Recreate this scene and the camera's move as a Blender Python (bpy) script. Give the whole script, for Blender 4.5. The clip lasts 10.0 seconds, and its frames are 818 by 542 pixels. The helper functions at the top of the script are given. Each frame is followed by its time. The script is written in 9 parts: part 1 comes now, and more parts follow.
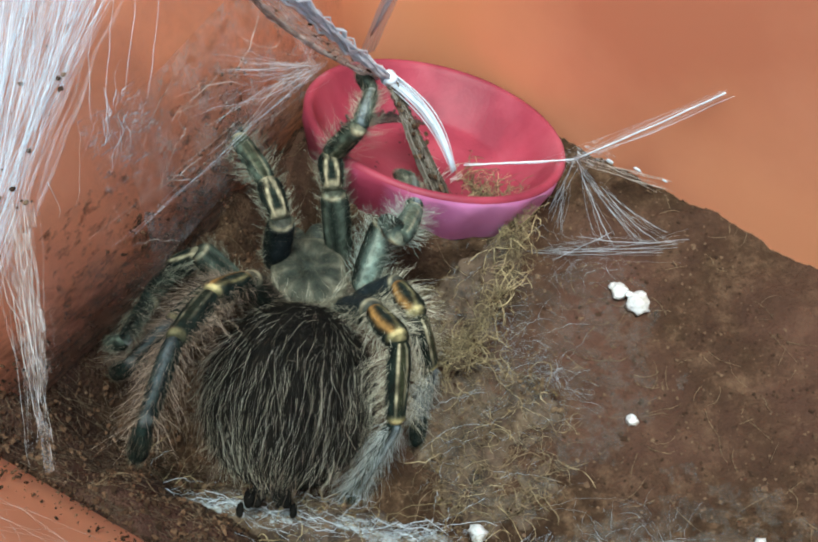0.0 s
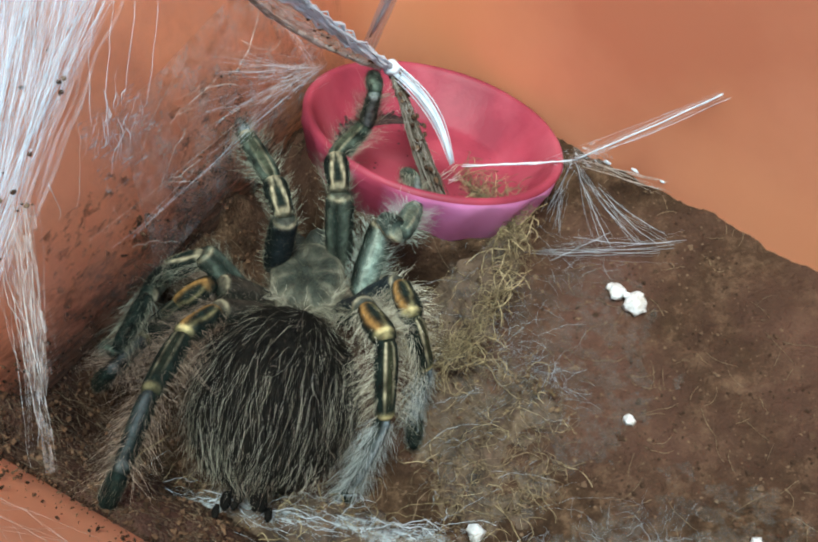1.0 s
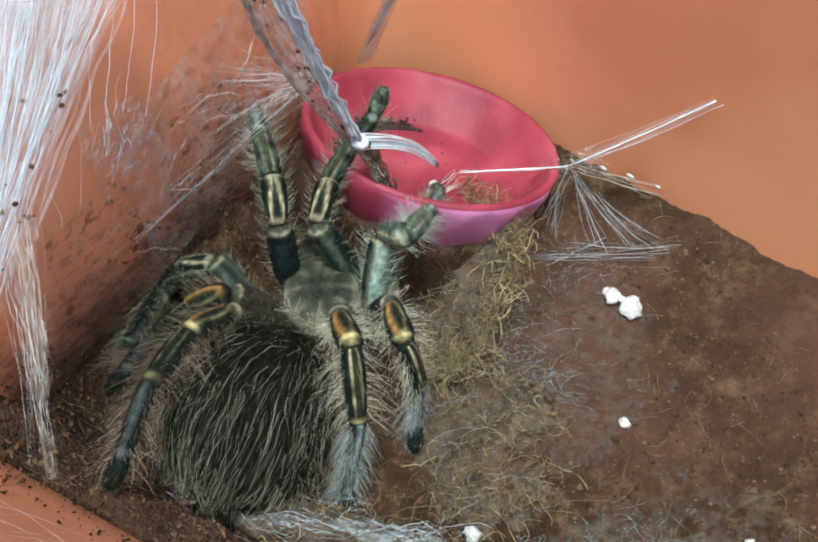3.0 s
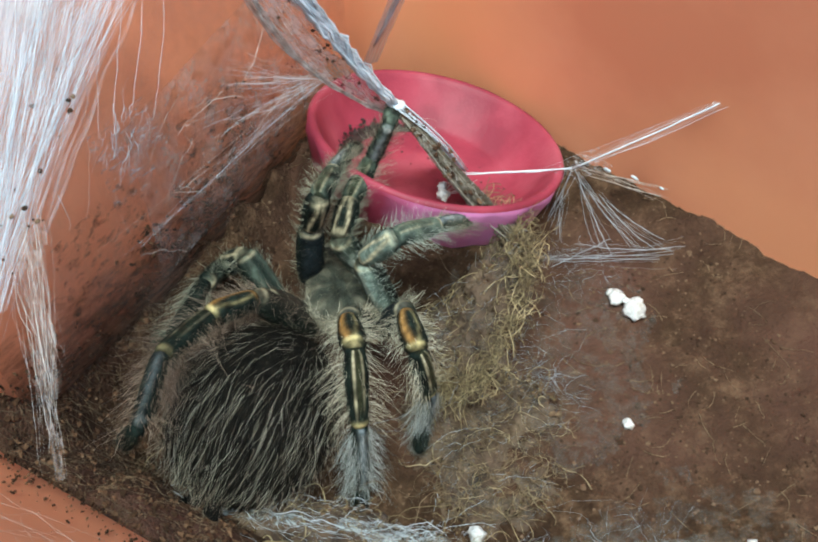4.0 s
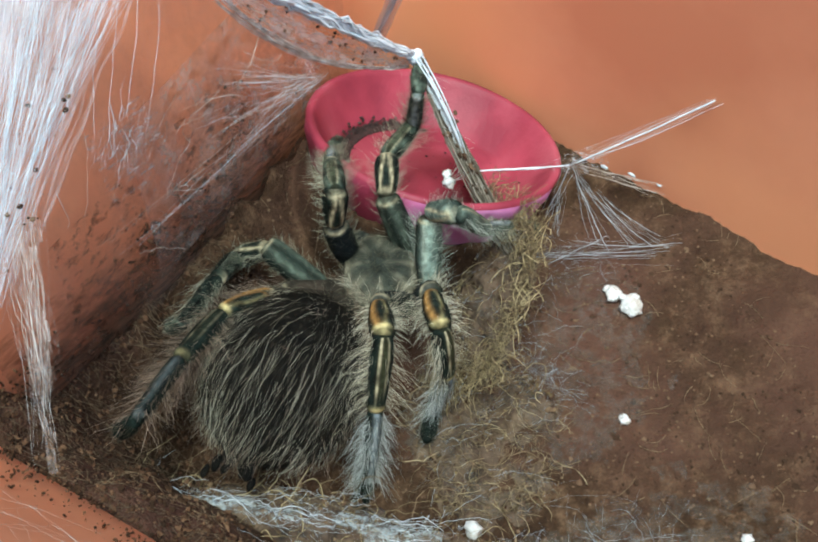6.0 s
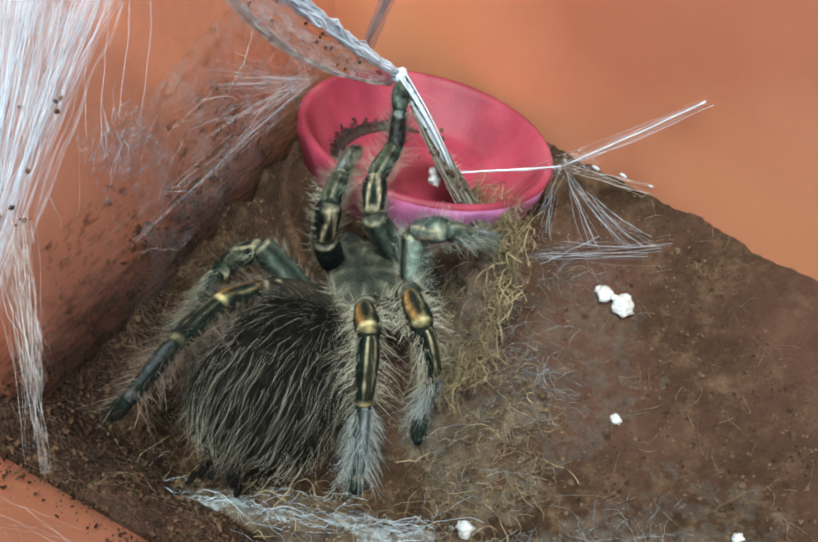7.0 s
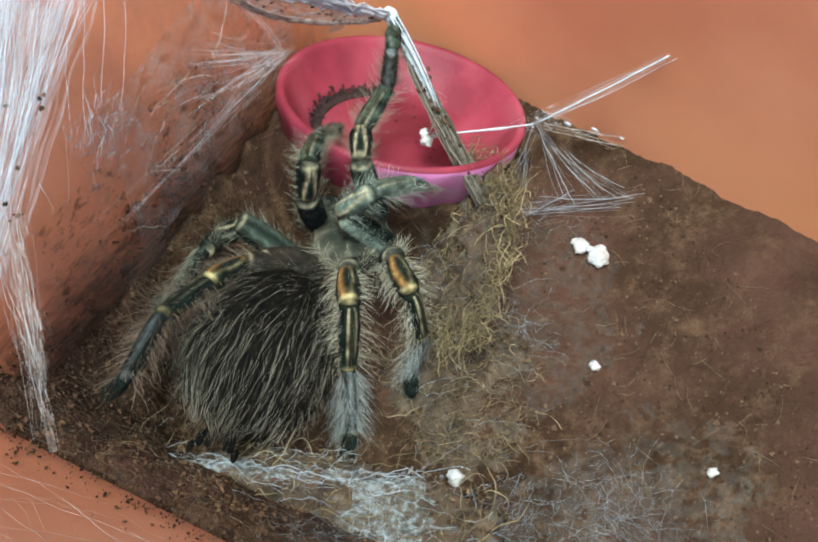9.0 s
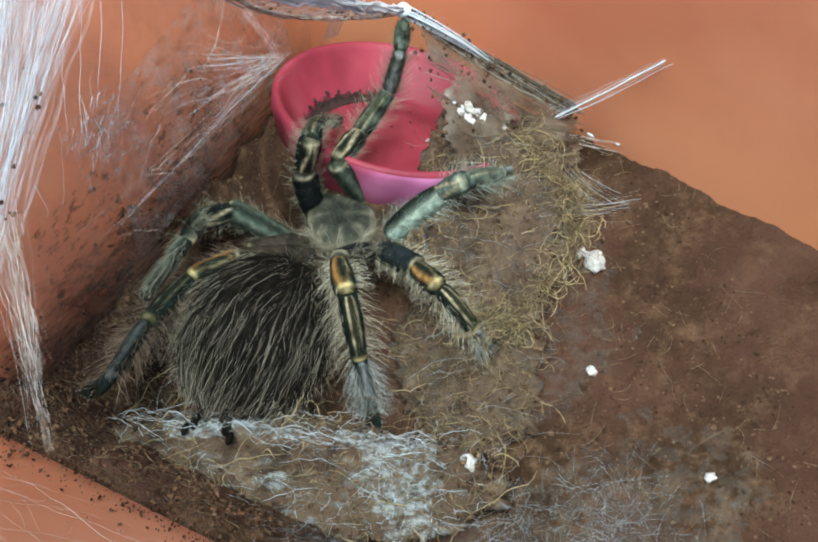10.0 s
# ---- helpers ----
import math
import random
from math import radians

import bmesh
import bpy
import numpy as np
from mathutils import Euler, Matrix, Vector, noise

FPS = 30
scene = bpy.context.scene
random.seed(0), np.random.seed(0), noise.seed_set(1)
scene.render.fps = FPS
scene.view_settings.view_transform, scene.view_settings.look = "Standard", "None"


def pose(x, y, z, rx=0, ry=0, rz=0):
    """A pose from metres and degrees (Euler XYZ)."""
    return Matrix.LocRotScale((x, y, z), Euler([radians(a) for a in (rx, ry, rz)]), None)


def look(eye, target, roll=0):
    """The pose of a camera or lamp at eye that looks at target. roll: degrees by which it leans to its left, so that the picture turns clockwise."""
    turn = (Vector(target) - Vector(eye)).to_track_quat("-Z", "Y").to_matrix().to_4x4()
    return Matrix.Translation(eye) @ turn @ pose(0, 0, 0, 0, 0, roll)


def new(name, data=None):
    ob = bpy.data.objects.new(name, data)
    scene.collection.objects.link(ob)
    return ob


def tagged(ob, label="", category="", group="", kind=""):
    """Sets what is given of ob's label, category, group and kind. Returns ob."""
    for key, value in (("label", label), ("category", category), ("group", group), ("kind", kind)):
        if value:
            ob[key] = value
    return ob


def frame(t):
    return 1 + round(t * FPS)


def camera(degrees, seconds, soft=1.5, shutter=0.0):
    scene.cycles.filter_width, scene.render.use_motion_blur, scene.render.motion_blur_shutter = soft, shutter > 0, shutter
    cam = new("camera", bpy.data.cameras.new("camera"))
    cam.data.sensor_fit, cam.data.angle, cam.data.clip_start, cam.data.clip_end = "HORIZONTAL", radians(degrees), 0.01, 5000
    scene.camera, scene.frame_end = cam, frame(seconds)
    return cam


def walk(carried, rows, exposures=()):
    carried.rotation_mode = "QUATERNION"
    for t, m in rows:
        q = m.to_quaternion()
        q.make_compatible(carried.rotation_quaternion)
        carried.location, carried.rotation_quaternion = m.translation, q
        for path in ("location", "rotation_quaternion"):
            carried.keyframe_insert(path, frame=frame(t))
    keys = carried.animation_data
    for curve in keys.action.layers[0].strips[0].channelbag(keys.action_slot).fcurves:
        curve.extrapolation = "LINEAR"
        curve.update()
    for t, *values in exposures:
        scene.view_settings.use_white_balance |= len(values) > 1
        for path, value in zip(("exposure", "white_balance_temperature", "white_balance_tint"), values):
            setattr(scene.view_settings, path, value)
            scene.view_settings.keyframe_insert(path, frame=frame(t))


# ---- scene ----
cam = camera(43.26, 10.0, soft=2.1)
PATH = [
    (0, (-0.01223, -0.09411, 0.13971), (0.00742, 0.00578, 0.00356), 1.10),
    (0.5, (-0.01208, -0.09416, 0.14019), (0.00759, 0.00542, 0.00381), 1.19),
    (1, (-0.01199, -0.09446, 0.14060), (0.00756, 0.00530, 0.00434), 1.05),
    (1.5, (-0.01210, -0.09448, 0.14071), (0.00799, 0.00548, 0.00468), 1.35),
    (2, (-0.01180, -0.09464, 0.14143), (0.00745, 0.00521, 0.00520), 0.81),
    (2.5, (-0.01139, -0.09492, 0.14205), (0.00762, 0.00495, 0.00580), 0.65),
    (4, (-0.01100, -0.09551, 0.14377), (0.00686, 0.00443, 0.00741), 0.14),
    (4.5, (-0.01073, -0.09579, 0.14401), (0.00607, 0.00420, 0.00756), -0.34),
    (5, (-0.01029, -0.09601, 0.14404), (0.00686, 0.00418, 0.00777), -0.25),
    (5.5, (-0.00969, -0.09639, 0.14442), (0.00650, 0.00348, 0.00781), -0.75),
    (7, (-0.00916, -0.09689, 0.14496), (0.00821, 0.00294, 0.00846), -0.25),
    (7.5, (-0.00753, -0.09878, 0.15009), (0.01005, -0.00206, 0.01139), -1.62),
    (8, (-0.00750, -0.09876, 0.15048), (0.00920, -0.00282, 0.01114), -2.45),
    (8.5, (-0.00729, -0.09898, 0.15117), (0.00916, -0.00629, 0.00961), -2.82),
    (9, (-0.00708, -0.09910, 0.15153), (0.00928, -0.00634, 0.01001), -3.09),
    (9.5, (-0.00770, -0.09962, 0.15029), (0.00935, -0.00583, 0.00953), -2.76),
    (10, (-0.00795, -0.09976, 0.15033), (0.01013, -0.00553, 0.00999), -2.33),
]
walk(cam, [(t, look(eye, target, roll)) for t, eye, target, roll in PATH],
     exposures=[(0, 0.68, 5950, -4), (10, 0.68, 5950, -4)])

# ---- light: soft daylight from a window, up and to the near left ----
MM = 0.001
world = bpy.data.worlds.new("daylight")
scene.world = world
world.use_nodes = True
wn = world.node_tree
sky = wn.nodes.new("ShaderNodeTexSky")
sky.sky_type, sky.sun_disc = "NISHITA", False
sky.sun_elevation, sky.sun_rotation = radians(50), radians(200)
wn.links.new(sky.outputs["Color"], wn.nodes["Background"].inputs["Color"])
wn.nodes["Background"].inputs["Strength"].default_value = 0.15
sun_data = bpy.data.lights.new("sun", "SUN")
sun_data.energy, sun_data.angle, sun_data.color = 3.2, radians(24), (1.0, 0.97, 0.9)
sun = new("sun", sun_data)
sun.matrix_world = look((-0.015, -0.055, 0.22), (0, 0, 0))


# ---- materials ----
def material(name, ramp, scale=200.0, rough=0.6, bump=0.0, bump_scale=None, detail=6.0, grain=0.5, metal=0.0, second=None, spec=0.5, attribute="", single=False):
    """A surface whose colour runs through the ramp by noise; second = (colour, scale, low, high) lays patches over it."""
    m = bpy.data.materials.new(name)
    m.use_nodes = True
    nt = m.node_tree
    bs = nt.nodes["Principled BSDF"]
    co = nt.nodes.new("ShaderNodeTexCoord")
    no = nt.nodes.new("ShaderNodeTexNoise")
    no.inputs["Scale"].default_value, no.inputs["Detail"].default_value = scale, detail
    no.inputs["Roughness"].default_value = grain
    nt.links.new(co.outputs["Object"], no.inputs["Vector"])
    cr = nt.nodes.new("ShaderNodeValToRGB")
    el = cr.color_ramp.elements
    for i, (at, col) in enumerate(ramp):
        e = el[i] if i < 2 else el.new(at)
        e.position, e.color = at, (*col, 1)
    if single:
        # one tone for each hair or grain
        ge = nt.nodes.new("ShaderNodeNewGeometry")
        nt.links.new(ge.outputs["Random Per Island"], cr.inputs["Fac"])
    else:
        nt.links.new(no.outputs["Fac"], cr.inputs["Fac"])
    colour = cr.outputs["Color"]
    if second:
        col, sc, low, high = second
        n2 = nt.nodes.new("ShaderNodeTexNoise")
        n2.inputs["Scale"].default_value, n2.inputs["Detail"].default_value = sc, 4
        nt.links.new(co.outputs["Object"], n2.inputs["Vector"])
        mr = nt.nodes.new("ShaderNodeMapRange")
        mr.inputs["From Min"].default_value, mr.inputs["From Max"].default_value = low, high
        nt.links.new(n2.outputs["Fac"], mr.inputs["Value"])
        mx = nt.nodes.new("ShaderNodeMix")
        mx.data_type = "RGBA"
        nt.links.new(mr.outputs["Result"], mx.inputs["Factor"])
        nt.links.new(colour, mx.inputs["A"])
        mx.inputs["B"].default_value = (*col, 1)
        colour = mx.outputs["Result"]
    nt.links.new(colour, bs.inputs["Base Color"])
    bs.inputs["Roughness"].default_value, bs.inputs["Metallic"].default_value = rough, metal
    bs.inputs["Specular IOR Level"].default_value = spec
    if attribute:
        at = nt.nodes.new("ShaderNodeAttribute")
        at.attribute_name = attribute
        mk = nt.nodes.new("ShaderNodeMix")
        mk.data_type, mk.blend_type = "RGBA", "MULTIPLY"
        mk.inputs["Factor"].default_value = 1.0
        nt.links.new(at.outputs["Color"], mk.inputs["A"])
        nt.links.new(colour, mk.inputs["B"])
        nt.links.new(mk.outputs["Result"], bs.inputs["Base Color"])
    if bump:
        bn = nt.nodes.new("ShaderNodeTexNoise")
        bn.inputs["Scale"].default_value, bn.inputs["Detail"].default_value = bump_scale or scale * 3, 5
        nt.links.new(co.outputs["Object"], bn.inputs["Vector"])
        bp = nt.nodes.new("ShaderNodeBump")
        bp.inputs["Strength"].default_value, bp.inputs["Distance"].default_value = bump, 0.0006
        nt.links.new(bn.outputs["Fac"], bp.inputs["Height"])
        nt.links.new(bp.outputs["Normal"], bs.inputs["Normal"])
    return m


def film_material(name, colour, low, high, scale, stretch, dirt=None, thins=0.0):
    """Web film: fibres and gaps; it lets light through between the fibres."""
    m = bpy.data.materials.new(name)
    m.use_nodes = True
    nt = m.node_tree
    out, bs = nt.nodes["Material Output"], nt.nodes["Principled BSDF"]
    co = nt.nodes.new("ShaderNodeTexCoord")
    mp = nt.nodes.new("ShaderNodeMapping")
    mp.inputs["Scale"].default_value = stretch
    nt.links.new(co.outputs["UV"], mp.inputs["Vector"])
    no = nt.nodes.new("ShaderNodeTexNoise")
    no.inputs["Scale"].default_value, no.inputs["Detail"].default_value = scale, 8
    no.inputs["Roughness"].default_value = 0.65
    nt.links.new(mp.outputs["Vector"], no.inputs["Vector"])
    mr = nt.nodes.new("ShaderNodeMapRange")
    mr.inputs["From Min"].default_value, mr.inputs["From Max"].default_value = low, high
    cover = no.outputs["Fac"]
    if thins:
        # the film thins out along v
        sp = nt.nodes.new("ShaderNodeSeparateXYZ")
        nt.links.new(co.outputs["UV"], sp.inputs["Vector"])
        ma = nt.nodes.new("ShaderNodeMath")
        ma.operation = "MULTIPLY_ADD"
        ma.inputs[1].default_value = -thins
        nt.links.new(sp.outputs["Y"], ma.inputs[0])
        nt.links.new(cover, ma.inputs[2])
        cover = ma.outputs["Value"]
    nt.links.new(cover, mr.inputs["Value"])
    tr = nt.nodes.new("ShaderNodeBsdfTransparent")
    tl = nt.nodes.new("ShaderNodeBsdfTranslucent")
    tl.inputs["Color"].default_value = (*colour, 1)
    bs.inputs["Base Color"].default_value = (*colour, 1)
    bs.inputs["Roughness"].default_value = 0.5
    if dirt:
        dn = nt.nodes.new("ShaderNodeTexNoise")
        dn.inputs["Scale"].default_value, dn.inputs["Detail"].default_value = dirt[1], 5
        nt.links.new(co.outputs["UV"], dn.inputs["Vector"])
        dr = nt.nodes.new("ShaderNodeMapRange")
        dr.inputs["From Min"].default_value, dr.inputs["From Max"].default_value = dirt[2], dirt[3]
        nt.links.new(dn.outputs["Fac"], dr.inputs["Value"])
        dm = nt.nodes.new("ShaderNodeMix")
        dm.data_type = "RGBA"
        dm.inputs["A"].default_value, dm.inputs["B"].default_value = (*colour, 1), (*dirt[0], 1)
        nt.links.new(dr.outputs["Result"], dm.inputs["Factor"])
        nt.links.new(dm.outputs["Result"], bs.inputs["Base Color"])
        nt.links.new(dm.outputs["Result"], tl.inputs["Color"])
    body = nt.nodes.new("ShaderNodeMixShader")
    body.inputs["Fac"].default_value = 0.35
    nt.links.new(bs.outputs["BSDF"], body.inputs[1])
    nt.links.new(tl.outputs["BSDF"], body.inputs[2])
    mix = nt.nodes.new("ShaderNodeMixShader")
    nt.links.new(mr.outputs["Result"], mix.inputs["Fac"])
    nt.links.new(tr.outputs["BSDF"], mix.inputs[1])
    nt.links.new(body.outputs["Shader"], mix.inputs[2])
    nt.links.new(mix.outputs["Shader"], out.inputs["Surface"])
    return m


soil_mat = material("soil", [(0.3, (0.012, 0.006, 0.0035)), (0.5, (0.05, 0.0285, 0.0155)), (0.7, (0.175, 0.11, 0.064))], 170, 0.95, 1.0, 1800, detail=15, grain=0.78,
                    second=((0.088, 0.045, 0.031), 40, 0.45, 0.72), spec=0.15)
crumb_mat = material("soil_crumb", [(0.0, (0.03, 0.017, 0.01)), (0.6, (0.075, 0.043, 0.026)), (1.0, (0.16, 0.105, 0.064))], 250, 0.95, 0.5, spec=0.15, single=True)
fibre_mat = material("dry_root_fibre", [(0.0, (0.06, 0.04, 0.02)), (0.6, (0.19, 0.14, 0.072)), (1.0, (0.5, 0.41, 0.24))], 60, 0.75, single=True)
straw_mat = material("straw_root", [(0.0, (0.09, 0.065, 0.033)), (0.6, (0.25, 0.195, 0.098)), (1.0, (0.56, 0.46, 0.25))], 60, 0.75, single=True)
tuft_mat = material("dry_moss", [(0.0, (0.06, 0.045, 0.02)), (1.0, (0.24, 0.18, 0.09))], 60, 0.9, 0.6, spec=0.2, single=True)
litter_mat = material("dark_fibre", [(0.3, (0.07, 0.045, 0.025)), (0.7, (0.27, 0.195, 0.11))], 60, 0.8)
mat_mat = material("webbed_soil", [(0.3, (0.022, 0.015, 0.01)), (0.5, (0.075, 0.046, 0.027)), (0.7, (0.2, 0.145, 0.09))], 300, 0.9, 1.0, 1800,
                   second=((0.1, 0.066, 0.042), 150, 0.45, 0.65))
plastic_mat = material("terracotta_plastic", [(0.35, (0.565, 0.21, 0.112)), (0.65, (0.735, 0.325, 0.18))], 24, 0.36, 0.06, 500,
                       second=((0.74, 0.33, 0.16), 18, 0.45, 0.75))
pink_mat = material("pink_plastic", [(0.35, (0.21, 0.024, 0.046)), (0.65, (0.34, 0.045, 0.078))], 90, 0.55, 0.15, 1500,
                    second=((0.4, 0.085, 0.12), 70, 0.52, 0.78), spec=0.35)
# lilac here is cool light put into the colour of the pink plastic
dish_side_mat = material("cool_lit_pink_plastic", [(0.35, (0.54, 0.18, 0.4)), (0.65, (0.68, 0.28, 0.55))], 90, 0.5, 0.1, 1500)
def tint_lit_side(m, deep):
    """Cool light painted in lilac on the dish's pink outside; it runs out, unevenly, towards the back."""
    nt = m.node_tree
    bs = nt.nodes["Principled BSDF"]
    cool_lit = bs.inputs["Base Color"].links[0].from_socket
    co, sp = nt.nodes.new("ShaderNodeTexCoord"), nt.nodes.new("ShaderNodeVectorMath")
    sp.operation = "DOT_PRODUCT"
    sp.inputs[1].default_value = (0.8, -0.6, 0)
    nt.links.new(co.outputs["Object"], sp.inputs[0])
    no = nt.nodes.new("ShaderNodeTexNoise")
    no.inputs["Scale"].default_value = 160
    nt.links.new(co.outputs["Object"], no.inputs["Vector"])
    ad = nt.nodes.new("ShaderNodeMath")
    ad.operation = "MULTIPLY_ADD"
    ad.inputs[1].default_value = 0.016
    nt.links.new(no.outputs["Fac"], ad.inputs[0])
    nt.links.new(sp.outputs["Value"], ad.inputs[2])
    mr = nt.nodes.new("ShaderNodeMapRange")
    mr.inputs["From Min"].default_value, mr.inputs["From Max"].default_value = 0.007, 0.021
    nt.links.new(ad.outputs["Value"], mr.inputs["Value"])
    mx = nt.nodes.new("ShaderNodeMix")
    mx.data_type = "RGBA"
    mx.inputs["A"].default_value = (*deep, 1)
    nt.links.new(cool_lit, mx.inputs["B"])
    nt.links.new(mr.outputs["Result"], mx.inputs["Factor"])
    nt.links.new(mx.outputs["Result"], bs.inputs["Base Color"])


tint_lit_side(dish_side_mat, (0.3, 0.04, 0.08))
dirt_mat = material("wet_dirt", [(0.3, (0.015, 0.008, 0.008)), (0.7, (0.06, 0.03, 0.025))], 900, 0.7, 0.8)
cling_mat = material("clinging_dirt", [(0.0, (0.02, 0.011, 0.006)), (0.7, (0.07, 0.037, 0.02)), (1.0, (0.15, 0.086, 0.048))], 300, 0.95, 0.5, spec=0.15, single=True)
perlite_mat = material("white_perlite", [(0.3, (0.55, 0.56, 0.55)), (0.7, (0.8, 0.81, 0.8))], 700, 0.75, 0.8,
                       second=((0.4, 0.35, 0.28), 380, 0.52, 0.72))
faint_silk_mat = material("faint_silk", [(0.3, (0.22, 0.25, 0.28)), (0.7, (0.5, 0.56, 0.62))], 400, 0.4)
silk_mat = material("silk", [(0.3, (0.46, 0.54, 0.6)), (0.7, (0.74, 0.81, 0.87))], 400, 0.4)
old_silk_mat = material("dusty_silk", [(0.3, (0.26, 0.21, 0.17)), (0.5, (0.48, 0.43, 0.38)), (0.7, (0.74, 0.74, 0.72))], 500, 0.6)
limb_mat = material("marked_cuticle", [(0.3, (0.5, 0.5, 0.5)), (0.7, (1.2, 1.2, 1.2))], 1200, 0.75, 0.5, 3500, attribute="marks", spec=0.07)
coxa_mat = material("brownish_cuticle", [(0.3, (0.035, 0.028, 0.02)), (0.7, (0.16, 0.125, 0.09))], 700, 0.8, 0.5, 2500, spec=0.2)
skin_mat = material("dark_cuticle", [(0.3, (0.008, 0.011, 0.009)), (0.7, (0.03, 0.042, 0.034))], 900, 0.5, 0.5, 3000)
carapace_mat = material("fuzzy_carapace", [(0.35, (0.55, 0.55, 0.55)), (0.65, (1.2, 1.2, 1.2))], 500, 0.7, 0.8, 2500, attribute="marks", spec=0.2)
abdomen_mat = material("black_abdomen", [(0.3, (0.003, 0.003, 0.003)), (0.7, (0.012, 0.011, 0.009))], 600, 0.75, 0.6, 3000, spec=0.04)
down_mat = material("black_down", [(0.0, (0.003, 0.003, 0.0025)), (0.8, (0.014, 0.013, 0.009)), (1.0, (0.06, 0.045, 0.03))], 300, 0.7, spec=0.07, single=True)
fuzz_mat = material("olive_fuzz", [(0.0, (0.015, 0.017, 0.012)), (0.6, (0.055, 0.058, 0.04)), (1.0, (0.2, 0.19, 0.13))], 300, 0.7, spec=0.3, single=True)
hair_mat = material("pale_hair", [(0.0, (0.02, 0.018, 0.012)), (0.5, (0.36, 0.335, 0.23)), (1.0, (0.98, 0.95, 0.76))], 300, 0.4, single=True)
fringe_mat = material("dusky_fringe", [(0.0, (0.04, 0.03, 0.02)), (0.6, (0.2, 0.145, 0.1)), (1.0, (0.62, 0.5, 0.38))], 300, 0.5, single=True)
leg_hair_mat = material("cream_hair", [(0.0, (0.07, 0.062, 0.04)), (0.35, (0.42, 0.385, 0.26)), (1.0, (0.98, 0.95, 0.76))], 300, 0.45, single=True)
blue_hair_mat = material("bluish_hair", [(0.0, (0.09, 0.115, 0.11)), (0.35, (0.4, 0.46, 0.44)), (1.0, (0.92, 0.98, 0.95))], 300, 0.4, single=True)
fore_hair_mat = material("greenish_hair", [(0.0, (0.07, 0.075, 0.05)), (0.5, (0.26, 0.27, 0.19)), (1.0, (0.62, 0.64, 0.5))], 300, 0.45, single=True)
mint_hair_mat = material("mint_hair", [(0.0, (0.22, 0.27, 0.22)), (0.5, (0.42, 0.51, 0.43)), (1.0, (0.75, 0.84, 0.74))], 300, 0.45, single=True)
rope_mat = material("soil_caked_silk", [(0.0, (0.085, 0.072, 0.052)), (0.6, (0.16, 0.14, 0.105)), (1.0, (0.32, 0.3, 0.25))], 420, 0.85, 0.8, spec=0.2, single=True)
veil_mat = film_material("silk_veil", (0.4, 0.42, 0.38), 0.46, 1.05, 8.0, (1.0, 1.0, 1.0), ((0.16, 0.12, 0.09), 8, 0.45, 0.65))
web_mat = film_material("bluish_web", (0.58, 0.66, 0.69), 0.53, 0.9, 6.0, (0.6, 1.8, 1.0), ((0.17, 0.13, 0.085), 6, 0.45, 0.6))
smear_mat = film_material("soil_smear", (0.2, 0.105, 0.065), 0.1, 0.52, 9.0, (2.0, 1.0, 1.0), ((0.07, 0.045, 0.03), 14, 0.42, 0.62), 0.42)
near_smear_mat = film_material("soil_dust", (0.3, 0.125, 0.06), 0.0, 0.55, 14.0, (2.5, 1.0, 1.0), ((0.13, 0.06, 0.035), 18, 0.42, 0.62), 0.3)
speck_mat = film_material("dirt_stain", (0.13, 0.07, 0.042), 0.51, 0.68, 14.0, (1.6, 1.0, 1.0), ((0.05, 0.032, 0.02), 9, 0.42, 0.62))
near_haze_mat = film_material("dusty_smudge", (0.45, 0.24, 0.15), 0.4, 0.85, 16.0, (1.0, 1.0, 1.0), ((0.28, 0.15, 0.09), 20, 0.45, 0.6))
haze_mat = film_material("dusty_film", (0.62, 0.44, 0.35), 0.4, 1.25, 4.0, (1.5, 1.0, 1.0), ((0.5, 0.32, 0.22), 9, 0.45, 0.6))
patch_mat = film_material("matted_silk", (0.66, 0.74, 0.76), 0.4, 0.78, 7.0, (1.0, 1.6, 1.0), ((0.3, 0.26, 0.19), 12, 0.5, 0.65))
wisp_mat = film_material("torn_silk", (0.78, 0.79, 0.8), 0.5, 0.78, 5.0, (0.7, 2.2, 1.0), ((0.4, 0.3, 0.24), 9, 0.55, 0.75))
corner_mat = film_material("grey_film", (0.5, 0.52, 0.54), 0.2, 0.75, 4.0, (6.0, 0.6, 1.0))
film_mat = film_material("silk_film", (0.8, 0.84, 0.9), 0.2, 0.72, 3.0, (0.8, 8.0, 1.0), ((0.5, 0.42, 0.38), 8, 0.6, 0.8), 0.3)
thin_film_mat = film_material("thin_silk_film", (0.62, 0.56, 0.52), 0.37, 0.9, 5.0, (2.0, 1.0, 1.0), ((0.2, 0.12, 0.07), 14, 0.5, 0.65))
sheet_mat = film_material("soiled_silk_sheet", (0.22, 0.17, 0.12), 0.24, 0.6, 6.0, (1.0, 1.0, 1.0), ((0.09, 0.06, 0.04), 5, 0.4, 0.65))
band_mat = film_material("dusty_silk_sheet", (0.78, 0.74, 0.74), 0.34, 0.85, 5.0, (4.0, 1.5, 1.0), ((0.36, 0.27, 0.22), 10, 0.52, 0.7))


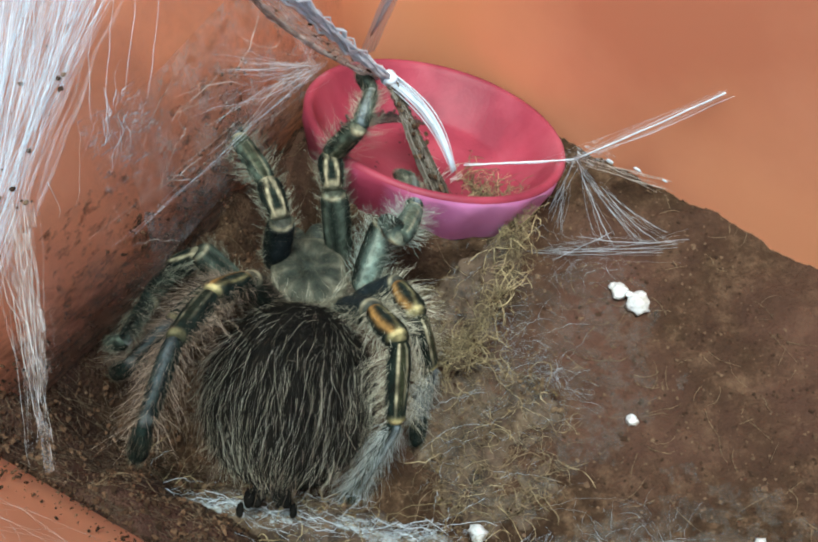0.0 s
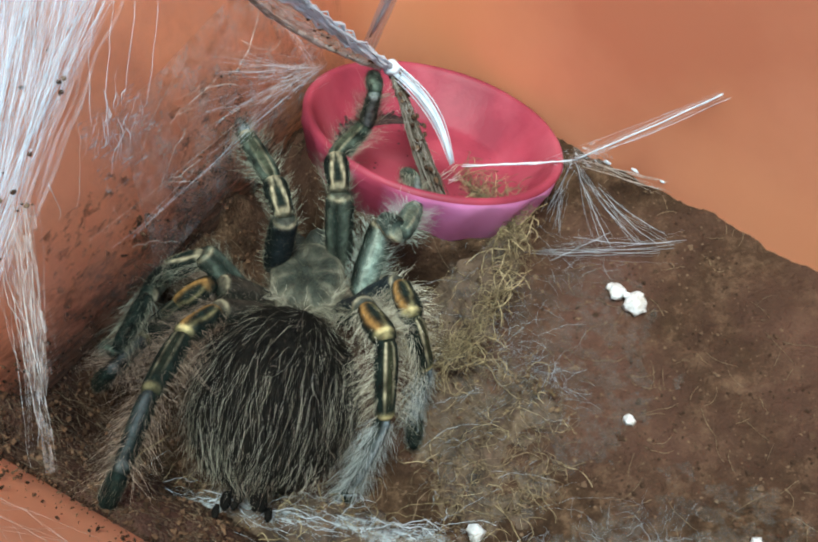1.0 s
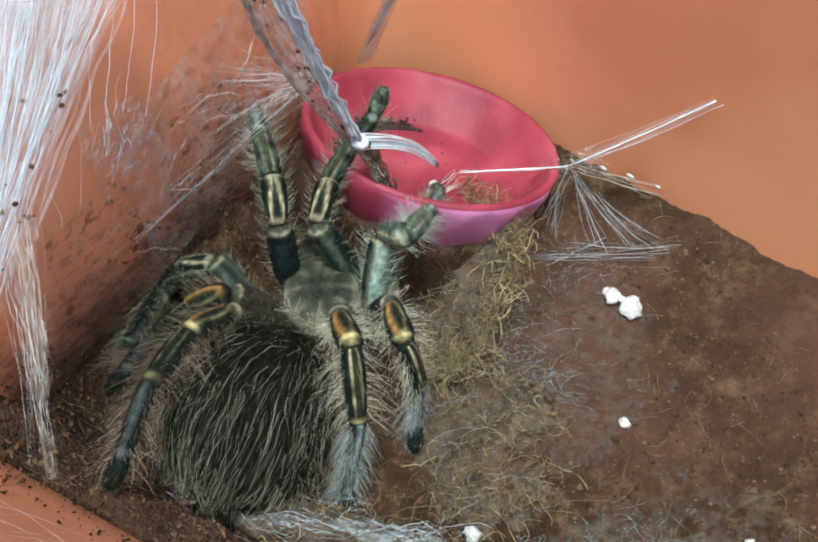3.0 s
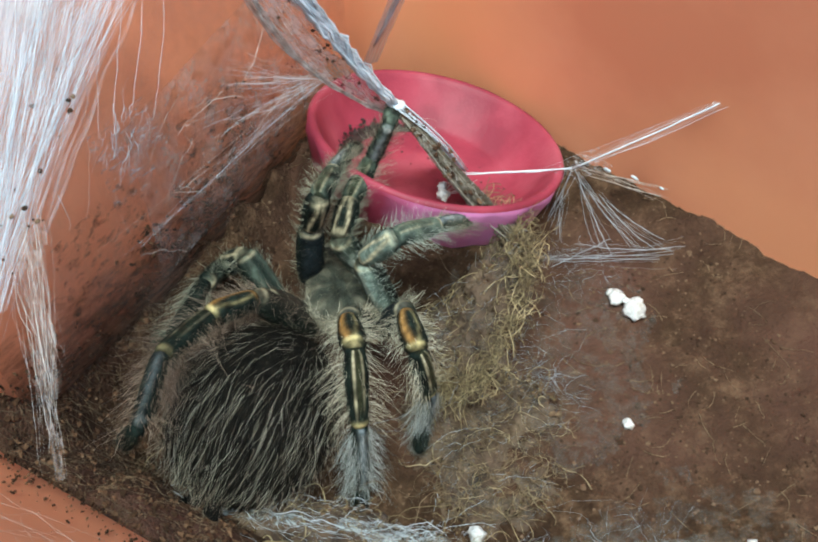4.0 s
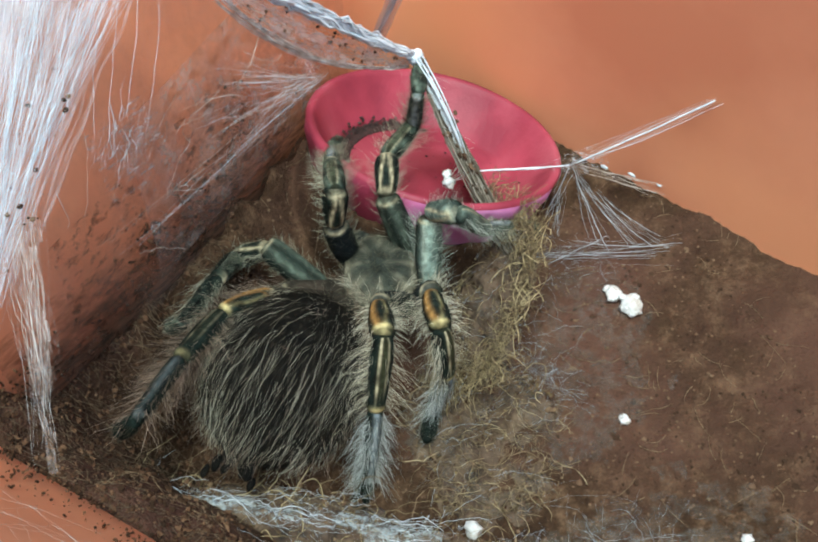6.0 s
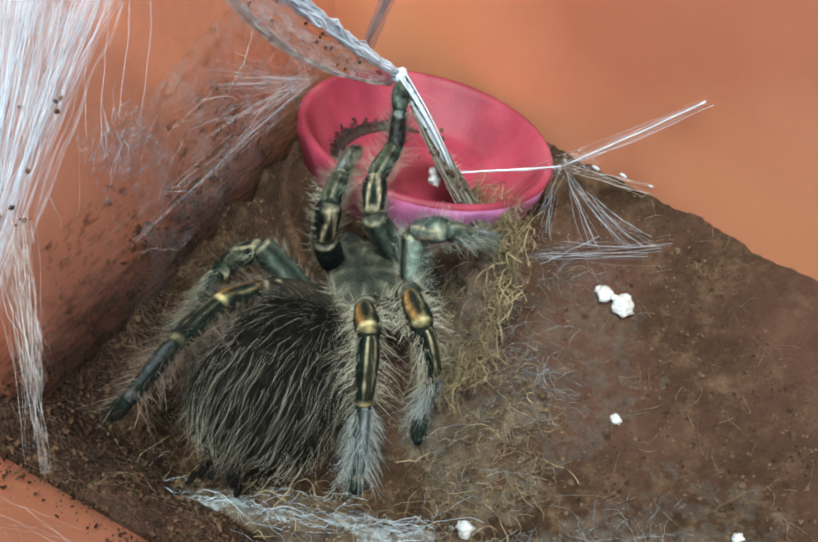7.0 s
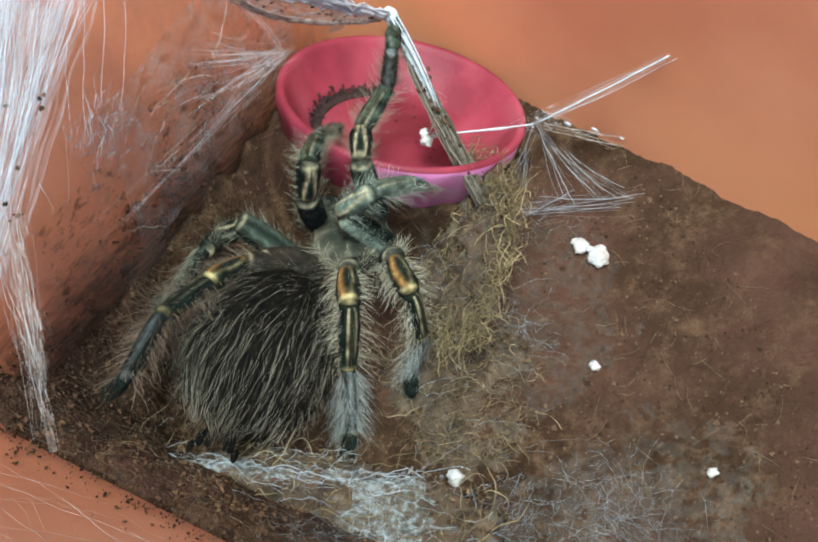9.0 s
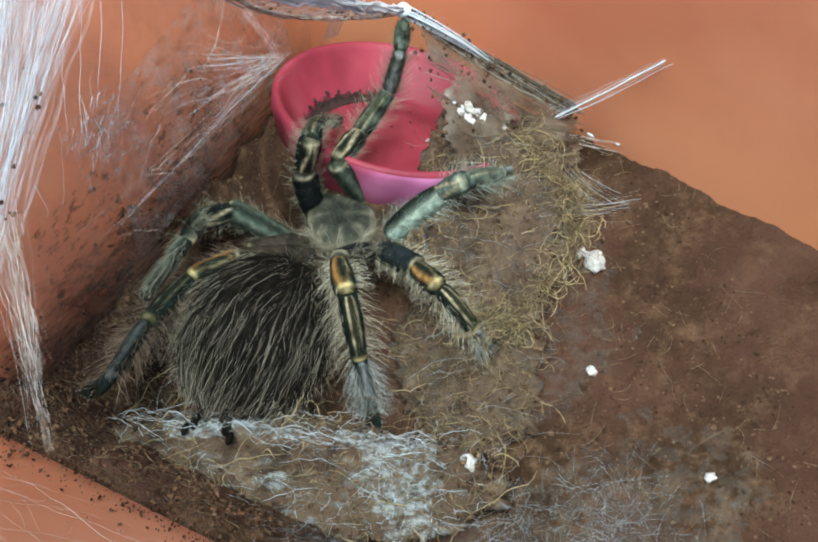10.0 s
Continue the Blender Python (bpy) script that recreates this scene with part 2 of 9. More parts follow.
# ---- building helpers; shapes are drawn in millimetres ----
def mesh_of(name, verts, faces, mats, smooth=True, slots=None):
    me = bpy.data.meshes.new(name)
    me.from_pydata([tuple(c * MM for c in v) for v in verts], [], faces)
    for m in mats if isinstance(mats, (list, tuple)) else [mats]:
        me.materials.append(m)
    if smooth:
        me.polygons.foreach_set("use_smooth", [True] * len(me.polygons))
    if slots is not None:
        me.polygons.foreach_set("material_index", slots)
    me.update()
    return me


def part(name, me, parent, label="", kind=""):
    ob = new(name, me)
    ob.parent = parent
    return tagged(ob, label, kind=kind)


def thing(name, me, label, category, group="", kind=""):
    return tagged(new(name, me), label, category, group, kind)


def tubes(paths, sides=4):
    """Strands: each path is a list of (point, radius)."""
    verts, faces = [], []
    for path in paths:
        base, n = len(verts), len(path)
        for i, (p, r) in enumerate(path):
            a, b = Vector(path[max(i - 1, 0)][0]), Vector(path[min(i + 1, n - 1)][0])
            d = (b - a).normalized() if (b - a).length > 1e-9 else Vector((0, 0, 1))
            x = d.orthogonal().normalized()
            y = d.cross(x)
            for k in range(sides):
                w = 2 * math.pi * k / sides
                verts.append(tuple(Vector(p) + r * (math.cos(w) * x + math.sin(w) * y)))
        for i in range(n - 1):
            for k in range(sides):
                k2 = (k + 1) % sides
                faces.append((base + i * sides + k, base + i * sides + k2, base + (i + 1) * sides + k2, base + (i + 1) * sides + k))
        faces.append(tuple(base + k for k in reversed(range(sides))))
        faces.append(tuple(base + (n - 1) * sides + k for k in range(sides)))
    return verts, faces


def strand(rng, a, b, radius, sag=0.0, wob=0.3, n=8, ends=0.6):
    """A slightly wavering thread from a to b."""
    a, b = Vector(a), Vector(b)
    off = Vector((rng.uniform(-1, 1), rng.uniform(-1, 1), rng.uniform(-1, 1)))
    path = []
    for i in range(n + 1):
        s = i / n
        p = a.lerp(b, s) + off * wob * math.sin(s * math.pi) + Vector((0, 0, -sag * 4 * s * (1 - s)))
        p += Vector((rng.gauss(0, 1), rng.gauss(0, 1), rng.gauss(0, 1))) * wob * 0.12 * (0 < i < n)
        path.append((p, radius * (ends + (1 - ends) * math.sin(s * math.pi))))
    return path


def hair_geometry(hairs):
    """Thin, slightly wavy tapered hairs: (root, way, length, radius, bend)."""
    verts, faces = [], []
    for n, (root, way, length, radius, bend) in enumerate(hairs):
        way = way.normalized()
        x = way.orthogonal().normalized()
        y = way.cross(x)
        base = len(verts)
        sway = way.cross(bend) * (0.5 if n % 2 else -0.5)
        for s in (0.0, 0.25, 0.5, 0.75):
            c = root + way * length * s + bend * (s * s) + sway * math.sin(6.283 * s) * 0.5
            r = radius * (1 - 0.6 * s)
            for k in range(3):
                w = 2.0944 * k
                verts.append(tuple(c + r * (math.cos(w) * x + math.sin(w) * y)))
        verts.append(tuple(root + way * length + bend))
        for i in range(3):
            for k in range(3):
                k2 = (k + 1) % 3
                faces.append((base + 3 * i + k, base + 3 * i + k2, base + 3 * i + 3 + k2, base + 3 * i + 3 + k))
        for k in range(3):
            faces.append((base + 9 + k, base + 9 + (k + 1) % 3, base + 12))
    return verts, faces


def lump(rng, size, squash=0.7, rough=0.25, rings=6, sides=9):
    """An irregular grain."""
    verts, faces = [(0, 0, -size * squash)], []
    ph = Vector((rng.uniform(0, 50), rng.uniform(0, 50), rng.uniform(0, 50)))
    for i in range(1, rings):
        a = math.pi * i / rings
        for k in range(sides):
            b = 2 * math.pi * k / sides
            d = Vector((math.sin(a) * math.cos(b), math.sin(a) * math.sin(b), -math.cos(a)))
            r = size * (1 + rough * 2 * noise.noise(d * 1.6 + ph))
            verts.append((d.x * r, d.y * r, d.z * r * squash))
    verts.append((0, 0, size * squash))
    for k in range(sides):
        faces.append((0, 1 + (k + 1) % sides, 1 + k))
        for i in range(rings - 2):
            a = 1 + i * sides
            faces.append((a + k, a + (k + 1) % sides, a + sides + (k + 1) % sides, a + sides + k))
        faces.append((len(verts) - 1, 1 + (rings - 2) * sides + k, 1 + (rings - 2) * sides + (k + 1) % sides))
    return verts, faces


def joined(pieces):
    verts, faces = [], []
    for v, f in pieces:
        b = len(verts)
        verts += v
        faces += [tuple(i + b for i in q) for q in f]
    return verts, faces


def moved(geo, p):
    return [(v[0] + p[0], v[1] + p[1], v[2] + p[2]) for v in geo[0]], geo[1]


def smooth01(v):
    v = min(max(v, 0.0), 1.0)
    return v * v * (3 - 2 * v)


def bone(ax, ay, az, bx, by, bz, out):
    """The pose of a limb piece from joint a towards joint b, in mm; out: the limb's bearing, in degrees."""
    a, y = Vector((ax, ay, az)) * MM, Vector((bx - ax, by - ay, bz - az)).normalized()
    side = Vector((math.cos(radians(out)), math.sin(radians(out)), 0)).cross(Vector((0, 0, 1)))
    x = (side - side.dot(y) * y).normalized()
    z = x.cross(y)
    return Matrix.Translation(a) @ Matrix((x, y, z)).transposed().to_4x4()


def spread(kx, ky, kz, ax, ay, az, bx, by, bz):
    """A pose at k with its x axis towards a and its y axis on b's side, in mm."""
    k = Vector((kx, ky, kz))
    x = (Vector((ax, ay, az)) - k).normalized()
    y = Vector((bx, by, bz)) - k
    y = (y - y.dot(x) * x).normalized()
    return Matrix.Translation(k * MM) @ Matrix((x, y, x.cross(y))).transposed().to_4x4()


# ---- ground: a bowl of soil, banked up against the near walls ----
DISH_C, DISH_N, DISH_D = Vector((15.2, 23.7, 18.6)), Vector((0.26, 0.23, 0.938)).normalized(), 10.2


def soil_height(x, y, fine=True):
    d1 = (x + 40) * 0.788 + (y + 4) * -0.616
    d2 = (x + 46.5) * 0.633 + (y + 35) * 0.774 + 2.2
    z = 1.5 + 0.11 * max(x, -8)
    bank = 31 * smooth01(1 - (d2 - 2) / 22)
    side = max(27 - 0.3 * max(d2 - 20, 0), 0) * smooth01(1 - d1 / 20)
    z += math.sqrt(bank * bank + side * side) if bank + side < 40 else max(bank, side, 0.72 * (bank + side))
    c = DISH_C - DISH_D * DISH_N
    r = math.hypot(x - c.x, y - c.y)
    plane = c.z - ((x - c.x) * DISH_N.x + (y - c.y) * DISH_N.y) / DISH_N.z - 0.6
    w = smooth01(1 - (r - 17.5) / 5.5)
    z = z + w * (max(plane, z - 2) - z) + 3.4 * smooth01((r - 15.5) / 3.0) * smooth01((23.5 - r) / 4)
    if fine:
        p = Vector((x, y, 0))
        z += (0.2 * min(bank + side, 14)) * noise.noise(p * 0.22 + Vector((0, 0, 5)))
        z += 1.2 * noise.noise(p * 0.09) + 0.7 * noise.noise(p * 0.28) + 0.4 * noise.noise(p * 0.8) + 0.22 * noise.noise(p * 2.1)
    return z


def build_ground():
    xs, ys = np.arange(-62, 112.1, 0.55), np.arange(-112, 76.1, 0.55)
    verts = [(x, y, soil_height(x, y)) for y in ys for x in xs]
    n = len(xs)
    faces = [(j * n + i, j * n + i + 1, j * n + n + i + 1, j * n + n + i) for j in range(len(ys) - 1) for i in range(n - 1)]
    return tagged(new("ground", mesh_of("ground", verts, faces, soil_mat)), "reddish brown coco soil, loose and crumbly", "soil", kind="structure")


# ---- the tub: terracotta-coloured plastic, four flared walls with rounded corners ----
def flare(z):
    """How far the left wall bows outwards above the soil, in mm."""
    return 0.0035 * min(max(z - 22, 0), 34) ** 2 + 0.24 * max(z - 56, 0)


def build_tub():
    base = [Vector((-51.7, -30.7)), Vector((11.5, 62.0)), Vector((104, -50)), Vector((63.8, -125))]
    def loop(z, grow):
        pts = []
        n = len(base)
        mid = sum(base, Vector((0, 0))) / n
        # each wall is shifted outwards by its own lean
        lines = []
        for i in range(n):
            a, b = base[i], base[(i + 1) % n]
            d = (b - a).normalized()
            nrm = Vector((d.y, -d.x))
            if nrm.dot(mid - a) > 0:
                nrm = -nrm
            wall = [0.02, 0.04, 0.08, 0.5 if z > 35 else 0.2][i]
            off = wall * (z - 35 if i == 3 else z) + grow + (flare(z) if i == 0 else 0)
            lines.append((a + nrm * off, d))
        corners = []
        for i in range(n):
            (p, d), (q, e) = lines[i - 1], lines[i]
            det = d.x * -e.y + e.x * d.y
            s = ((q - p).x * -e.y + e.x * (q - p).y) / det
            corners.append(p + d * s)
        for i in range(n):
            c = corners[i]
            u, v = (corners[i - 1] - c).normalized(), (corners[(i + 1) % n] - c).normalized()
            r = 7.0 if i == 0 else 17.0
            for k in range(9):
                s = k / 8
                pts.append((1 - s) ** 2 * (c + u * r) + 2 * s * (1 - s) * c + s * s * (c + v * r))
        return pts
    rows = [(-6, 0), (0, 0), (12, 0), (22, 0), (28, 0), (34, 0), (40, 0), (46, 0), (52, 0), (58, 0), (64, 0), (80, 0), (96, 0), (97.5, 0.6), (98, 3), (96.5, 4.5), (94, 4.2), (90, 2.2), (56, 2), (40, 2.0), (22, 2), (-8, 2.0)]
    verts, faces = [], []
    for z, g in rows:
        verts += [(p.x, p.y, z) for p in loop(z, g)]
    m = 36
    for j in range(len(rows) - 1):
        for k in range(m):
            k2 = (k + 1) % m
            faces.append((j * m + k, j * m + k2, (j + 1) * m + k2, (j + 1) * m + k))
    wall = tagged(new("wall_1", mesh_of("wall", verts, faces, plastic_mat)), "terracotta-coloured plastic tub wall, webbed and dirt-speckled", "tub wall", kind="structure")
    inner = loop(-6, 1.0)
    fv = [(p.x, p.y, -6) for p in inner] + [(p.x, p.y, -8) for p in inner]
    ff = [tuple(range(m)), tuple(reversed(range(m, 2 * m)))] + [(k, (k + 1) % m, m + (k + 1) % m, m + k) for k in range(m)]
    tagged(new("floor", mesh_of("floor", fv, ff, plastic_mat, False)), "terracotta-coloured plastic tub floor under the soil", "tub floor", kind="structure")
    return wall


# ---- water dish ----
def build_dish():
    prof = [(0, -8.0), (14.6, -8.0), (15.9, -7.3), (20.2, -0.9), (20.7, -0.1), (21.2, 0.2), (21.8, 0.1), (22.1, -0.5), (22.0, -1.6), (21.4, -3.2), (19.4, -9.0), (18.2, -10.2), (0, -10.2)]
    sides, verts, faces = 64, [], []
    for r, z in prof:
        for k in range(sides):
            w = 2 * math.pi * k / sides
            q = r * (1 + (0.016 * math.cos(16 * w) if z < -1.5 and r > 14.9 else 0))
            verts.append((q * math.cos(w), q * math.sin(w), z + 0.12 * noise.noise(Vector((math.cos(w) * 2, math.sin(w) * 2, r)))))
    for j in range(len(prof) - 1):
        for k in range(sides):
            k2 = (k + 1) % sides
            faces.append((j * sides + k, (j + 1) * sides + k, (j + 1) * sides + k2, j * sides + k2))
    dish = thing("water_dish", None, "empty pink plastic water dish with dirt in it, tilted on soil", "dish")
    part("bowl", mesh_of("bowl", verts, faces, [pink_mat, dish_side_mat], True, [int(7 <= j <= 10) for j in range(len(prof) - 1) for k in range(sides)]), dish, "pink, its outside tinted lilac for the cool light on it")
    rng = random.Random(5)
    # dark dirt along the foot of the far inner side, loose grains on the bottom
    bits = []
    for _ in range(4200):
        w = radians(rng.uniform(88, 172) + rng.gauss(0, 5))
        r = 14.5 + abs(rng.gauss(0, 0.7)) - 0.9
        z = -7.9 + max(0, r - 14.8) * 1.5
        bits.append(moved(lump(rng, rng.uniform(0.08, 0.34), 0.7, 0.6, 4, 6), (r * math.cos(w), r * math.sin(w), z)))
    for _ in range(60):
        w, r = rng.uniform(0, 6.28), 14.2 * math.sqrt(rng.random())
        bits.append(moved(lump(rng, rng.uniform(0.08, 0.25), 0.5, 0.3, 4, 6), (r * math.cos(w), r * math.sin(w), -7.95)))
    part("dirt", mesh_of("dish_dirt", *joined(bits), dirt_mat, False), dish, "dark dirt along the foot of the dish wall", "stuff")
    turn = Vector((0, 0, 1)).rotation_difference(DISH_N).to_matrix().to_4x4()
    dish.matrix_world = Matrix.Translation(DISH_C * MM) @ turn
    return dish


# ---- spider ----
LENGTHS = {1: (13, 7.5, 10.5, 10.5, 6.5), 2: (12.0, 7.5, 10, 10, 6.5), 3: (10.2, 7, 9.5, 10.5, 6), 4: (13.5, 8, 11.5, 13.5, 6.5)}
SEGMENTS = ("femur", "patella", "tibia", "metatarsus", "tarsus")
RADII = ((1.7, 2.15, 2.2, 2.15, 1.9), (1.4, 1.65, 1.85, 1.95, 1.7), (1.45, 1.7, 1.65, 1.5, 1.35), (1.2, 1.3, 1.25, 1.15, 1.0), (1.05, 1.25, 1.3, 1.2, 0.7))


def limb_piece(seg, length, fore, grey, lit=1.0):
    """A limb piece along +y with its back towards +z: dark skin with pale streaks and a pale ring at its far joint."""
    rad, sides, rows = RADII[seg], 32, 36
    black, green, yellow, orange, blue, olive = (0.005, 0.007, 0.006), (0.05, 0.07, 0.05), (0.6, 0.52, 0.25), (0.48, 0.27, 0.085), (0.42, 0.5, 0.53), (0.06, 0.06, 0.025)
    verts, faces, marks = [], [], []
    def bump_at(v, mid, wide):
        return math.exp(-((v - mid) / wide) ** 2)
    for j in range(rows + 1):
        s = j / rows
        f = s * 4
        i = min(int(f), 3)
        r = rad[i] + (rad[i + 1] - rad[i]) * (f - i)
        r *= 1 - 0.3 * (1 - min(1, min(s, 1 - s) * length / 1.0)) ** 2
        if seg in (1, 2, 3):
            r *= 1 + 0.03 * bump_at(s, 0.95, 0.03) - 0.03 * bump_at(s, 0.89, 0.03)
        for k in range(sides):
            w = 2 * math.pi * k / sides
            p = Vector((math.cos(w), math.sin(w), s * 3 + seg))
            q = r * (1 + 0.04 * noise.noise(p))
            verts.append((q * math.sin(w), s * length, q * 0.94 * math.cos(w)))
            a = math.degrees(w if w < math.pi else w - 2 * math.pi)
            off, wave = abs(a), noise.noise(Vector((s * 5, a * 0.03, seg * 7.1)))
            col = Vector(black).lerp(Vector((0.016, 0.026, 0.021)), 0.5 + wave)
            def lay(c, amount):
                return col.lerp(Vector(c), min(max(amount * (0.85 + 0.7 * wave) * (lit if seg > 1 else 1), 0), 1))
            cream = (0.62, 0.56, 0.36)
            if seg == 0:
                if grey:
                    # a wide pale stripe beside a black one
                    col = lay((0.36, 0.48, 0.41), 1.0 * bump_at(a, 46, 34))
                    col = lay((0.52, 0.6, 0.5), 0.7 * bump_at(a, 26 + 10 * wave, 8))
                elif fore:
                    col = lay((0.14, 0.18, 0.14), 0.8 * bump_at(off, 34 + 14 * wave, 20))
                # browner femur for the legs whose colour carries the shade
                elif lit < 1:
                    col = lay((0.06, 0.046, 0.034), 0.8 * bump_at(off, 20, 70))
                else:
                    col = lay((0.03, 0.04, 0.05), 0.6 * bump_at(off, 20, 40))
                col = lay(cream, 0.6 * bump_at(s, 0.975, 0.02) * bump_at(off, 0, 75))
            if grey and seg:
                col = lay((0.2, 0.27, 0.23), 0.85 * bump_at(off, 0, 80))
            if fore and seg > 1:
                col = lay((0.13, 0.17, 0.13), (0.6 + wave) * bump_at(off, 0, 70))
            if seg == 1:
                # two lines that meet at both ends of the knee
                gap = 34 * math.sin(math.pi * min(0.12 + 0.86 * s, 1)) ** 0.7 + 6 * wave
                if fore:
                    gap = 40 - 30 * s + 6 * wave
                line = cream if fore else orange
                fade = smooth01(s / 0.06) * smooth01((1.02 - s) / 0.1)
                col = lay(line, 0.95 * bump_at(a, gap, 15 if not fore else 8) * fade)
                col = lay(line if fore else yellow, (0.9 if fore else 0.35) * bump_at(a, -gap, 8) * fade)
                col = lay(line, 0.95 * bump_at(s, 0.06, 0.05) * bump_at(off, 0, 58 if fore else 42))
                col = lay(yellow if not fore else cream, (0.5 if fore else 1.1) * bump_at(s, 0.96, 0.05) * bump_at(off, 0, 45))
            if seg == 2:
                col = lay(olive, 0.6 * bump_at(off, 0, 24) * smooth01((0.92 - s) / 0.3))
                thin = 0.35 if fore else 0.9
                col = lay(cream, thin * bump_at(a, 22 + 8 * wave, 5) * smooth01((0.95 - s) / 0.3))
                col = lay(cream, 0.75 * thin * bump_at(a, -20 + 8 * wave, 4) * smooth01((0.85 - s) / 0.4))
                col = lay(yellow if not fore else cream, 1.0 * bump_at(s, 0.96, 0.045) * bump_at(off, 0, 60))
            if seg == 3:
                col = lay(blue, 0.85 * bump_at(a, 8 * wave, 24) * smooth01(1.15 - s * 0.9))
                col = lay((0.62, 0.68, 0.66), 0.9 * bump_at(s, 0.95, 0.045) * bump_at(off, 0, 50))
            marks.append((*col, 1))
    for j in range(rows):
        for k in range(sides):
            k2 = (k + 1) % sides
            faces.append((j * sides + k, j * sides + k2, (j + 1) * sides + k2, (j + 1) * sides + k))
    faces.append(tuple(reversed(range(sides))))
    faces.append(tuple(range(rows * sides, (rows + 1) * sides)))
    me = mesh_of(SEGMENTS[seg], verts, faces, limb_mat)
    layer = me.color_attributes.new("marks", "FLOAT_COLOR", "POINT")
    for i, c in enumerate(marks):
        layer.data[i].color = c
    return me


def limb_hair(seg, length, number, rng, grey=False, shaded=False):
    """Stiff hairs that stand off the flanks of a limb piece and bend towards its tip; its back stays nearly bare."""
    count = (230, 170, 320, 380, 90)[seg]
    reach = (3.0, 3.6, 5.2, 4.9, 1.0)[seg]
    if number < 3:
        reach, count = reach * 0.66, count * 3 // 4
    if number > 2 and seg < 2:
        count = count * 3 // 2
    if number > 2 and seg == 3 and not shaded:
        count = count * 8 // 5
    if number == 3:
        reach = reach * 0.9
    if grey and seg == 0:
        reach, count = reach * 1.35, count * 5 // 2
    hairs = []
    for _ in range(count):
        s = rng.uniform(0.02, 0.98)
        f = s * 4
        i = min(int(f), 3)
        r = RADII[seg][i] + (RADII[seg][i + 1] - RADII[seg][i]) * (f - i)
        w = rng.choice((-1, 1)) * radians(rng.gauss(86, 26)) if rng.random() < 0.8 else rng.uniform(-1.2, 1.2)
        top = math.cos(w) > 0.5
        if top and rng.random() < (0.85 if seg < 3 else 0.1):
            continue
        n = Vector((math.sin(w), 0, math.cos(w)))
        lean = rng.uniform(0.15, 0.75) + (0.5 if seg == 3 else 0)
        way = n * rng.uniform(0.8, 1.0) + Vector((rng.gauss(0, 0.16), lean, rng.gauss(0, 0.16)))
        ln = reach * rng.choice((0.35, 0.55, 0.75, 0.95, 1.1)) * rng.uniform(0.85, 1.1)
        if top:
            way = n * 0.45 + Vector((rng.gauss(0, 0.3), 1, 0))
            ln *= 0.6 if seg == 3 else 0.4
        hairs.append((Vector((n.x * r * 0.95, s * length, n.z * r * 0.9)), way, ln, rng.uniform(0.014, 0.028), Vector((rng.gauss(0, 0.1), 0.35, rng.gauss(0, 0.1))) * ln))
    tone = fringe_mat if shaded else mint_hair_mat if grey else fore_hair_mat if number < 3 else (blue_hair_mat if seg > 2 else leg_hair_mat)
    return mesh_of(SEGMENTS[seg] + "_hair", *hair_geometry(hairs), tone)


def limb_down(seg, length, rng):
    """Short velvet all over a limb piece."""
    hairs = []
    for _ in range(int(70 * length)):
        s, w = rng.uniform(0.03, 0.97), rng.uniform(0, 2 * math.pi)
        f = s * 4
        i = min(int(f), 3)
        r = RADII[seg][i] + (RADII[seg][i + 1] - RADII[seg][i]) * (f - i)
        if math.cos(w) > 0.4 and seg in (1, 2) and rng.random() < 0.85:
            continue
        n = Vector((math.sin(w), 0, math.cos(w)))
        hairs.append((Vector((n.x * r * 0.96, s * length, n.z * r * 0.92)), n * 0.6 + Vector((rng.gauss(0, 0.25), 1, rng.gauss(0, 0.25))), rng.uniform(0.4, 1.1), 0.016, n * -0.1))
    return mesh_of(SEGMENTS[seg] + "_down", *hair_geometry(hairs), fuzz_mat)


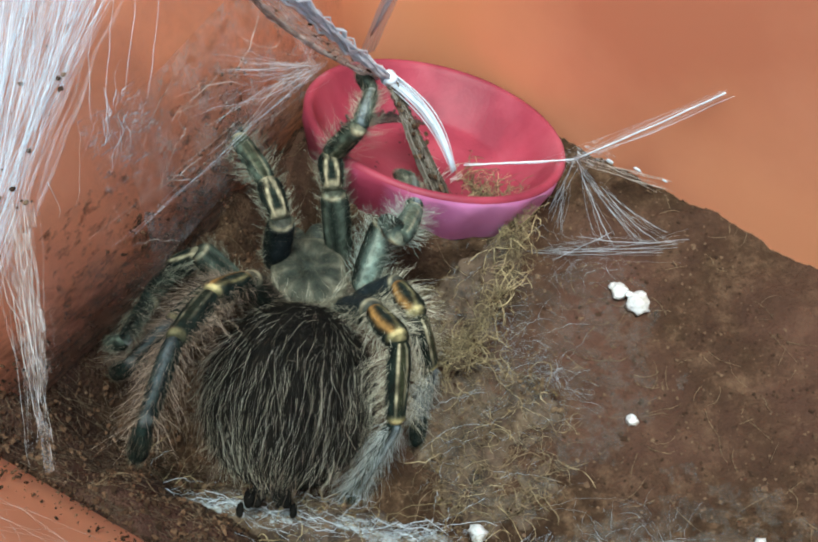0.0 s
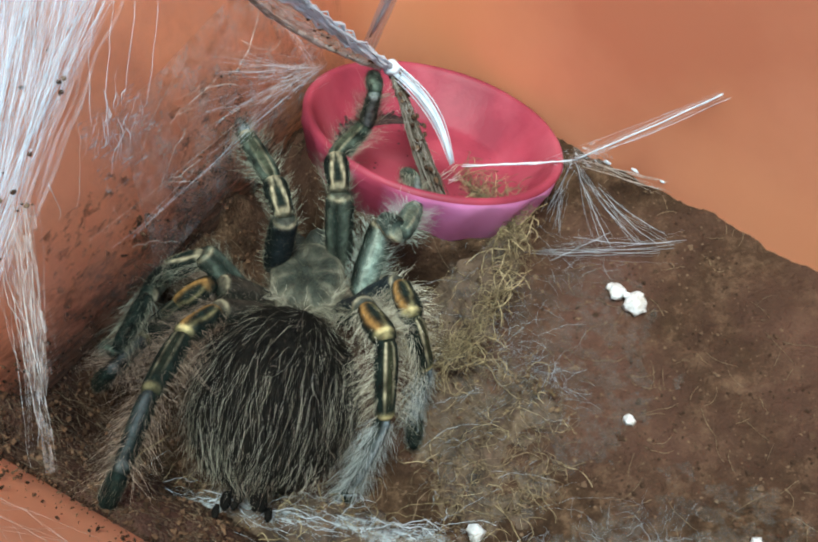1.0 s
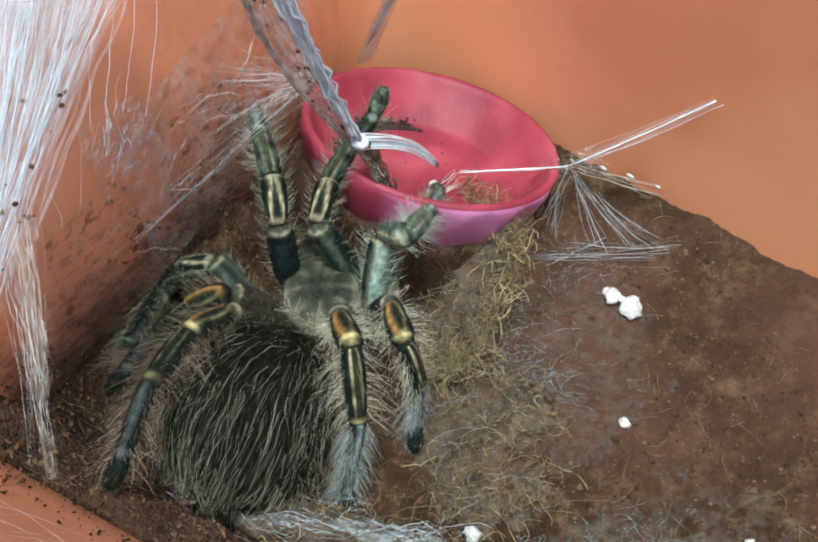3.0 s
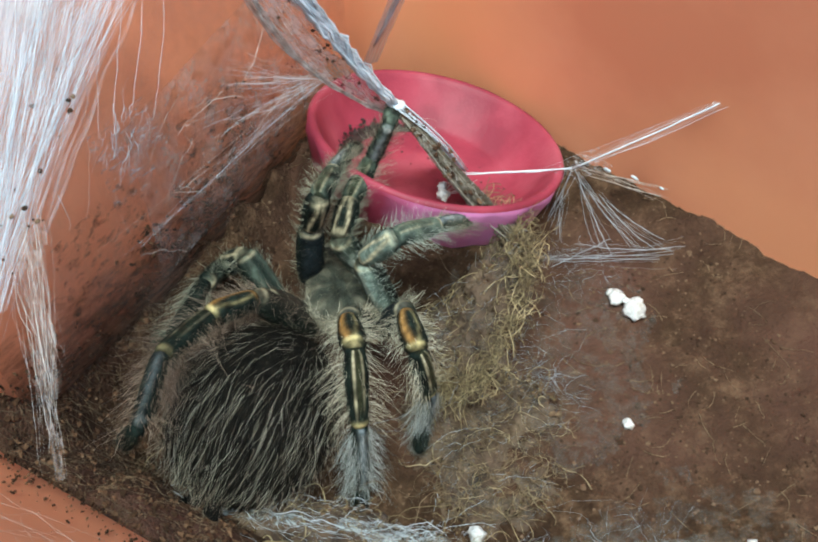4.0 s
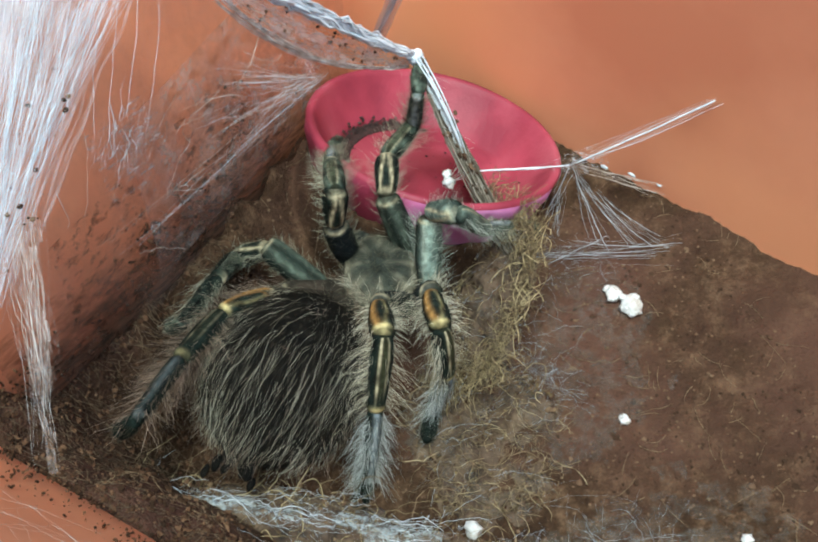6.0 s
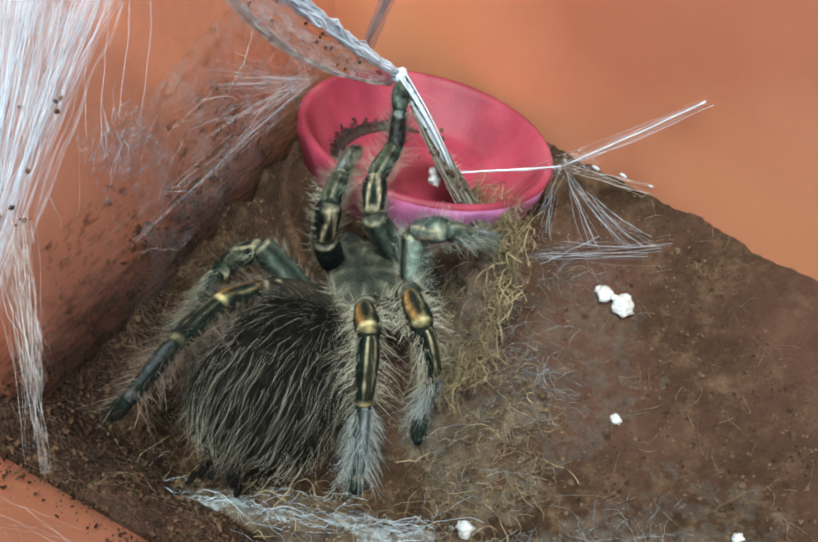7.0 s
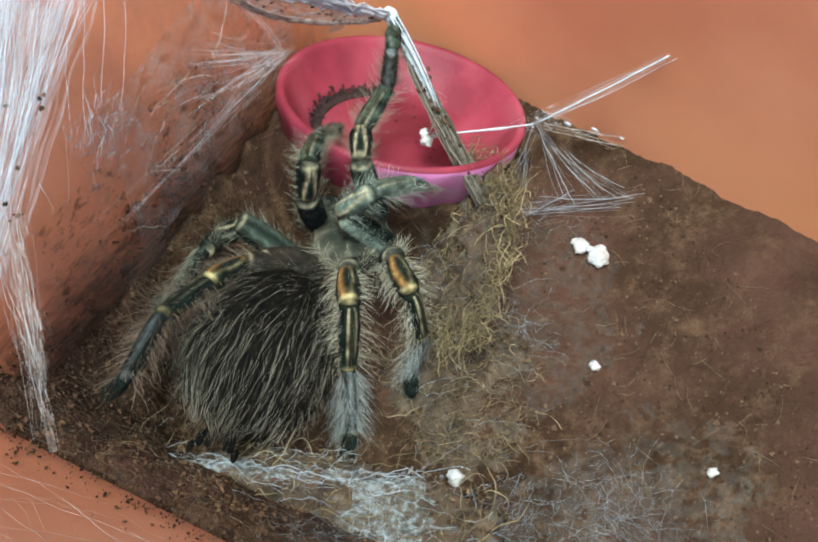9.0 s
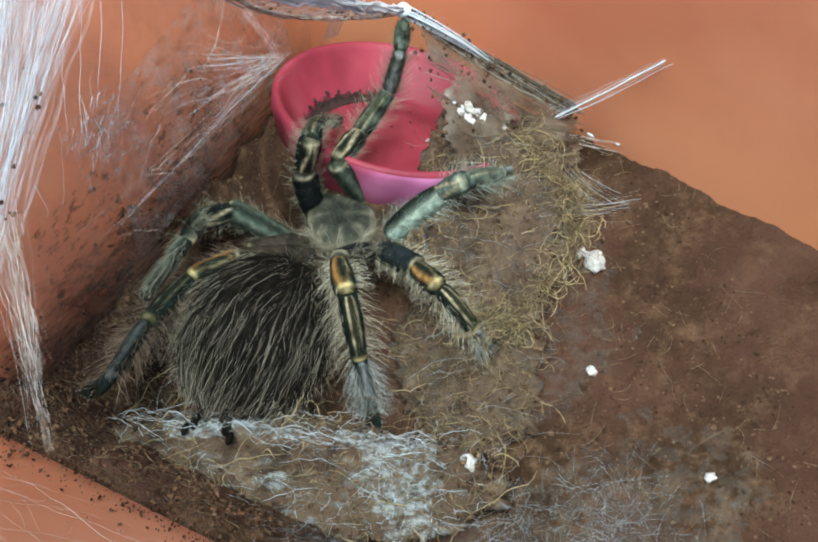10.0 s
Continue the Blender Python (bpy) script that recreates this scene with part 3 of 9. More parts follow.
def build_spider():
    rng = random.Random(11)
    spider = thing("tarantula", None, "hairy black tarantula with pale striped legs, spinning on the soil", "spider")
    # head and chest: a domed oval with radial grooves
    sides, rings, verts, faces = 40, 14, [], []
    for j in range(rings + 1):
        a = math.pi * j / rings
        for k in range(sides):
            w = 2 * math.pi * k / sides
            d = Vector((math.sin(a) * math.cos(w), math.sin(a) * math.sin(w), math.cos(a)))
            groove = 1 - 0.05 * (0.5 + 0.5 * math.cos(8 * w)) * math.sin(a)
            pit = 1 - 0.28 * math.exp(-((d.x * 3) ** 2 + ((d.y + 0.1) * 4) ** 2)) if d.z > 0 else 1
            verts.append((5.9 * d.x * groove, 7.3 * d.y * groove, (3.0 if d.z > 0 else 3.0) * d.z * pit))
    for j in range(rings):
        for k in range(sides):
            k2 = (k + 1) % sides
            faces.append((j * sides + k, (j + 1) * sides + k, (j + 1) * sides + k2, j * sides + k2))
    shell = mesh_of("carapace", verts, faces, carapace_mat)
    layer = shell.color_attributes.new("marks", "FLOAT_COLOR", "POINT")
    for i, (x, y, z) in enumerate(verts):
        # dark middle, pale rays and rim
        out, ang = math.hypot(x / 5.9, y / 7.3), math.atan2(y, x)
        ray = max(0, math.cos(8 * ang + 0.6 * noise.noise(Vector((x, y, 3)) * 0.5))) ** 2 * smooth01((out - 0.2) / 0.5)
        pale = min(1, 0.55 * ray + 0.75 * smooth01((out - 0.72) / 0.25) + 0.3 * max(0, noise.noise(Vector((x, y, 0)) * 0.4)))
        layer.data[i].color = (*Vector((0.035, 0.042, 0.032)).lerp(Vector((0.28, 0.26, 0.185)), pale), 1)
    carapace = part("carapace", shell, spider, "olive-grey velvety carapace")
    # the legs' first joints stand out round its rim
    for x, y in ((-5.0, 4.2), (5.0, 4.2), (-8.5, -3.0), (7.5, -2.5), (-5.7, -2.6), (6.2, -5.5), (-4.6, -5.4), (4.6, -5.4)):
        v, f = lump(rng, 1, 1, 0.06, 8, 12)
        ln, ang = math.hypot(x, y), math.atan2(y, x)
        c, n = math.cos(ang), math.sin(ang)
        geo = [(ln * 0.62 + px * ln * 0.5, py * 1.9, pz * 1.7 - 1.6) for px, py, pz in v]
        coxa = part("coxa", mesh_of("coxa", [(px * c - py * n, px * n + py * c, pz) for px, py, pz in geo], f, coxa_mat), spider, "brownish fuzzy leg root")
        fluff = []
        for _ in range(260):
            px, py, pz = rng.choice(geo)
            d = Vector((px - ln * 0.62, py, pz + 1.6)).normalized()
            d, root = Vector((d.x * c - d.y * n, d.x * n + d.y * c, d.z)), Vector((px * c - py * n, px * n + py * c, pz))
            fluff.append((root, d + Vector((c, n, 0)) * 0.8 + Vector((rng.gauss(0, .4), rng.gauss(0, .4), 0)), rng.uniform(0.6, 2.0), rng.uniform(0.014, 0.024), Vector((rng.gauss(0, .3), rng.gauss(0, .3), 0))))
        part("hair", mesh_of("coxa_hair", *hair_geometry(fluff), fringe_mat), coxa, kind="stuff")
    hairs = []
    for _ in range(2400):
        a, w = rng.uniform(0.1, 1.7), rng.uniform(0, 6.283)
        d = Vector((math.sin(a) * math.cos(w), math.sin(a) * math.sin(w), math.cos(a)))
        rim = a > 1.2
        hairs.append((Vector((5.8 * d.x, 7.2 * d.y, 2.9 * d.z)), d * (0.9 if rim else 0.4) + Vector((d.x + rng.gauss(0, 0.25), d.y + rng.gauss(0, 0.25), 0.1)), rng.uniform(0.5, 2.6 if rim else 1.5), rng.uniform(0.012, 0.022), Vector((rng.gauss(0, 0.2), rng.gauss(0, 0.2), -0.2))))
    part("hair", mesh_of("carapace_hair", *hair_geometry(hairs), fuzz_mat), carapace, "short olive fur", "stuff")
    hairs = []
    for _ in range(220):
        # long pale hairs behind
        w = rng.uniform(3.5, 5.9)
        root = Vector((5.2 * math.cos(w), 6.4 * math.sin(w), rng.uniform(0.4, 1.8)))
        hairs.append((root, Vector((math.cos(w) * 0.6 + rng.gauss(0, 0.35), math.sin(w) * 0.5 + rng.gauss(0, 0.45), 0.9)), rng.uniform(1.5, 4.2), rng.uniform(0.016, 0.028), Vector((rng.gauss(0, 0.5), rng.gauss(0, 0.5), -0.2))))
    part("fringe", mesh_of("carapace_fringe", *hair_geometry(hairs), leg_hair_mat), carapace, "long pale hairs", "stuff")
    # chelicerae at the front
    for sx in (-1, 1):
        v, f = lump(rng, 2.3, 0.9, 0.05, 8, 12)
        part("chelicera", mesh_of("chelicera", [(x + sx * 2.0, y * 1.5 + 7.4, z - 1.2) for x, y, z in v], f, skin_mat), spider)
    # abdomen: egg-shaped, clad in long pale hairs that sweep backwards
    sides, rings, verts, faces = 48, 28, [], []
    def egg(d):
        back = 0.5 - 0.5 * d.y
        return Vector((11.9 * d.x * (0.95 + 0.08 * back), 13.9 * d.y + 0.8, 10.7 * d.z * (0.9 + 0.12 * back)))
    for j in range(rings + 1):
        a = math.pi * j / rings
        for k in range(sides):
            w = 2 * math.pi * k / sides
            d = Vector((math.sin(a) * math.cos(w), math.cos(a), math.sin(a) * math.sin(w)))
            verts.append(tuple(egg(d) * (1 + 0.012 * noise.noise(d * 3))))
    for j in range(rings):
        for k in range(sides):
            k2 = (k + 1) % sides
            faces.append((j * sides + k, j * sides + k2, (j + 1) * sides + k2, (j + 1) * sides + k))
    stalk = moved(lump(rng, 3.0, 0.9, 0.02, 8, 12), (0, 14.0, -1.5))
    stalk = [(x * 0.8, 14.0 + (y - 14.0) * 1.8, z) for x, y, z in stalk[0]], stalk[1]
    abdomen = part("abdomen", mesh_of("abdomen", *joined([(verts, faces), stalk]), abdomen_mat), spider, "round black abdomen")
    hairs, down, fringe = [], [], []
    while len(hairs) < 1200:
        d = Vector((rng.gauss(0, 1), rng.gauss(0, 1), rng.gauss(0, 1))).normalized()
        if d.z < -0.6 or (d.y < -0.86 and d.z < 0.1):
            continue
        p = egg(d)
        n = Vector((d.x / 11.3, d.y / 13.6, d.z / 10.4)).normalized()
        edge = smooth01((0.6 - d.z) / 0.8)
        front = smooth01((d.y + 0.35) / 1.1)
        # combed backwards from the front, fanning out to both flanks
        back = Vector((0.55 * d.x - 0.45 * front * (1 - edge), -1, 0.1 * d.z))
        back = (back - back.dot(n) * n).normalized()
        if rng.random() > 0.7 - 0.4 * front * (1 - edge) - 0.25 * edge:
            continue
        side = n.cross(back)
        swirl = noise.noise(p * 0.1) * 0.35 + noise.noise(p * 0.5) * 0.12
        lift = rng.uniform(0.08, 0.34) + 0.65 * edge * rng.random()
        way = back * (1 - 0.3 * edge) + side * (swirl + rng.gauss(0, 0.09)) + n * lift
        ln = rng.choice((3.0, 4.5, 5.5, 6.5, 7.5)) * rng.uniform(0.85, 1.1) * (1 - 0.3 * edge)
        bend = n * -0.45 * ln * lift * (1 - 0.5 * edge) + side * (noise.noise(p * 0.35 + Vector((7, 0, 0))) + rng.gauss(0, 0.45)) * ln * 0.22
        hairs.append((p * 0.995, way, ln, rng.uniform(0.01, 0.017), bend))
    while len(fringe) < 650:
        # soft fringe round the flanks
        d = Vector((rng.gauss(0, 1), rng.gauss(0, 1), rng.gauss(0, 0.32))).normalized()
        if d.y > 0.8 or (d.y < -0.9 and d.z < 0):
            continue
        n = Vector((d.x / 11.3, d.y / 13.6, d.z / 10.4)).normalized()
        fringe.append((egg(d) * 0.99, n * 0.8 + Vector((rng.gauss(0, 0.2), rng.uniform(-1.0, -0.1), rng.gauss(0, 0.2))), rng.uniform(2.0, 4.6), rng.uniform(0.01, 0.02), Vector((rng.gauss(0, 0.3), -0.6, rng.gauss(0, 0.3)))))
    for _ in range(6000):
        d = Vector((rng.gauss(0, 1), rng.gauss(0, 1), rng.gauss(0, 1))).normalized()
        p = egg(d)
        n = Vector((d.x / 11.3, d.y / 13.6, d.z / 10.4)).normalized()
        back = Vector((0.6 * d.x, -1, 0.1 * d.z))
        down.append((p * 0.99, (back - back.dot(n) * n).normalized() + n * rng.uniform(0.25, 0.7), rng.uniform(1.0, 2.6), 0.035, n * -0.2))
    part("hair", mesh_of("abdomen_hair", *hair_geometry(hairs), hair_mat), abdomen, "long pale hairs swept backwards", "stuff")
    part("fringe", mesh_of("abdomen_fringe", *hair_geometry(fringe), fringe_mat), abdomen, "fringe of finer hairs", "stuff")
    part("down", mesh_of("abdomen_down", *hair_geometry(down), down_mat), abdomen, "short black hairs", "stuff")
    # spinnerets: two long jointed fingers and two short ones
    for sx, ln, z in ((-1, 1.0, -0.5), (1, 1.0, -0.5), (-0.4, 0.7, -1.2), (0.4, 0.7, -1.2)):
        pieces, y = [], -11.9
        for i, (l, r) in enumerate(((2.2, 0.85), (1.85, 0.75), (1.4, 0.52))):
            v, f = lump(rng, 1, 1, 0.05, 7, 10)
            pieces.append(([(x * r + sx * (1.4 + 1.0 * i) - 1.5, yy * l * 0.8 * ln + y - l * 0.5 * ln, zz * r + z) for x, yy, zz in v], f))
            y -= l * ln
        part("spinneret", mesh_of("spinneret", *joined(pieces), abdomen_mat), abdomen, "black jointed spinneret")
    legs = {}
    for number in (1, 2, 3, 4):
        shapes = [(limb_piece(k, LENGTHS[number][k], number < 3, False), limb_hair(k, LENGTHS[number][k], number, rng), limb_down(k, LENGTHS[number][k], rng)) for k in range(5)]
        for side in "LR":
            row = []
            for k, (skin, hair, down) in enumerate(shapes):
                # left hind legs: shade put into the colour, weaker marks and browner hair
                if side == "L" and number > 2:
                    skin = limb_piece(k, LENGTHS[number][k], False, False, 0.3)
                    hair = limb_hair(k, LENGTHS[number][k], number, rng, shaded=True)
                if k == 0 and number == 1 and side == "L":
                    skin = limb_piece(0, LENGTHS[1][0], False, False)
                if k < 3 and number == 2 and side == "R":
                    skin, hair = limb_piece(k, LENGTHS[2][k], True, True), limb_hair(k, LENGTHS[2][k], 2, rng, True)
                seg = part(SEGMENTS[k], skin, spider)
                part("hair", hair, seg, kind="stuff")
                part("down", down, seg, kind="stuff")
                row.append(seg)
            legs[side + str(number)] = row
    return spider, abdomen, legs


# ---- silk ----
def grid_sheet(name, corner, nu, nv, mat, bulge=0.0, seed=0, keep=None, rag=0.0):
    """A sheet of film between four corners (a b c d), as a fine grid with UVs."""
    a, b, c, d = (Vector(p) for p in corner)
    verts, uvs, faces = [], [], []
    nrm = (b - a).cross(d - a).normalized()
    for j in range(nv + 1):
        for i in range(nu + 1):
            u, v = i / nu, j / nv
            p = (a.lerp(b, u)).lerp(d.lerp(c, u), v)
            p += nrm * (bulge * math.sin(u * math.pi) * math.sin(v * math.pi) + rag * noise.noise(Vector((u * 6 + seed, v * 6, 0))))
            verts.append(tuple(p))
            uvs.append((u, v))
    for j in range(nv):
        for i in range(nu):
            if keep is None or keep((i + 0.5) / nu, (j + 0.5) / nv):
                q = j * (nu + 1) + i
                faces.append((q, q + 1, q + nu + 2, q + nu + 1))
    me = mesh_of(name, verts, faces, mat)
    layer = me.uv_layers.new()
    for loop in me.loops:
        layer.data[loop.index].uv = uvs[loop.vertex_index]
    return me


def build_curtain():
    """The big curtain of silk across the near left corner."""
    rng = random.Random(21)
    cur = thing("web_curtain", None, "thick white silk curtain with dirt specks, hung across the tub corner", "spider web")
    paths = []
    for _ in range(30):
        # bundles that run together downwards
        u = rng.random()
        top = Vector((-60 + 37 * u, 26 - 14 * u, 66))
        v = min(max(u + rng.gauss(0, 0.12), 0), 1)
        if rng.random() < 0.6:
            low = Vector((-45 + 6.4 * v, -31 + rng.gauss(0, 5), 64))
        else:
            q = rng.random()
            low = Vector((-44 + 11.5 * v * q, -34 + 27 * q * v, 64))
        for _ in range(rng.randint(3, 18)):
            a = top + Vector((rng.gauss(0, 1.5), rng.gauss(0, 1), rng.gauss(0, 1)))
            b = low + Vector((rng.gauss(0, 0.5), rng.gauss(0, 3), rng.gauss(0, 0.6)))
            paths.append(strand(rng, a, b, rng.choice((0.006, 0.008, 0.01, 0.012, 0.018, 0.035)), 0.4, 1.2, 9))
    tail = []
    for _ in range(30):
        a = Vector((rng.uniform(-39, -35.8), rng.uniform(-34, -18), 64 + rng.gauss(0, 0.6)))
        b = Vector((-34.0 + rng.gauss(0, 0.6), rng.uniform(-54, -40), 64 + rng.gauss(0, 0.8)))
        tail.append(strand(rng, a, b, rng.choice((0.006, 0.01, 0.016, 0.03)), 0.2, 0.9, 9, 0.2))
    part("silk_strand", mesh_of("curtain_tail", *tubes(tail), old_silk_mat), cur, "dusty strands trailing to the wall foot", "stuff")
    for x, y in ((-31, 0), (-27.5, 3), (-29.6, -2), (-25, 2)):
        paths.append(strand(rng, (x + 3, 12, 66), (x, y - 10, 60), 0.022, 0.3, 0.8, 9))
    part("silk_strand", mesh_of("curtain_strands", *tubes(paths), silk_mat), cur, "white silk strands", "stuff")
    for k in range(2):
        part("film", grid_sheet("curtain_film", ((-62, 28, 65 + k), (-48, -36, 63 + k), (-37.6 - 0.8 * k, -34, 63 + k), (-23.5 - 1.5 * k, 14, 65 + k)), 60, 44, film_mat, 1.0, 3 + 5 * k, rag=0.9), cur, "white silk film")
    part("film", grid_sheet("curtain_film_low", ((-42, -24, 63.6), (-34.0, -24, 63.6), (-30.8, -54, 65), (-34.6, -54, 65)), 16, 50, thin_film_mat, 0.5, 5, rag=0.5,
                            keep=lambda u, v: 0.4 < u < 0.8 - 0.25 * v + 0.3 * noise.noise(Vector((v * 7, 3, 0)))), cur, "dusty silk film")
    specks = []
    for _ in range(46):
        u, v = rng.random(), rng.random()
        p = Vector((-44 + 16 * u * (1 - 0.6 * v), 10 - 48 * v, 65.2))
        specks.append(moved(lump(rng, rng.choice((0.08, 0.12, 0.15, 0.3)), 0.6, 0.4, 5, 7), p))
    part("grit", mesh_of("curtain_specks", *joined(specks), crumb_mat), cur, "dark dirt specks", "stuff")
    # the curtain hangs clear of the wall
    for ob in cur.children:
        ob.data.transform(Matrix.Translation(Vector((-10.3, -96, 144)) * 0.08 * MM) @ Matrix.Scale(0.92, 4))
    return cur


def wall_left(s, z, off=0.5):
    """A point on the left wall: s mm along it, z up."""
    off -= flare(z) + 0.02 * z - 0.4
    return Vector((-48.5 + 0.5634 * s + 0.826 * off, -26 + 0.826 * s - 0.5634 * off, z))


def wall_sheet(name, corner, nu, nv, mat, off, seed, keep=None, rag=0.2):
    """A film that lies on the left wall, between four corners given as (s, z)."""
    a, b, c, d = (Vector(p) for p in corner)
    verts, uvs, faces = [], [], []
    for j in range(nv + 1):
        for i in range(nu + 1):
            u, v = i / nu, j / nv
            p = a.lerp(b, u).lerp(d.lerp(c, u), v)
            verts.append(tuple(wall_left(p.x, p.y, off + rag * (1 + noise.noise(Vector((u * 6 + seed, v * 6, 0)))))))
            uvs.append((u, v))
    for j in range(nv):
        for i in range(nu):
            if keep is None or keep((i + 0.5) / nu, (j + 0.5) / nv):
                q = j * (nu + 1) + i
                faces.append((q, q + 1, q + nu + 2, q + nu + 1))
    me = mesh_of(name, verts, faces, mat)
    layer = me.uv_layers.new()
    for loop in me.loops:
        layer.data[loop.index].uv = uvs[loop.vertex_index]
    return me


def build_wall_silk():
    """Dusty silk, crumbs and threads on the far left wall."""
    rng = random.Random(8)
    web = thing("wall_web", None, "dusty torn silk with soil crumbs stuck on the tub wall", "spider web")
    part("film", wall_sheet("wall_film", ((30, 22), (84, 14), (78, 46), (34, 48)), 60, 40, thin_film_mat, 0.7, 9, rag=0.4), web, "thin dusty film")
    paths = []
    for _ in range(26):
        a = wall_left(rng.uniform(20, 62), rng.uniform(28, 44), rng.uniform(0.5, 1.5))
        b = a + Vector((rng.gauss(3, 4), rng.gauss(4, 4), rng.gauss(2, 3)))
        paths.append(strand(rng, a, b, rng.uniform(0.015, 0.05), 0.3, 1.0, 7))
    hub = Vector((-3.6, 25.6, 32))
    fan = []
    for s0, z0, n, r in ((47, 38, 3, 0.05), (49, 29, 3, 0.06), (60, 28, 5, 0.07), (53, 42, 3, 0.06), (44, 40, 2, 0.05), (55, 39, 5, 0.07), (63, 30, 4, 0.06)):
        for _ in range(n):
            end = wall_left(s0 + rng.gauss(0, 0.9), z0 + rng.gauss(0, 0.7), 1)
            start = hub + Vector((rng.gauss(0, 1.0), rng.gauss(0, 1.0), rng.gauss(0, 0.5)))
            a, b = start.lerp(end, rng.choice((0, 0, 0.2, 0.4))), start.lerp(end, rng.choice((0.55, 0.8, 1, 1, 1.1)))
            fan.append(strand(rng, a, b, r * rng.choice((0.15, 0.25, 0.35, 0.6)), 0.2, 0.4, 10, 0.2))
    for _ in range(60):
        # torn white wisps
        s0, z0 = rng.gauss(33, 3.0), rng.gauss(45.5, 2.2)
        tilt = rng.gauss(0.9, 0.4)
        ln = rng.uniform(1, 4.5)
        fan.append(strand(rng, wall_left(s0, z0, 1.0), wall_left(s0 + ln * math.cos(tilt), z0 + ln * math.sin(tilt), 1.3), rng.choice((0.015, 0.03, 0.07)), 0, 0.5, 7, 0.2))
    part("silk_strand", mesh_of("fan_strands", *tubes(fan), silk_mat), web, "white silk fan and wisps", "stuff")
    part("film", wall_sheet("wisp_film", ((27, 40), (40, 38), (39, 50), (28, 52)), 30, 24, wisp_mat, 1.3, 13, rag=0.3), web, "torn white film")
    part("film", grid_sheet("fan_film", (wall_left(62, 31, 1.2), wall_left(53, 40, 1.2), tuple(hub + Vector((-1, 1, 1))), tuple(hub + Vector((0, -1.5, -1)))), 30, 24, wisp_mat, 0.5, 17, rag=0.6), web, "torn white film")
    for s0, z0, n in ((24, 36, 3), (30, 32, 3), (40, 30, 3), (50, 34, 5), (60, 37, 8), (60, 29, 4), (54, 26, 2), (70, 40, 6), (56, 42, 4)):
        for _ in range(n):
            end = wall_left(s0 + rng.gauss(0, 1.5), z0 + rng.gauss(0, 1.2), 1)
            paths.append(strand(rng, hub + Vector((rng.gauss(0, 1), rng.gauss(0, 1), rng.gauss(0, 0.6))), end, rng.choice((0.01, 0.012, 0.018, 0.03)), 0.3, 0.9, 10))
    part("silk_strand", mesh_of("wall_strands", *tubes(paths[:26] + paths[26::2]), old_silk_mat), web, kind="stuff")
    part("silk_strand", mesh_of("wall_threads", *tubes(paths[27::2]), silk_mat), web, "pale silk threads", "stuff")
    crumbs = []
    def speck(size):
        v, f = lump(rng, size, 0.5, 0.6, 4, 6)
        st, tw = rng.uniform(1, 2.2), rng.uniform(0, 3.14)
        c, n = math.cos(tw), math.sin(tw)
        return [(x * c * st - y * n, x * n * st + y * c, z * st) for x, y, z in v], f
    for _ in range(60):
        # dirt hangs in clusters
        s0 = rng.gauss(46, 13)
        z0 = 25 + (s0 - 48) * -0.12 + rng.gauss(0, 5.5)
        for _ in range(rng.randint(3, 16)):
            crumbs.append(moved(speck(rng.choice((0.05, 0.08, 0.1, 0.14, 0.22))), wall_left(s0 + rng.gauss(0, 1.6), z0 + rng.gauss(0, 1.2), rng.uniform(0.2, 0.9))))
    for _ in range(900):
        # soil dust climbing from the ground
        s0 = rng.uniform(-6, 52)
        foot = wall_left(s0, 0)
        z0 = soil_height(foot.x, foot.y, False) + abs(rng.gauss(0, 4.5))
        crumbs.append(moved(speck(rng.choice((0.05, 0.08, 0.12, 0.2))), wall_left(s0, z0, rng.uniform(0.15, 0.5) + 0.0)))
    def near_wall(s, z, off):
        foot = Vector((-51.7, -30.7, 0)) + Vector((0.774, -0.633, 0)) * s + Vector((-0.633, -0.774, 0)) * ((0.5 if z > 35 else 0.2) * (z - 35) - off)
        return Vector((foot.x, foot.y, z))
    for _ in range(1000):
        s0, z0 = rng.uniform(4, 70), 31 + abs(rng.gauss(0, 7))
        crumbs.append(moved(speck(rng.choice((0.05, 0.07, 0.1, 0.16))), near_wall(s0, z0, 0.4)))
    part("film", grid_sheet("near_film", (near_wall(3, 28, 0.5), near_wall(80, 22, 0.5), near_wall(80, 90, 0.5), near_wall(4, 90, 0.5)), 60, 40, near_smear_mat, 0.0, 9, rag=0.25), web, "soil smears")
    part("film", wall_sheet("foot_film", ((2, 26), (96, 0), (96, 9), (2, 42)), 70, 40, smear_mat, 0.3, 4), web, "soil smears")
    part("film", wall_sheet("stain_film", ((12, 20), (76, 14), (70, 38), (16, 44)), 70, 40, speck_mat, 0.5, 6,
                            keep=lambda u, v: noise.noise(Vector((u * 4, v * 3, 5))) > -0.05 - 0.6 * (0.25 - (v - 0.5) ** 2)), web, "brown dirt stains")
    part("film", wall_sheet("haze_film", ((8, 20), (90, 12), (92, 90), (8, 90)), 60, 60, haze_mat, 0.9, 2), web, "dusty haze of silk")
    part("film", grid_sheet("near_haze", (near_wall(-2, 30, 0.8), near_wall(80, 26, 0.8), near_wall(80, 92, 0.8), near_wall(-2, 92, 0.8)), 50, 50, near_haze_mat, 0.0, 11, rag=0.3), web, "dusty haze of silk")
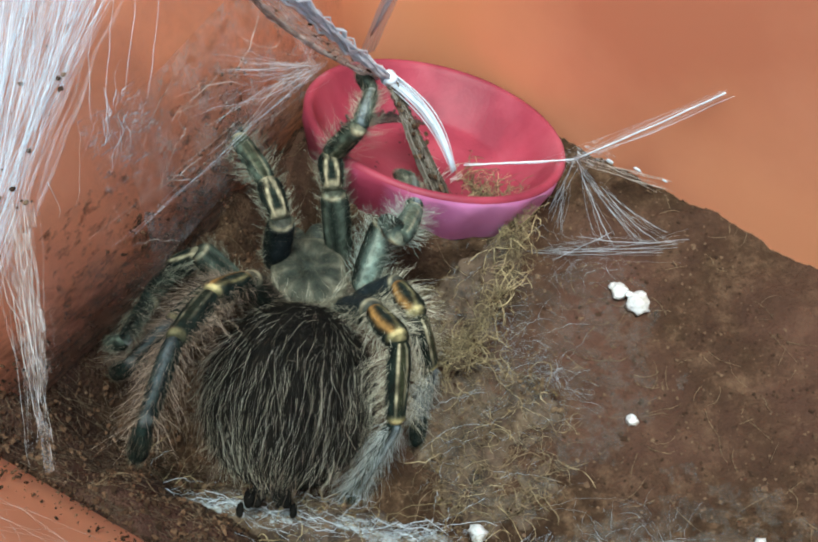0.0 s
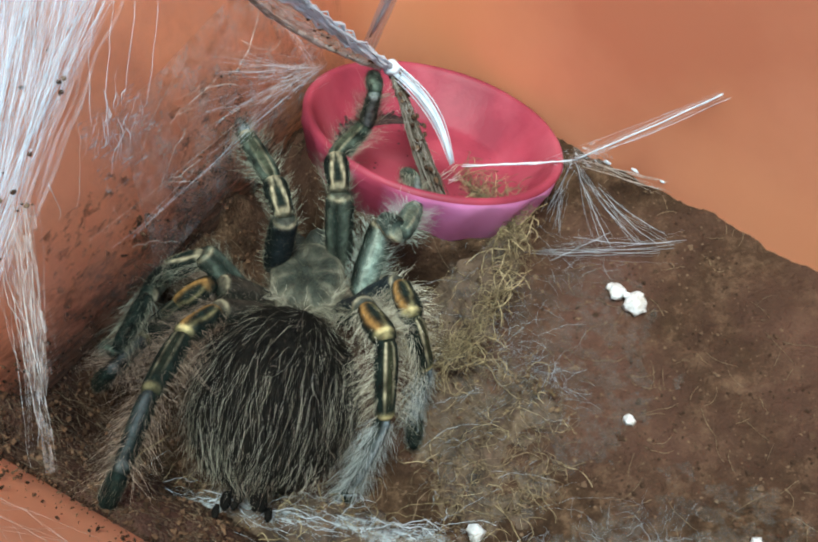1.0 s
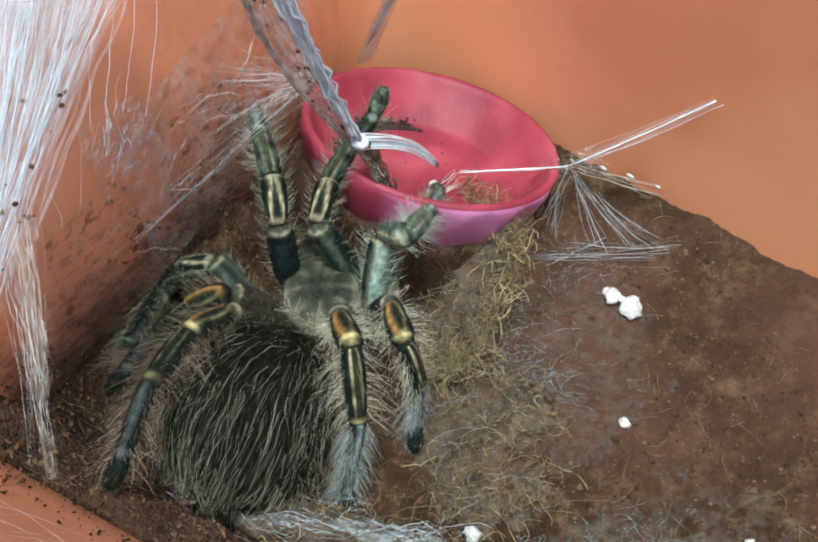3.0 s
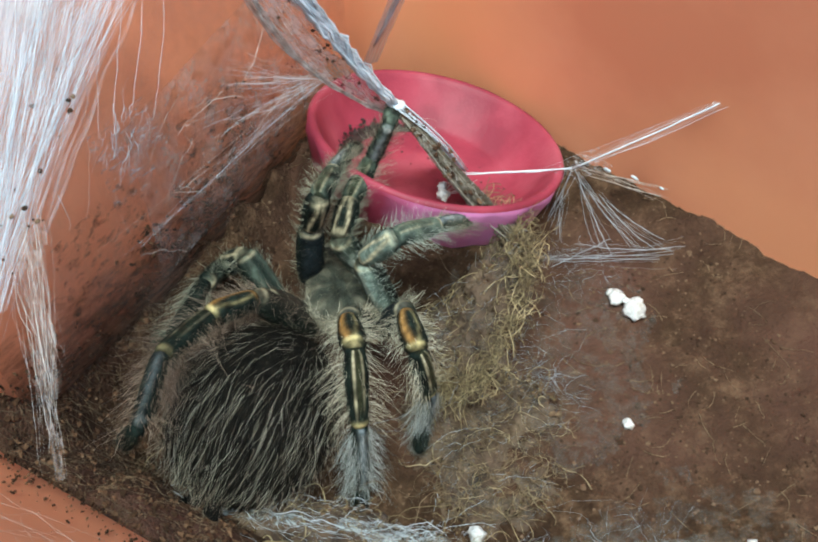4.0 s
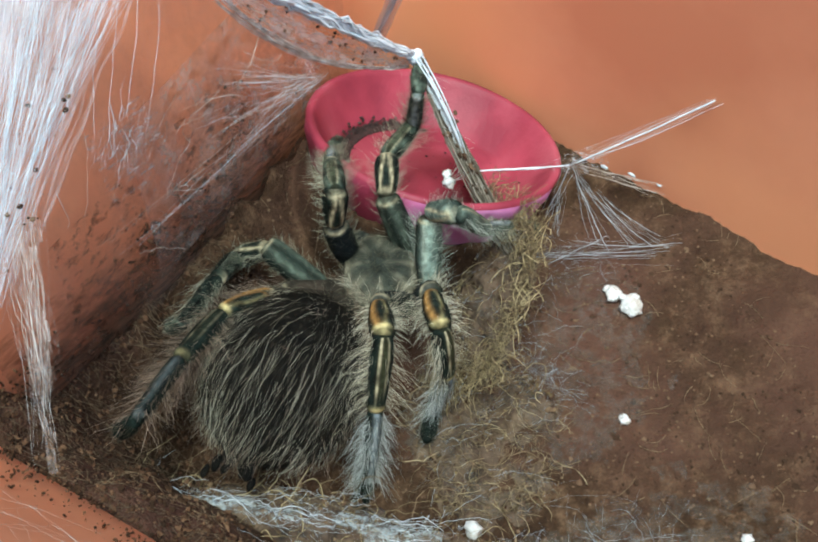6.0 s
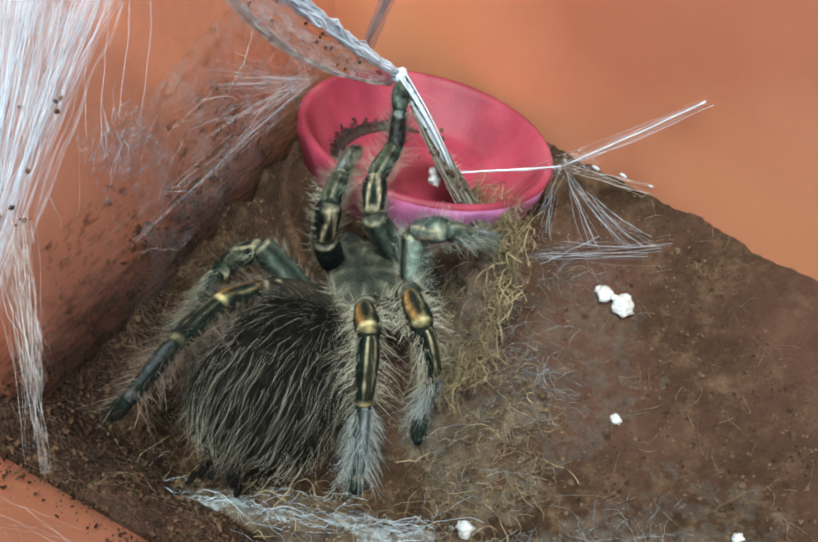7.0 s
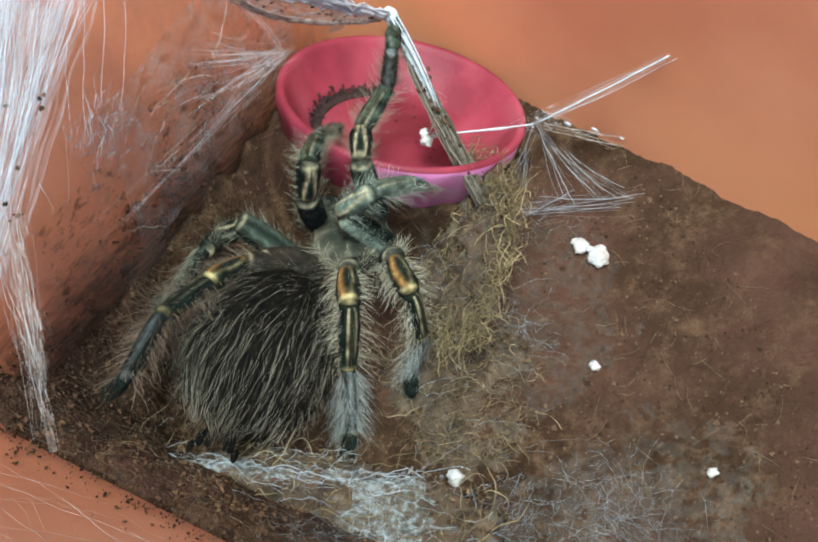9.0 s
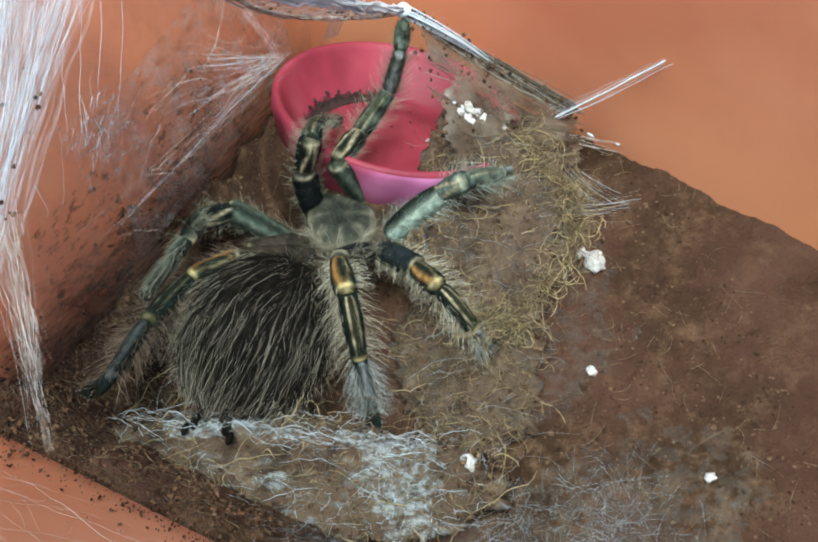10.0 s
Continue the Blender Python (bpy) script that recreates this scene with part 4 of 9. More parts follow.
    threads = [strand(rng, near_wall(rng.uniform(8, 50), rng.uniform(44, 75), 0.8), near_wall(rng.uniform(8, 50), rng.uniform(44, 75), 0.8), rng.choice((0.008, 0.012)), 0, 1.0, 8) for _ in range(24)]
    part("silk_strand", mesh_of("near_threads", *tubes(threads), old_silk_mat), web, kind="stuff")
    part("grit", mesh_of("wall_crumbs", *joined(crumbs), cling_mat), web, "dark soil crumbs", "stuff")
    return web


def build_side_silk():
    """Threads from the dish rim to the right wall and down to the soil."""
    rng = random.Random(14)
    web = thing("side_web", None, "white silk threads from the dish rim to wall and soil", "spider web")
    x0 = Vector((36.2, 14.3, 16.2))
    paths = [strand(rng, (18.1, 16.1, 16.2), x0, 0.17, 0.3, 0.3, 12, 0.5), strand(rng, x0, (56.0, 9.4, 32.4), 0.16, 0.2, 0.4, 12, 0.8),
             strand(rng, (18.3, 16.3, 16.4), x0 + Vector((0.6, 0, 0.2)), 0.07, 0.2, 0.4, 12), strand(rng, x0, (56.9, 8.3, 32.6), 0.05, 0.1, 0.5, 12)]
    paths += [strand(rng, x0 + Vector((rng.gauss(0, 2), rng.gauss(0, .5), rng.gauss(0, .6))), Vector((56.0, 9.4, 32.4)) + Vector((rng.gauss(0, .3), rng.gauss(0, .3), rng.gauss(0, .6))), rng.choice((0.015, 0.03)), 0.2, 0.6, 10) for _ in range(7)]
    for a, b, r in (((36, 14, 15.6), (31.4, 11.7, 6), 0.22), ((37, 14, 15), (40.1, 3.2, 7), 0.2), ((37, 14, 15), (45.3, 2.2, 7.6), 0.2), ((40, 12.5, 11), (49, 1, 8.4), 0.2),
                    ((28.6, 4.1, 6.4), (42, 3.0, 8), 0.3), ((36, 3.4, 7.4), (52, 1, 9.4), 0.3), ((29, 4, 6.6), (48, -1.5, 8.6), 0.2), ((30, 3.4, 6.6), (52, -0.4, 9.2), 0.2), ((35, 13, 12), (33, 8, 5), 0.12)):
        low = a[2] < 8
        for _ in range(4 if low else 6):
            paths.append(strand(rng, Vector(a) + Vector((rng.gauss(0, 1.6 if low else 0.7), rng.gauss(0, 1.2 if low else 0.7), 0)), Vector(b) + Vector((rng.gauss(0, 1.1), rng.gauss(0, 1.1), 0)), r * (0.6 if low else 1.0) * rng.choice((0.08, 0.12, 0.18, 0.35)), 0.7, 0.5, 12, 0.6))
    foot = [strand(rng, x0 + Vector((rng.gauss(2, 1.5), rng.gauss(0, .5), rng.gauss(0, .5))), Vector((53.0, 12.6, 9.0)) + Vector((rng.gauss(0, 1.2), rng.gauss(0, .8), rng.gauss(0, .8))), rng.choice((0.02, 0.03, 0.06)), 0.2, 0.8, 10, 0.3) for _ in range(9)]
    part("silk_strand", mesh_of("side_low_strands", *tubes(foot), old_silk_mat), web, "dusty threads to the wall foot", "stuff")
    part("film", grid_sheet("side_film", (x0 + Vector((-5, 0, 0.2)), x0 + Vector((0.5, -1.5, -1.5)), x0 + Vector((6, -2.5, 2)), x0 + Vector((4, 0.2, 4.2))), 24, 18, wisp_mat, 0.3, 21, rag=0.4), web, "white silk web")
    part("silk_strand", mesh_of("side_strands", *tubes(paths[:11], 5), silk_mat), web, kind="stuff")
    part("silk_strand", mesh_of("side_threads", *tubes(paths[11:]), faint_silk_mat), web, "thin bluish threads", "stuff")
    for p, r in (((42.5, 14.3, 14.6), 0.7), ((47.5, 13.6, 12.4), 0.7), ((52.6, 12.8, 9.6), 0.5), ((21, 51.8, 13), 0.9)):
        v, f = lump(rng, r * 0.6, 0.7, 0.3)
        v = [(x * 0.64 * 1.9 + y * 0.5, -x * 0.77 * 1.9 + y * 0.4, z) for x, y, z in v]
        part("knot", mesh_of("side_knot", *moved((v, f), p), silk_mat), web)
    return web


def build_corner_band():
    # a narrow greyish translucent band that runs up the corner
    rng = random.Random(15)
    web = thing("corner_band", None, "greyish translucent band stretched up the tub corner", "spider web")
    paths = [strand(rng, (8 + rng.gauss(0, .35), 47 + rng.gauss(0, .5), 19), (14 + rng.gauss(0, .6), 43, 37), rng.choice((0.02, 0.04, 0.08)), 0.1, 0.4, 8) for _ in range(22)]
    part("film", grid_sheet("corner_film", ((5.6, 47.4, 14), (8.6, 48.0, 14), (16.2, 43.2, 40), (12.8, 42.6, 40)), 8, 40, corner_mat, 0.0, 8, rag=0.2), web, "greyish film")
    part("silk_strand", mesh_of("corner_strands", *tubes(paths), faint_silk_mat), web, kind="stuff")
    return web


# ---- silk that the spider hauls about: rigid pieces ----
def build_top_band():
    """From the knot towards the far wall: along +x, spreading to +y."""
    rng = random.Random(31)
    band = thing("hauled_web", None, "white silk rope and dusty sheet pulled by the spider's front leg", "spider web")
    def curved(y0, y1, y2, r, loose):
        path = []
        for i in range(15):
            u = i / 14
            y = (1 - u) ** 2 * y0 + 2 * u * (1 - u) * y1 + u * u * y2
            path.append(((50 * u, y + rng.gauss(0, loose), rng.gauss(0, loose)), r))
        return path
    paths = [curved(0, 1.0 + rng.gauss(0, .5), -2 + rng.gauss(0, 1.0), rng.choice((0.06, 0.12, 0.22)), 0.42) for _ in range(60)]
    part("rope", mesh_of("band_rope", *tubes(paths, 5), silk_mat), band, "white silk rope", "stuff")
    paths = [curved(2.0, 12 + rng.gauss(0, .5), -1 + rng.gauss(0, 0.8), rng.choice((0.04, 0.08, 0.16)), 0.14) for _ in range(12)]
    paths += [curved(rng.uniform(0, 2), rng.uniform(-1, 12), rng.uniform(-3, 1), rng.choice((0.015, 0.02, 0.035)), 0.25) for _ in range(34)]
    part("silk_strand", mesh_of("band_strands", *tubes(paths), old_silk_mat), band, "dusty threads", "stuff")
    def low_edge(u):
        return (1 - u) ** 2 * 2 + 2 * u * (1 - u) * 12 - u * u
    part("film", grid_sheet("band_film", ((0, -1, 0), (50, -1, 0), (50, 8, 0), (0, 8, 0)), 80, 30, band_mat, 0.4, 4, rag=0.5,
                            keep=lambda u, v: 2 * u * (1 - u) * 1.0 - 2 * u * u < 9 * v - 1 < low_edge(u) and noise.noise(Vector((u * 7, v * 5, 9))) > -0.25), band, "soiled silk sheet")
    v, f = lump(rng, 1.35, 0.9, 0.2, 9, 14)
    part("knot", mesh_of("band_knot", v, f, silk_mat), band, "white silk knot")
    crumbs = [moved(lump(rng, rng.choice((0.06, 0.1, 0.16, 0.28)), 0.6, 0.6, 4, 6), (rng.uniform(3, 36), 0, 0.2)) for _ in range(90)]
    crumbs = [([(x, y + 4.5 * k, z) for x, y, z in g[0]], g[1]) for g, k in ((c, rng.random()) for c in crumbs)]
    part("grit", mesh_of("band_crumbs", *joined(crumbs), crumb_mat), band, kind="stuff")
    return band


def build_silk_rope():
    """A short white rope along +x."""
    rng = random.Random(32)
    paths = []
    for _ in range(20):
        y, z = rng.gauss(0, .5), rng.gauss(0, .5)
        bow = rng.gauss(1.7, 0.22)
        paths.append([((17.5 * i / 12, y * (1 - 0.6 * i / 12) + bow * math.sin(math.pi * i / 12), z * (1 - 0.6 * i / 12)), 0.13 * (1 - 0.6 * i / 12)) for i in range(13)])
    rope = thing("silk_rope", None, "twisted white silk rope hanging from the spider's front leg", "spider web")
    part("silk_strand", mesh_of("silk_rope", *tubes(paths, 5), silk_mat), rope, kind="stuff")
    return rope


def build_hanging_sheet():
    """From the knot down to the soil mat: along +x, and spreading to +y."""
    rng = random.Random(33)
    sh = thing("hanging_web_sheet", None, "brown soil-caked silk sheet with holes and white lumps", "spider web")
    def keep(u, v):
        hole = noise.noise(Vector((u * 3.2 + 4.7, v * 3.2 + 1.3, 2)))
        edge = v < 0.93 + 0.12 * noise.noise(Vector((u * 9, 1, 0)))
        return edge and v > 0.05 + 0.22 * abs(noise.noise(Vector((u * 5, 4, 0)))) and not (hole < -0.22 and 0.25 < u < 0.9 and 0.08 < v < 0.6)
    part("sheet", grid_sheet("hang_sheet", ((0, 0, 0), (33, 0, 0), (31, 27, 0), (23, 28, 0)), 70, 60, sheet_mat, 1.0, 7, keep, 0.9), sh, "soil-caked sheet")
    paths = [strand(rng, (rng.uniform(4, 30), rng.uniform(0, 3), 0), (rng.uniform(20, 31), rng.uniform(12, 26), 0.3), rng.uniform(0.04, 0.14), 0.1, 0.7, 8) for _ in range(26)]
    paths += [strand(rng, (0, 0, 0), (23, 28, 0), rng.uniform(0.1, 0.25), 0.1, 0.8, 10) for _ in range(4)]
    part("silk_strand", mesh_of("hang_strands", *tubes(paths, 5), rope_mat), sh, kind="stuff")
    lumps = [moved(lump(rng, rng.choice((0.2, 0.3, 0.45, 0.7)), 0.6, 0.6), (17 + 0.25 * i + rng.gauss(0, 0.8), 4.5 + 0.4 * i + rng.gauss(0, .6), 0.5)) for i in range(22)]
    part("lump", mesh_of("hang_lumps", *joined(lumps), perlite_mat), sh, "white lumps")
    crumbs = [moved(lump(rng, rng.uniform(0.1, 0.4), 0.6, 0.35, 4, 6), (*((lambda u, v: (33 * u * (1 - v) + (23 + 8 * u) * v, 27 * v))(rng.random(), rng.random() ** 1.3)), 0.3)) for _ in range(260)]
    part("grit", mesh_of("hang_crumbs", *joined(crumbs), crumb_mat), sh, kind="stuff")
    return sh


def build_caked_rope():
    """From the knot to the soil mat, along +x."""
    rng = random.Random(35)
    rope = thing("caked_rope", None, "grey-brown rope of silk caked with soil, pulled taut", "spider web")
    paths = [strand(rng, (0, rng.gauss(0, .25), rng.gauss(0, .25)), (34, rng.gauss(0, 0.8), rng.gauss(0, .7)), rng.choice((0.05, 0.09, 0.14)), 0.2, 0.75, 14, 0.9) for _ in range(110)]
    part("silk_strand", mesh_of("rope_strands", *tubes(paths, 5), rope_mat), rope, "soil-caked strands", "stuff")
    loose = []
    for _ in range(170):
        x = 34 * rng.random() ** 0.8
        a = Vector((x, rng.gauss(0, 0.5), rng.gauss(0, 0.4)))
        loose.append(strand(rng, a, a + Vector((rng.gauss(1.5, 2), rng.gauss(0, 1.3), rng.gauss(0, 0.8))), rng.choice((0.012, 0.018, 0.03)), 0, 0.9, 7))
    part("loose_fibre", mesh_of("rope_fibres", *tubes(loose), old_silk_mat), rope, "loose dusty fibres", "stuff")
    crumbs = [moved(lump(rng, rng.choice((0.12, 0.2, 0.3, 0.45)), 0.7, 0.5, 4, 6), (rng.uniform(1, 33), rng.gauss(0, 0.7), rng.gauss(0, 0.5))) for _ in range(260)]
    part("grit", mesh_of("rope_crumbs", *joined(crumbs), crumb_mat, False), rope, kind="stuff")
    return rope


def mat_piece(name, label, outline, thick, seed, roots, silk=0, crumb=200, ridge=0.0, fray=False, patches=()):
    """A slab of webbed soil; outline(u) gives its edge, in mm, round its own middle."""
    rng = random.Random(seed)
    ob = thing(name, None, label, "soil mat", kind="")
    n, m, verts, faces = 120, 26, [], []
    def top(x, y):
        p = Vector((x, y, seed * 3.1))
        crest = 4.0 + 1.5 * noise.noise(Vector((x * 0.15, 2, seed)))
        return thick * (0.6 + 0.7 * noise.noise(p * 0.16)) + 1.2 * noise.noise(p * 0.4) + 0.6 * noise.noise(p * 1.1) + ridge * math.exp(-((y - crest) / 2.6) ** 2)
    for j in range(m + 1):
        s = j / m
        for k in range(n):
            ex, ey = outline(2 * math.pi * k / n)
            rag = 1 + 0.2 * noise.noise(Vector((ex * 0.22, ey * 0.22, seed))) + 0.14 * noise.noise(Vector((ex * 0.8, ey * 0.8, seed)))
            x, y = ex * s * rag, ey * s * rag
            verts.append((x, y, top(x, y) * (1 - s ** 6) + 0.2))
    for k in range(n):
        ex, ey = outline(2 * math.pi * k / n)
        verts.append((ex * 0.9, ey * 0.9, -0.8))
    for j in range(m + 1):
        for k in range(n):
            k2 = (k + 1) % n
            faces.append((j * n + k, (j + 1) * n + k, (j + 1) * n + k2, j * n + k2))
    faces.append(tuple(reversed(range((m + 1) * n, (m + 2) * n))))
    part("slab", mesh_of(name + "_slab", verts, faces, mat_mat), ob)
    def inside():
        k, s = rng.uniform(0, 2 * math.pi), math.sqrt(rng.random())
        ex, ey = outline(k)
        return ex * s * 0.98, ey * s * 0.98
    paths = []
    for _ in range(roots):
        x, y = inside()
        if fray and rng.random() < 0.75:
            # the torn edge is frayed all round
            k, s = rng.uniform(-2.1, 1.1), rng.gauss(0.97, 0.05)
            x, y = outline(k)[0] * s, outline(k)[1] * s
        w, ln = rng.uniform(0, 6.283), rng.uniform(2, 13 if ridge else 8)
        curl = rng.choice((-1, 1)) * rng.uniform(0.3, 4.0)
        path, px, py = [], x, y
        lift, thickness = rng.uniform(0.1, 2.0), rng.choice((0.018, 0.025, 0.035, 0.06))
        for i in range(9):
            s = i / 8
            path.append(((px, py, top(x, y) + 0.1 + lift * math.sin(s * math.pi)), thickness * rng.uniform(0.8, 1.2)))
            px, py, w = px + ln / 8 * math.cos(w), py + ln / 8 * math.sin(w), w + curl / 8 + rng.gauss(0, 0.4)
        paths.append(path)
    cut = len(paths) * (9 if fray else 6) // 10
    part("root_fibre", mesh_of(name + "_roots", *tubes(paths[:cut]), straw_mat if fray or ridge else fibre_mat), ob, "curled dry root fibres", "stuff")
    part("root_fibre", mesh_of(name + "_dark_roots", *tubes(paths[cut:]), litter_mat), ob, "brown root fibres", "stuff")
    crumbs = []
    for _ in range(crumb):
        x, y = inside()
        crumbs.append(moved(lump(rng, rng.choice((0.1, 0.15, 0.2, 0.25, 0.4)), 0.7, 0.7, 4, 6), (x, y, top(x, y) + 0.05)))
    part("grit", mesh_of(name + "_crumbs", *joined(crumbs), [crumb_mat, tuft_mat], False, [int(rng.random() < 0.25) for c in crumbs for _ in c[1]]), ob, kind="stuff")
    if silk:
        paths = []
        for _ in range(silk):
            x, y = inside()
            x2, y2 = x + rng.gauss(0, 6), y + rng.gauss(0, 2.5)
            paths.append(strand(rng, (x, y, top(x, y) + 0.5), (x2, y2, top(x, y) + 0.7), rng.choice((0.008, 0.012, 0.018, 0.03)), -0.1, 1.5, 9))
        lay = [(x, y, z + 0.45) for x, y, z in verts[:(m + 1) * n]]
        me = mesh_of(name + "_film", lay, [f for f in faces[:m * n] if ridge or noise.noise(Vector(lay[f[0]]) * 0.25) > -0.05], web_mat if ridge else veil_mat)
        layer = me.uv_layers.new()
        for loop in me.loops:
            layer.data[loop.index].uv = (lay[loop.vertex_index][0] * 0.05, lay[loop.vertex_index][1] * 0.05)
        part("film", me, ob, "greyish film")
        for _ in range(silk * 2 // 3 if ridge else 0):
            # bundles along the crest, and a fuzzy mound
            if rng.random() < 0.55:
                x, y = rng.uniform(-29, 14), 4.2 + rng.gauss(0, 1.0)
                x2, y2 = x + rng.uniform(2, 11), 4.2 + rng.gauss(0, 1.0)
            else:
                x, y = 14 + rng.gauss(0, 2.2), -1 + rng.gauss(0, 3.6)
                x2, y2 = x + rng.gauss(0, 2.5), y + rng.gauss(0, 2.5)
            paths.append(strand(rng, (x, y, top(x, y) + 0.6), (x2, y2, top(x2, y2) + 0.8), rng.choice((0.008, 0.014, 0.028, 0.05)), -0.15, 1.6, 9, 0.2))
        part("silk", mesh_of(name + "_silk", *tubes(paths), silk_mat if ridge else faint_silk_mat), ob, "bluish white silk", "stuff")
    for cx, cy, w, h in patches:
        # torn bright patches of silk
        grid = [(cx + w * (i / 10 - 1), cy + h * (j / 10 - 1)) for j in range(21) for i in range(21)]
        lay = [(x, y, top(x, y) + 0.75 + 0.4 * noise.noise(Vector((x, y, cx)))) for x, y in grid]
        quads = [(q, q + 1, q + 22, q + 21) for q in (j * 21 + i for j in range(20) for i in range(20))
                 if ((grid[q][0] - cx) / w) ** 2 + ((grid[q][1] - cy) / h) ** 2 < 0.6 + 0.7 * noise.noise(Vector((grid[q][0] * 0.5, grid[q][1] * 0.5, cx)))]
        me = mesh_of(name + "_patch", lay, quads, patch_mat)
        layer = me.uv_layers.new()
        for loop in me.loops:
            layer.data[loop.index].uv = (grid[loop.vertex_index][0] * 0.08 + cx, grid[loop.vertex_index][1] * 0.08)
        part("film", me, ob, "torn bluish white silk patch")
    return ob


def oval(a, b, bumps=0.12, ph=0.0):
    return lambda w: (a * math.cos(w) * (1 + bumps * math.sin(3 * w + ph)), b * math.sin(w) * (1 + bumps * math.cos(2 * w + ph)))


# ---- loose things ----
def build_perlite():
    rng = random.Random(3)
    for x, y, r, n in ((40.3, -8.0, 1.55, 3), (34.6, -28.1, 0.95, 1), (45.2, -50, 0.8, 1)):
        pieces = [moved(lump(rng, r, 0.75, 0.28, 9, 13), (0, 0, 0))]
        if n > 1:
            pieces = [moved(lump(rng, r * q, 0.75, 0.3, 9, 13), p) for q, p in ((1.15, (0.9, -1.5, 0)), (0.85, (-1.3, 1.3, 0)), (0.5, (1.9, 0.2, 0)), (0.45, (-1.9, 2.6, 0)), (0.4, (-0.2, 0.2, 0.5)))]
        me = mesh_of("perlite", *joined(pieces), perlite_mat)
        ob = thing("perlite_grain", me, "white perlite grain lying on brown soil" if n == 1 else "clump of white perlite grains on brown soil", "perlite", "perlite grains")
        ob.location = (x * MM, y * MM, (soil_height(x, y) + r * 0.45) * MM)


def build_litter():
    """Crumbs and fibres strewn over the soil."""
    rng = random.Random(17)
    pieces = []
    for _ in range(7500):
        x, y = rng.uniform(-50, 62), rng.uniform(-62, 45)
        pieces.append(moved(lump(rng, rng.uniform(0.06, 0.28) * (1.8 if rng.random() < 0.04 else 1), 0.6, 0.65, 4, 6), (x, y, soil_height(x, y) + 0.05)))
    plain = sum(len(f) for _, f in pieces)
    more = random.Random(19)
    for _ in range(4200):
        x, y = more.uniform(-50, -14), more.uniform(-52, 14)
        pieces.append(moved(lump(more, more.choice((0.08, 0.12, 0.18, 0.28, 0.42)), 0.65, 0.7, 4, 6), (x, y, soil_height(x, y) + 0.1)))
    thing("soil_crumbs", mesh_of("soil_crumbs", *joined(pieces), [crumb_mat, cling_mat], False, [int(i > plain) for i in range(sum(len(f) for _, f in pieces))]), "loose brown soil crumbs over the ground", "soil", kind="stuff")
    paths = []
    for _ in range(420):
        x, y = rng.uniform(-48, 62), rng.uniform(-62, 40)
        w, ln, curl = rng.uniform(0, 6.283), rng.uniform(1.5, 6.5), rng.uniform(-1.6, 1.6)
        path = []
        for i in range(8):
            path.append(((x, y, soil_height(x, y) + 0.2), rng.choice((0.018, 0.025, 0.035, 0.055))))
            x, y, w = x + ln / 7 * math.cos(w), y + ln / 7 * math.sin(w), w + curl / 7
        paths.append(path)
    extra = random.Random(18)
    for _ in range(1500):
        x, y = extra.uniform(-50, -22), extra.uniform(-48, 12)
        w, ln, curl = extra.uniform(0, 6.283), extra.uniform(1, 5), extra.uniform(-1.6, 1.6)
        path = []
        for i in range(8):
            path.append(((x, y, soil_height(x, y) + 0.25), extra.choice((0.018, 0.025, 0.04))))
            x, y, w = x + ln / 7 * math.cos(w), y + ln / 7 * math.sin(w), w + curl / 7
        paths.append(path)
    thing("root_fibres", mesh_of("root_fibres", *tubes(paths), litter_mat), "thin dry root fibres strewn on the soil", "fibres", kind="stuff")
    paths = []
    for cx, cy, r, n in ((24, -19, 5, 110), (30, -52, 9, 260), (36, 1, 6, 50), (16, -50, 7, 160), (20, -8, 8, 120), (-10, -52, 9, 200)):
        for _ in range(n):
            x, y = cx + rng.gauss(0, r * 0.5), cy + rng.gauss(0, r * 0.5)
            x2, y2 = x + rng.gauss(0, 3), y + rng.gauss(0, 3)
            paths.append(strand(rng, (x, y, soil_height(x, y) + 0.5), (x2, y2, soil_height(x2, y2) + 0.5), rng.choice((0.008, 0.012, 0.02)), -0.1, 1.0, 7))
    thing("ground_silk", mesh_of("ground_silk", *tubes(paths), faint_silk_mat), "pale silk tufts spun over the soil", "spider web", kind="stuff")


build_tub()
build_dish()
spider, abdomen, legs = build_spider()
build_curtain()
build_wall_silk()
build_side_silk()
build_corner_band()
top_band = build_top_band()
hanging_sheet = build_hanging_sheet()
silk_rope = build_silk_rope()
caked_rope = build_caked_rope()
moss_mat = mat_piece("moss_mat", "webbed slab of soil matted with curled dry roots", oval(11.5, 16, 0.12, 0.6), 2.2, 4, 620, 60, 420)
flap_mat = mat_piece("mat_flap", "torn flap of webbed soil with frayed root edge", oval(13.4, 18, 0.16, 2.0), 1.4, 6, 1300, 60, 1100, fray=True)
front_mat = mat_piece("front_mat", "ridge of webbed soil laced with bluish white silk", oval(29, 10, 0.1, 1.0), 2.6, 9, 420, 230, 900, ridge=3.0,
                      patches=((14, 0, 7.5, 6.5), (9, 4.4, 7, 1.8), (-6, 4.4, 8, 1.6), (-16, 3.6, 6, 1.8), (16, -6, 5, 4), (-4, -2, 3, 2.2)))
perlite_on_mat = thing("perlite_grain", mesh_of("perlite_on_mat", *lump(random.Random(2), 1.2, 0.75, 0.35, 8, 12), perlite_mat), "white perlite grain on the webbed soil mat", "perlite", "perlite grains")
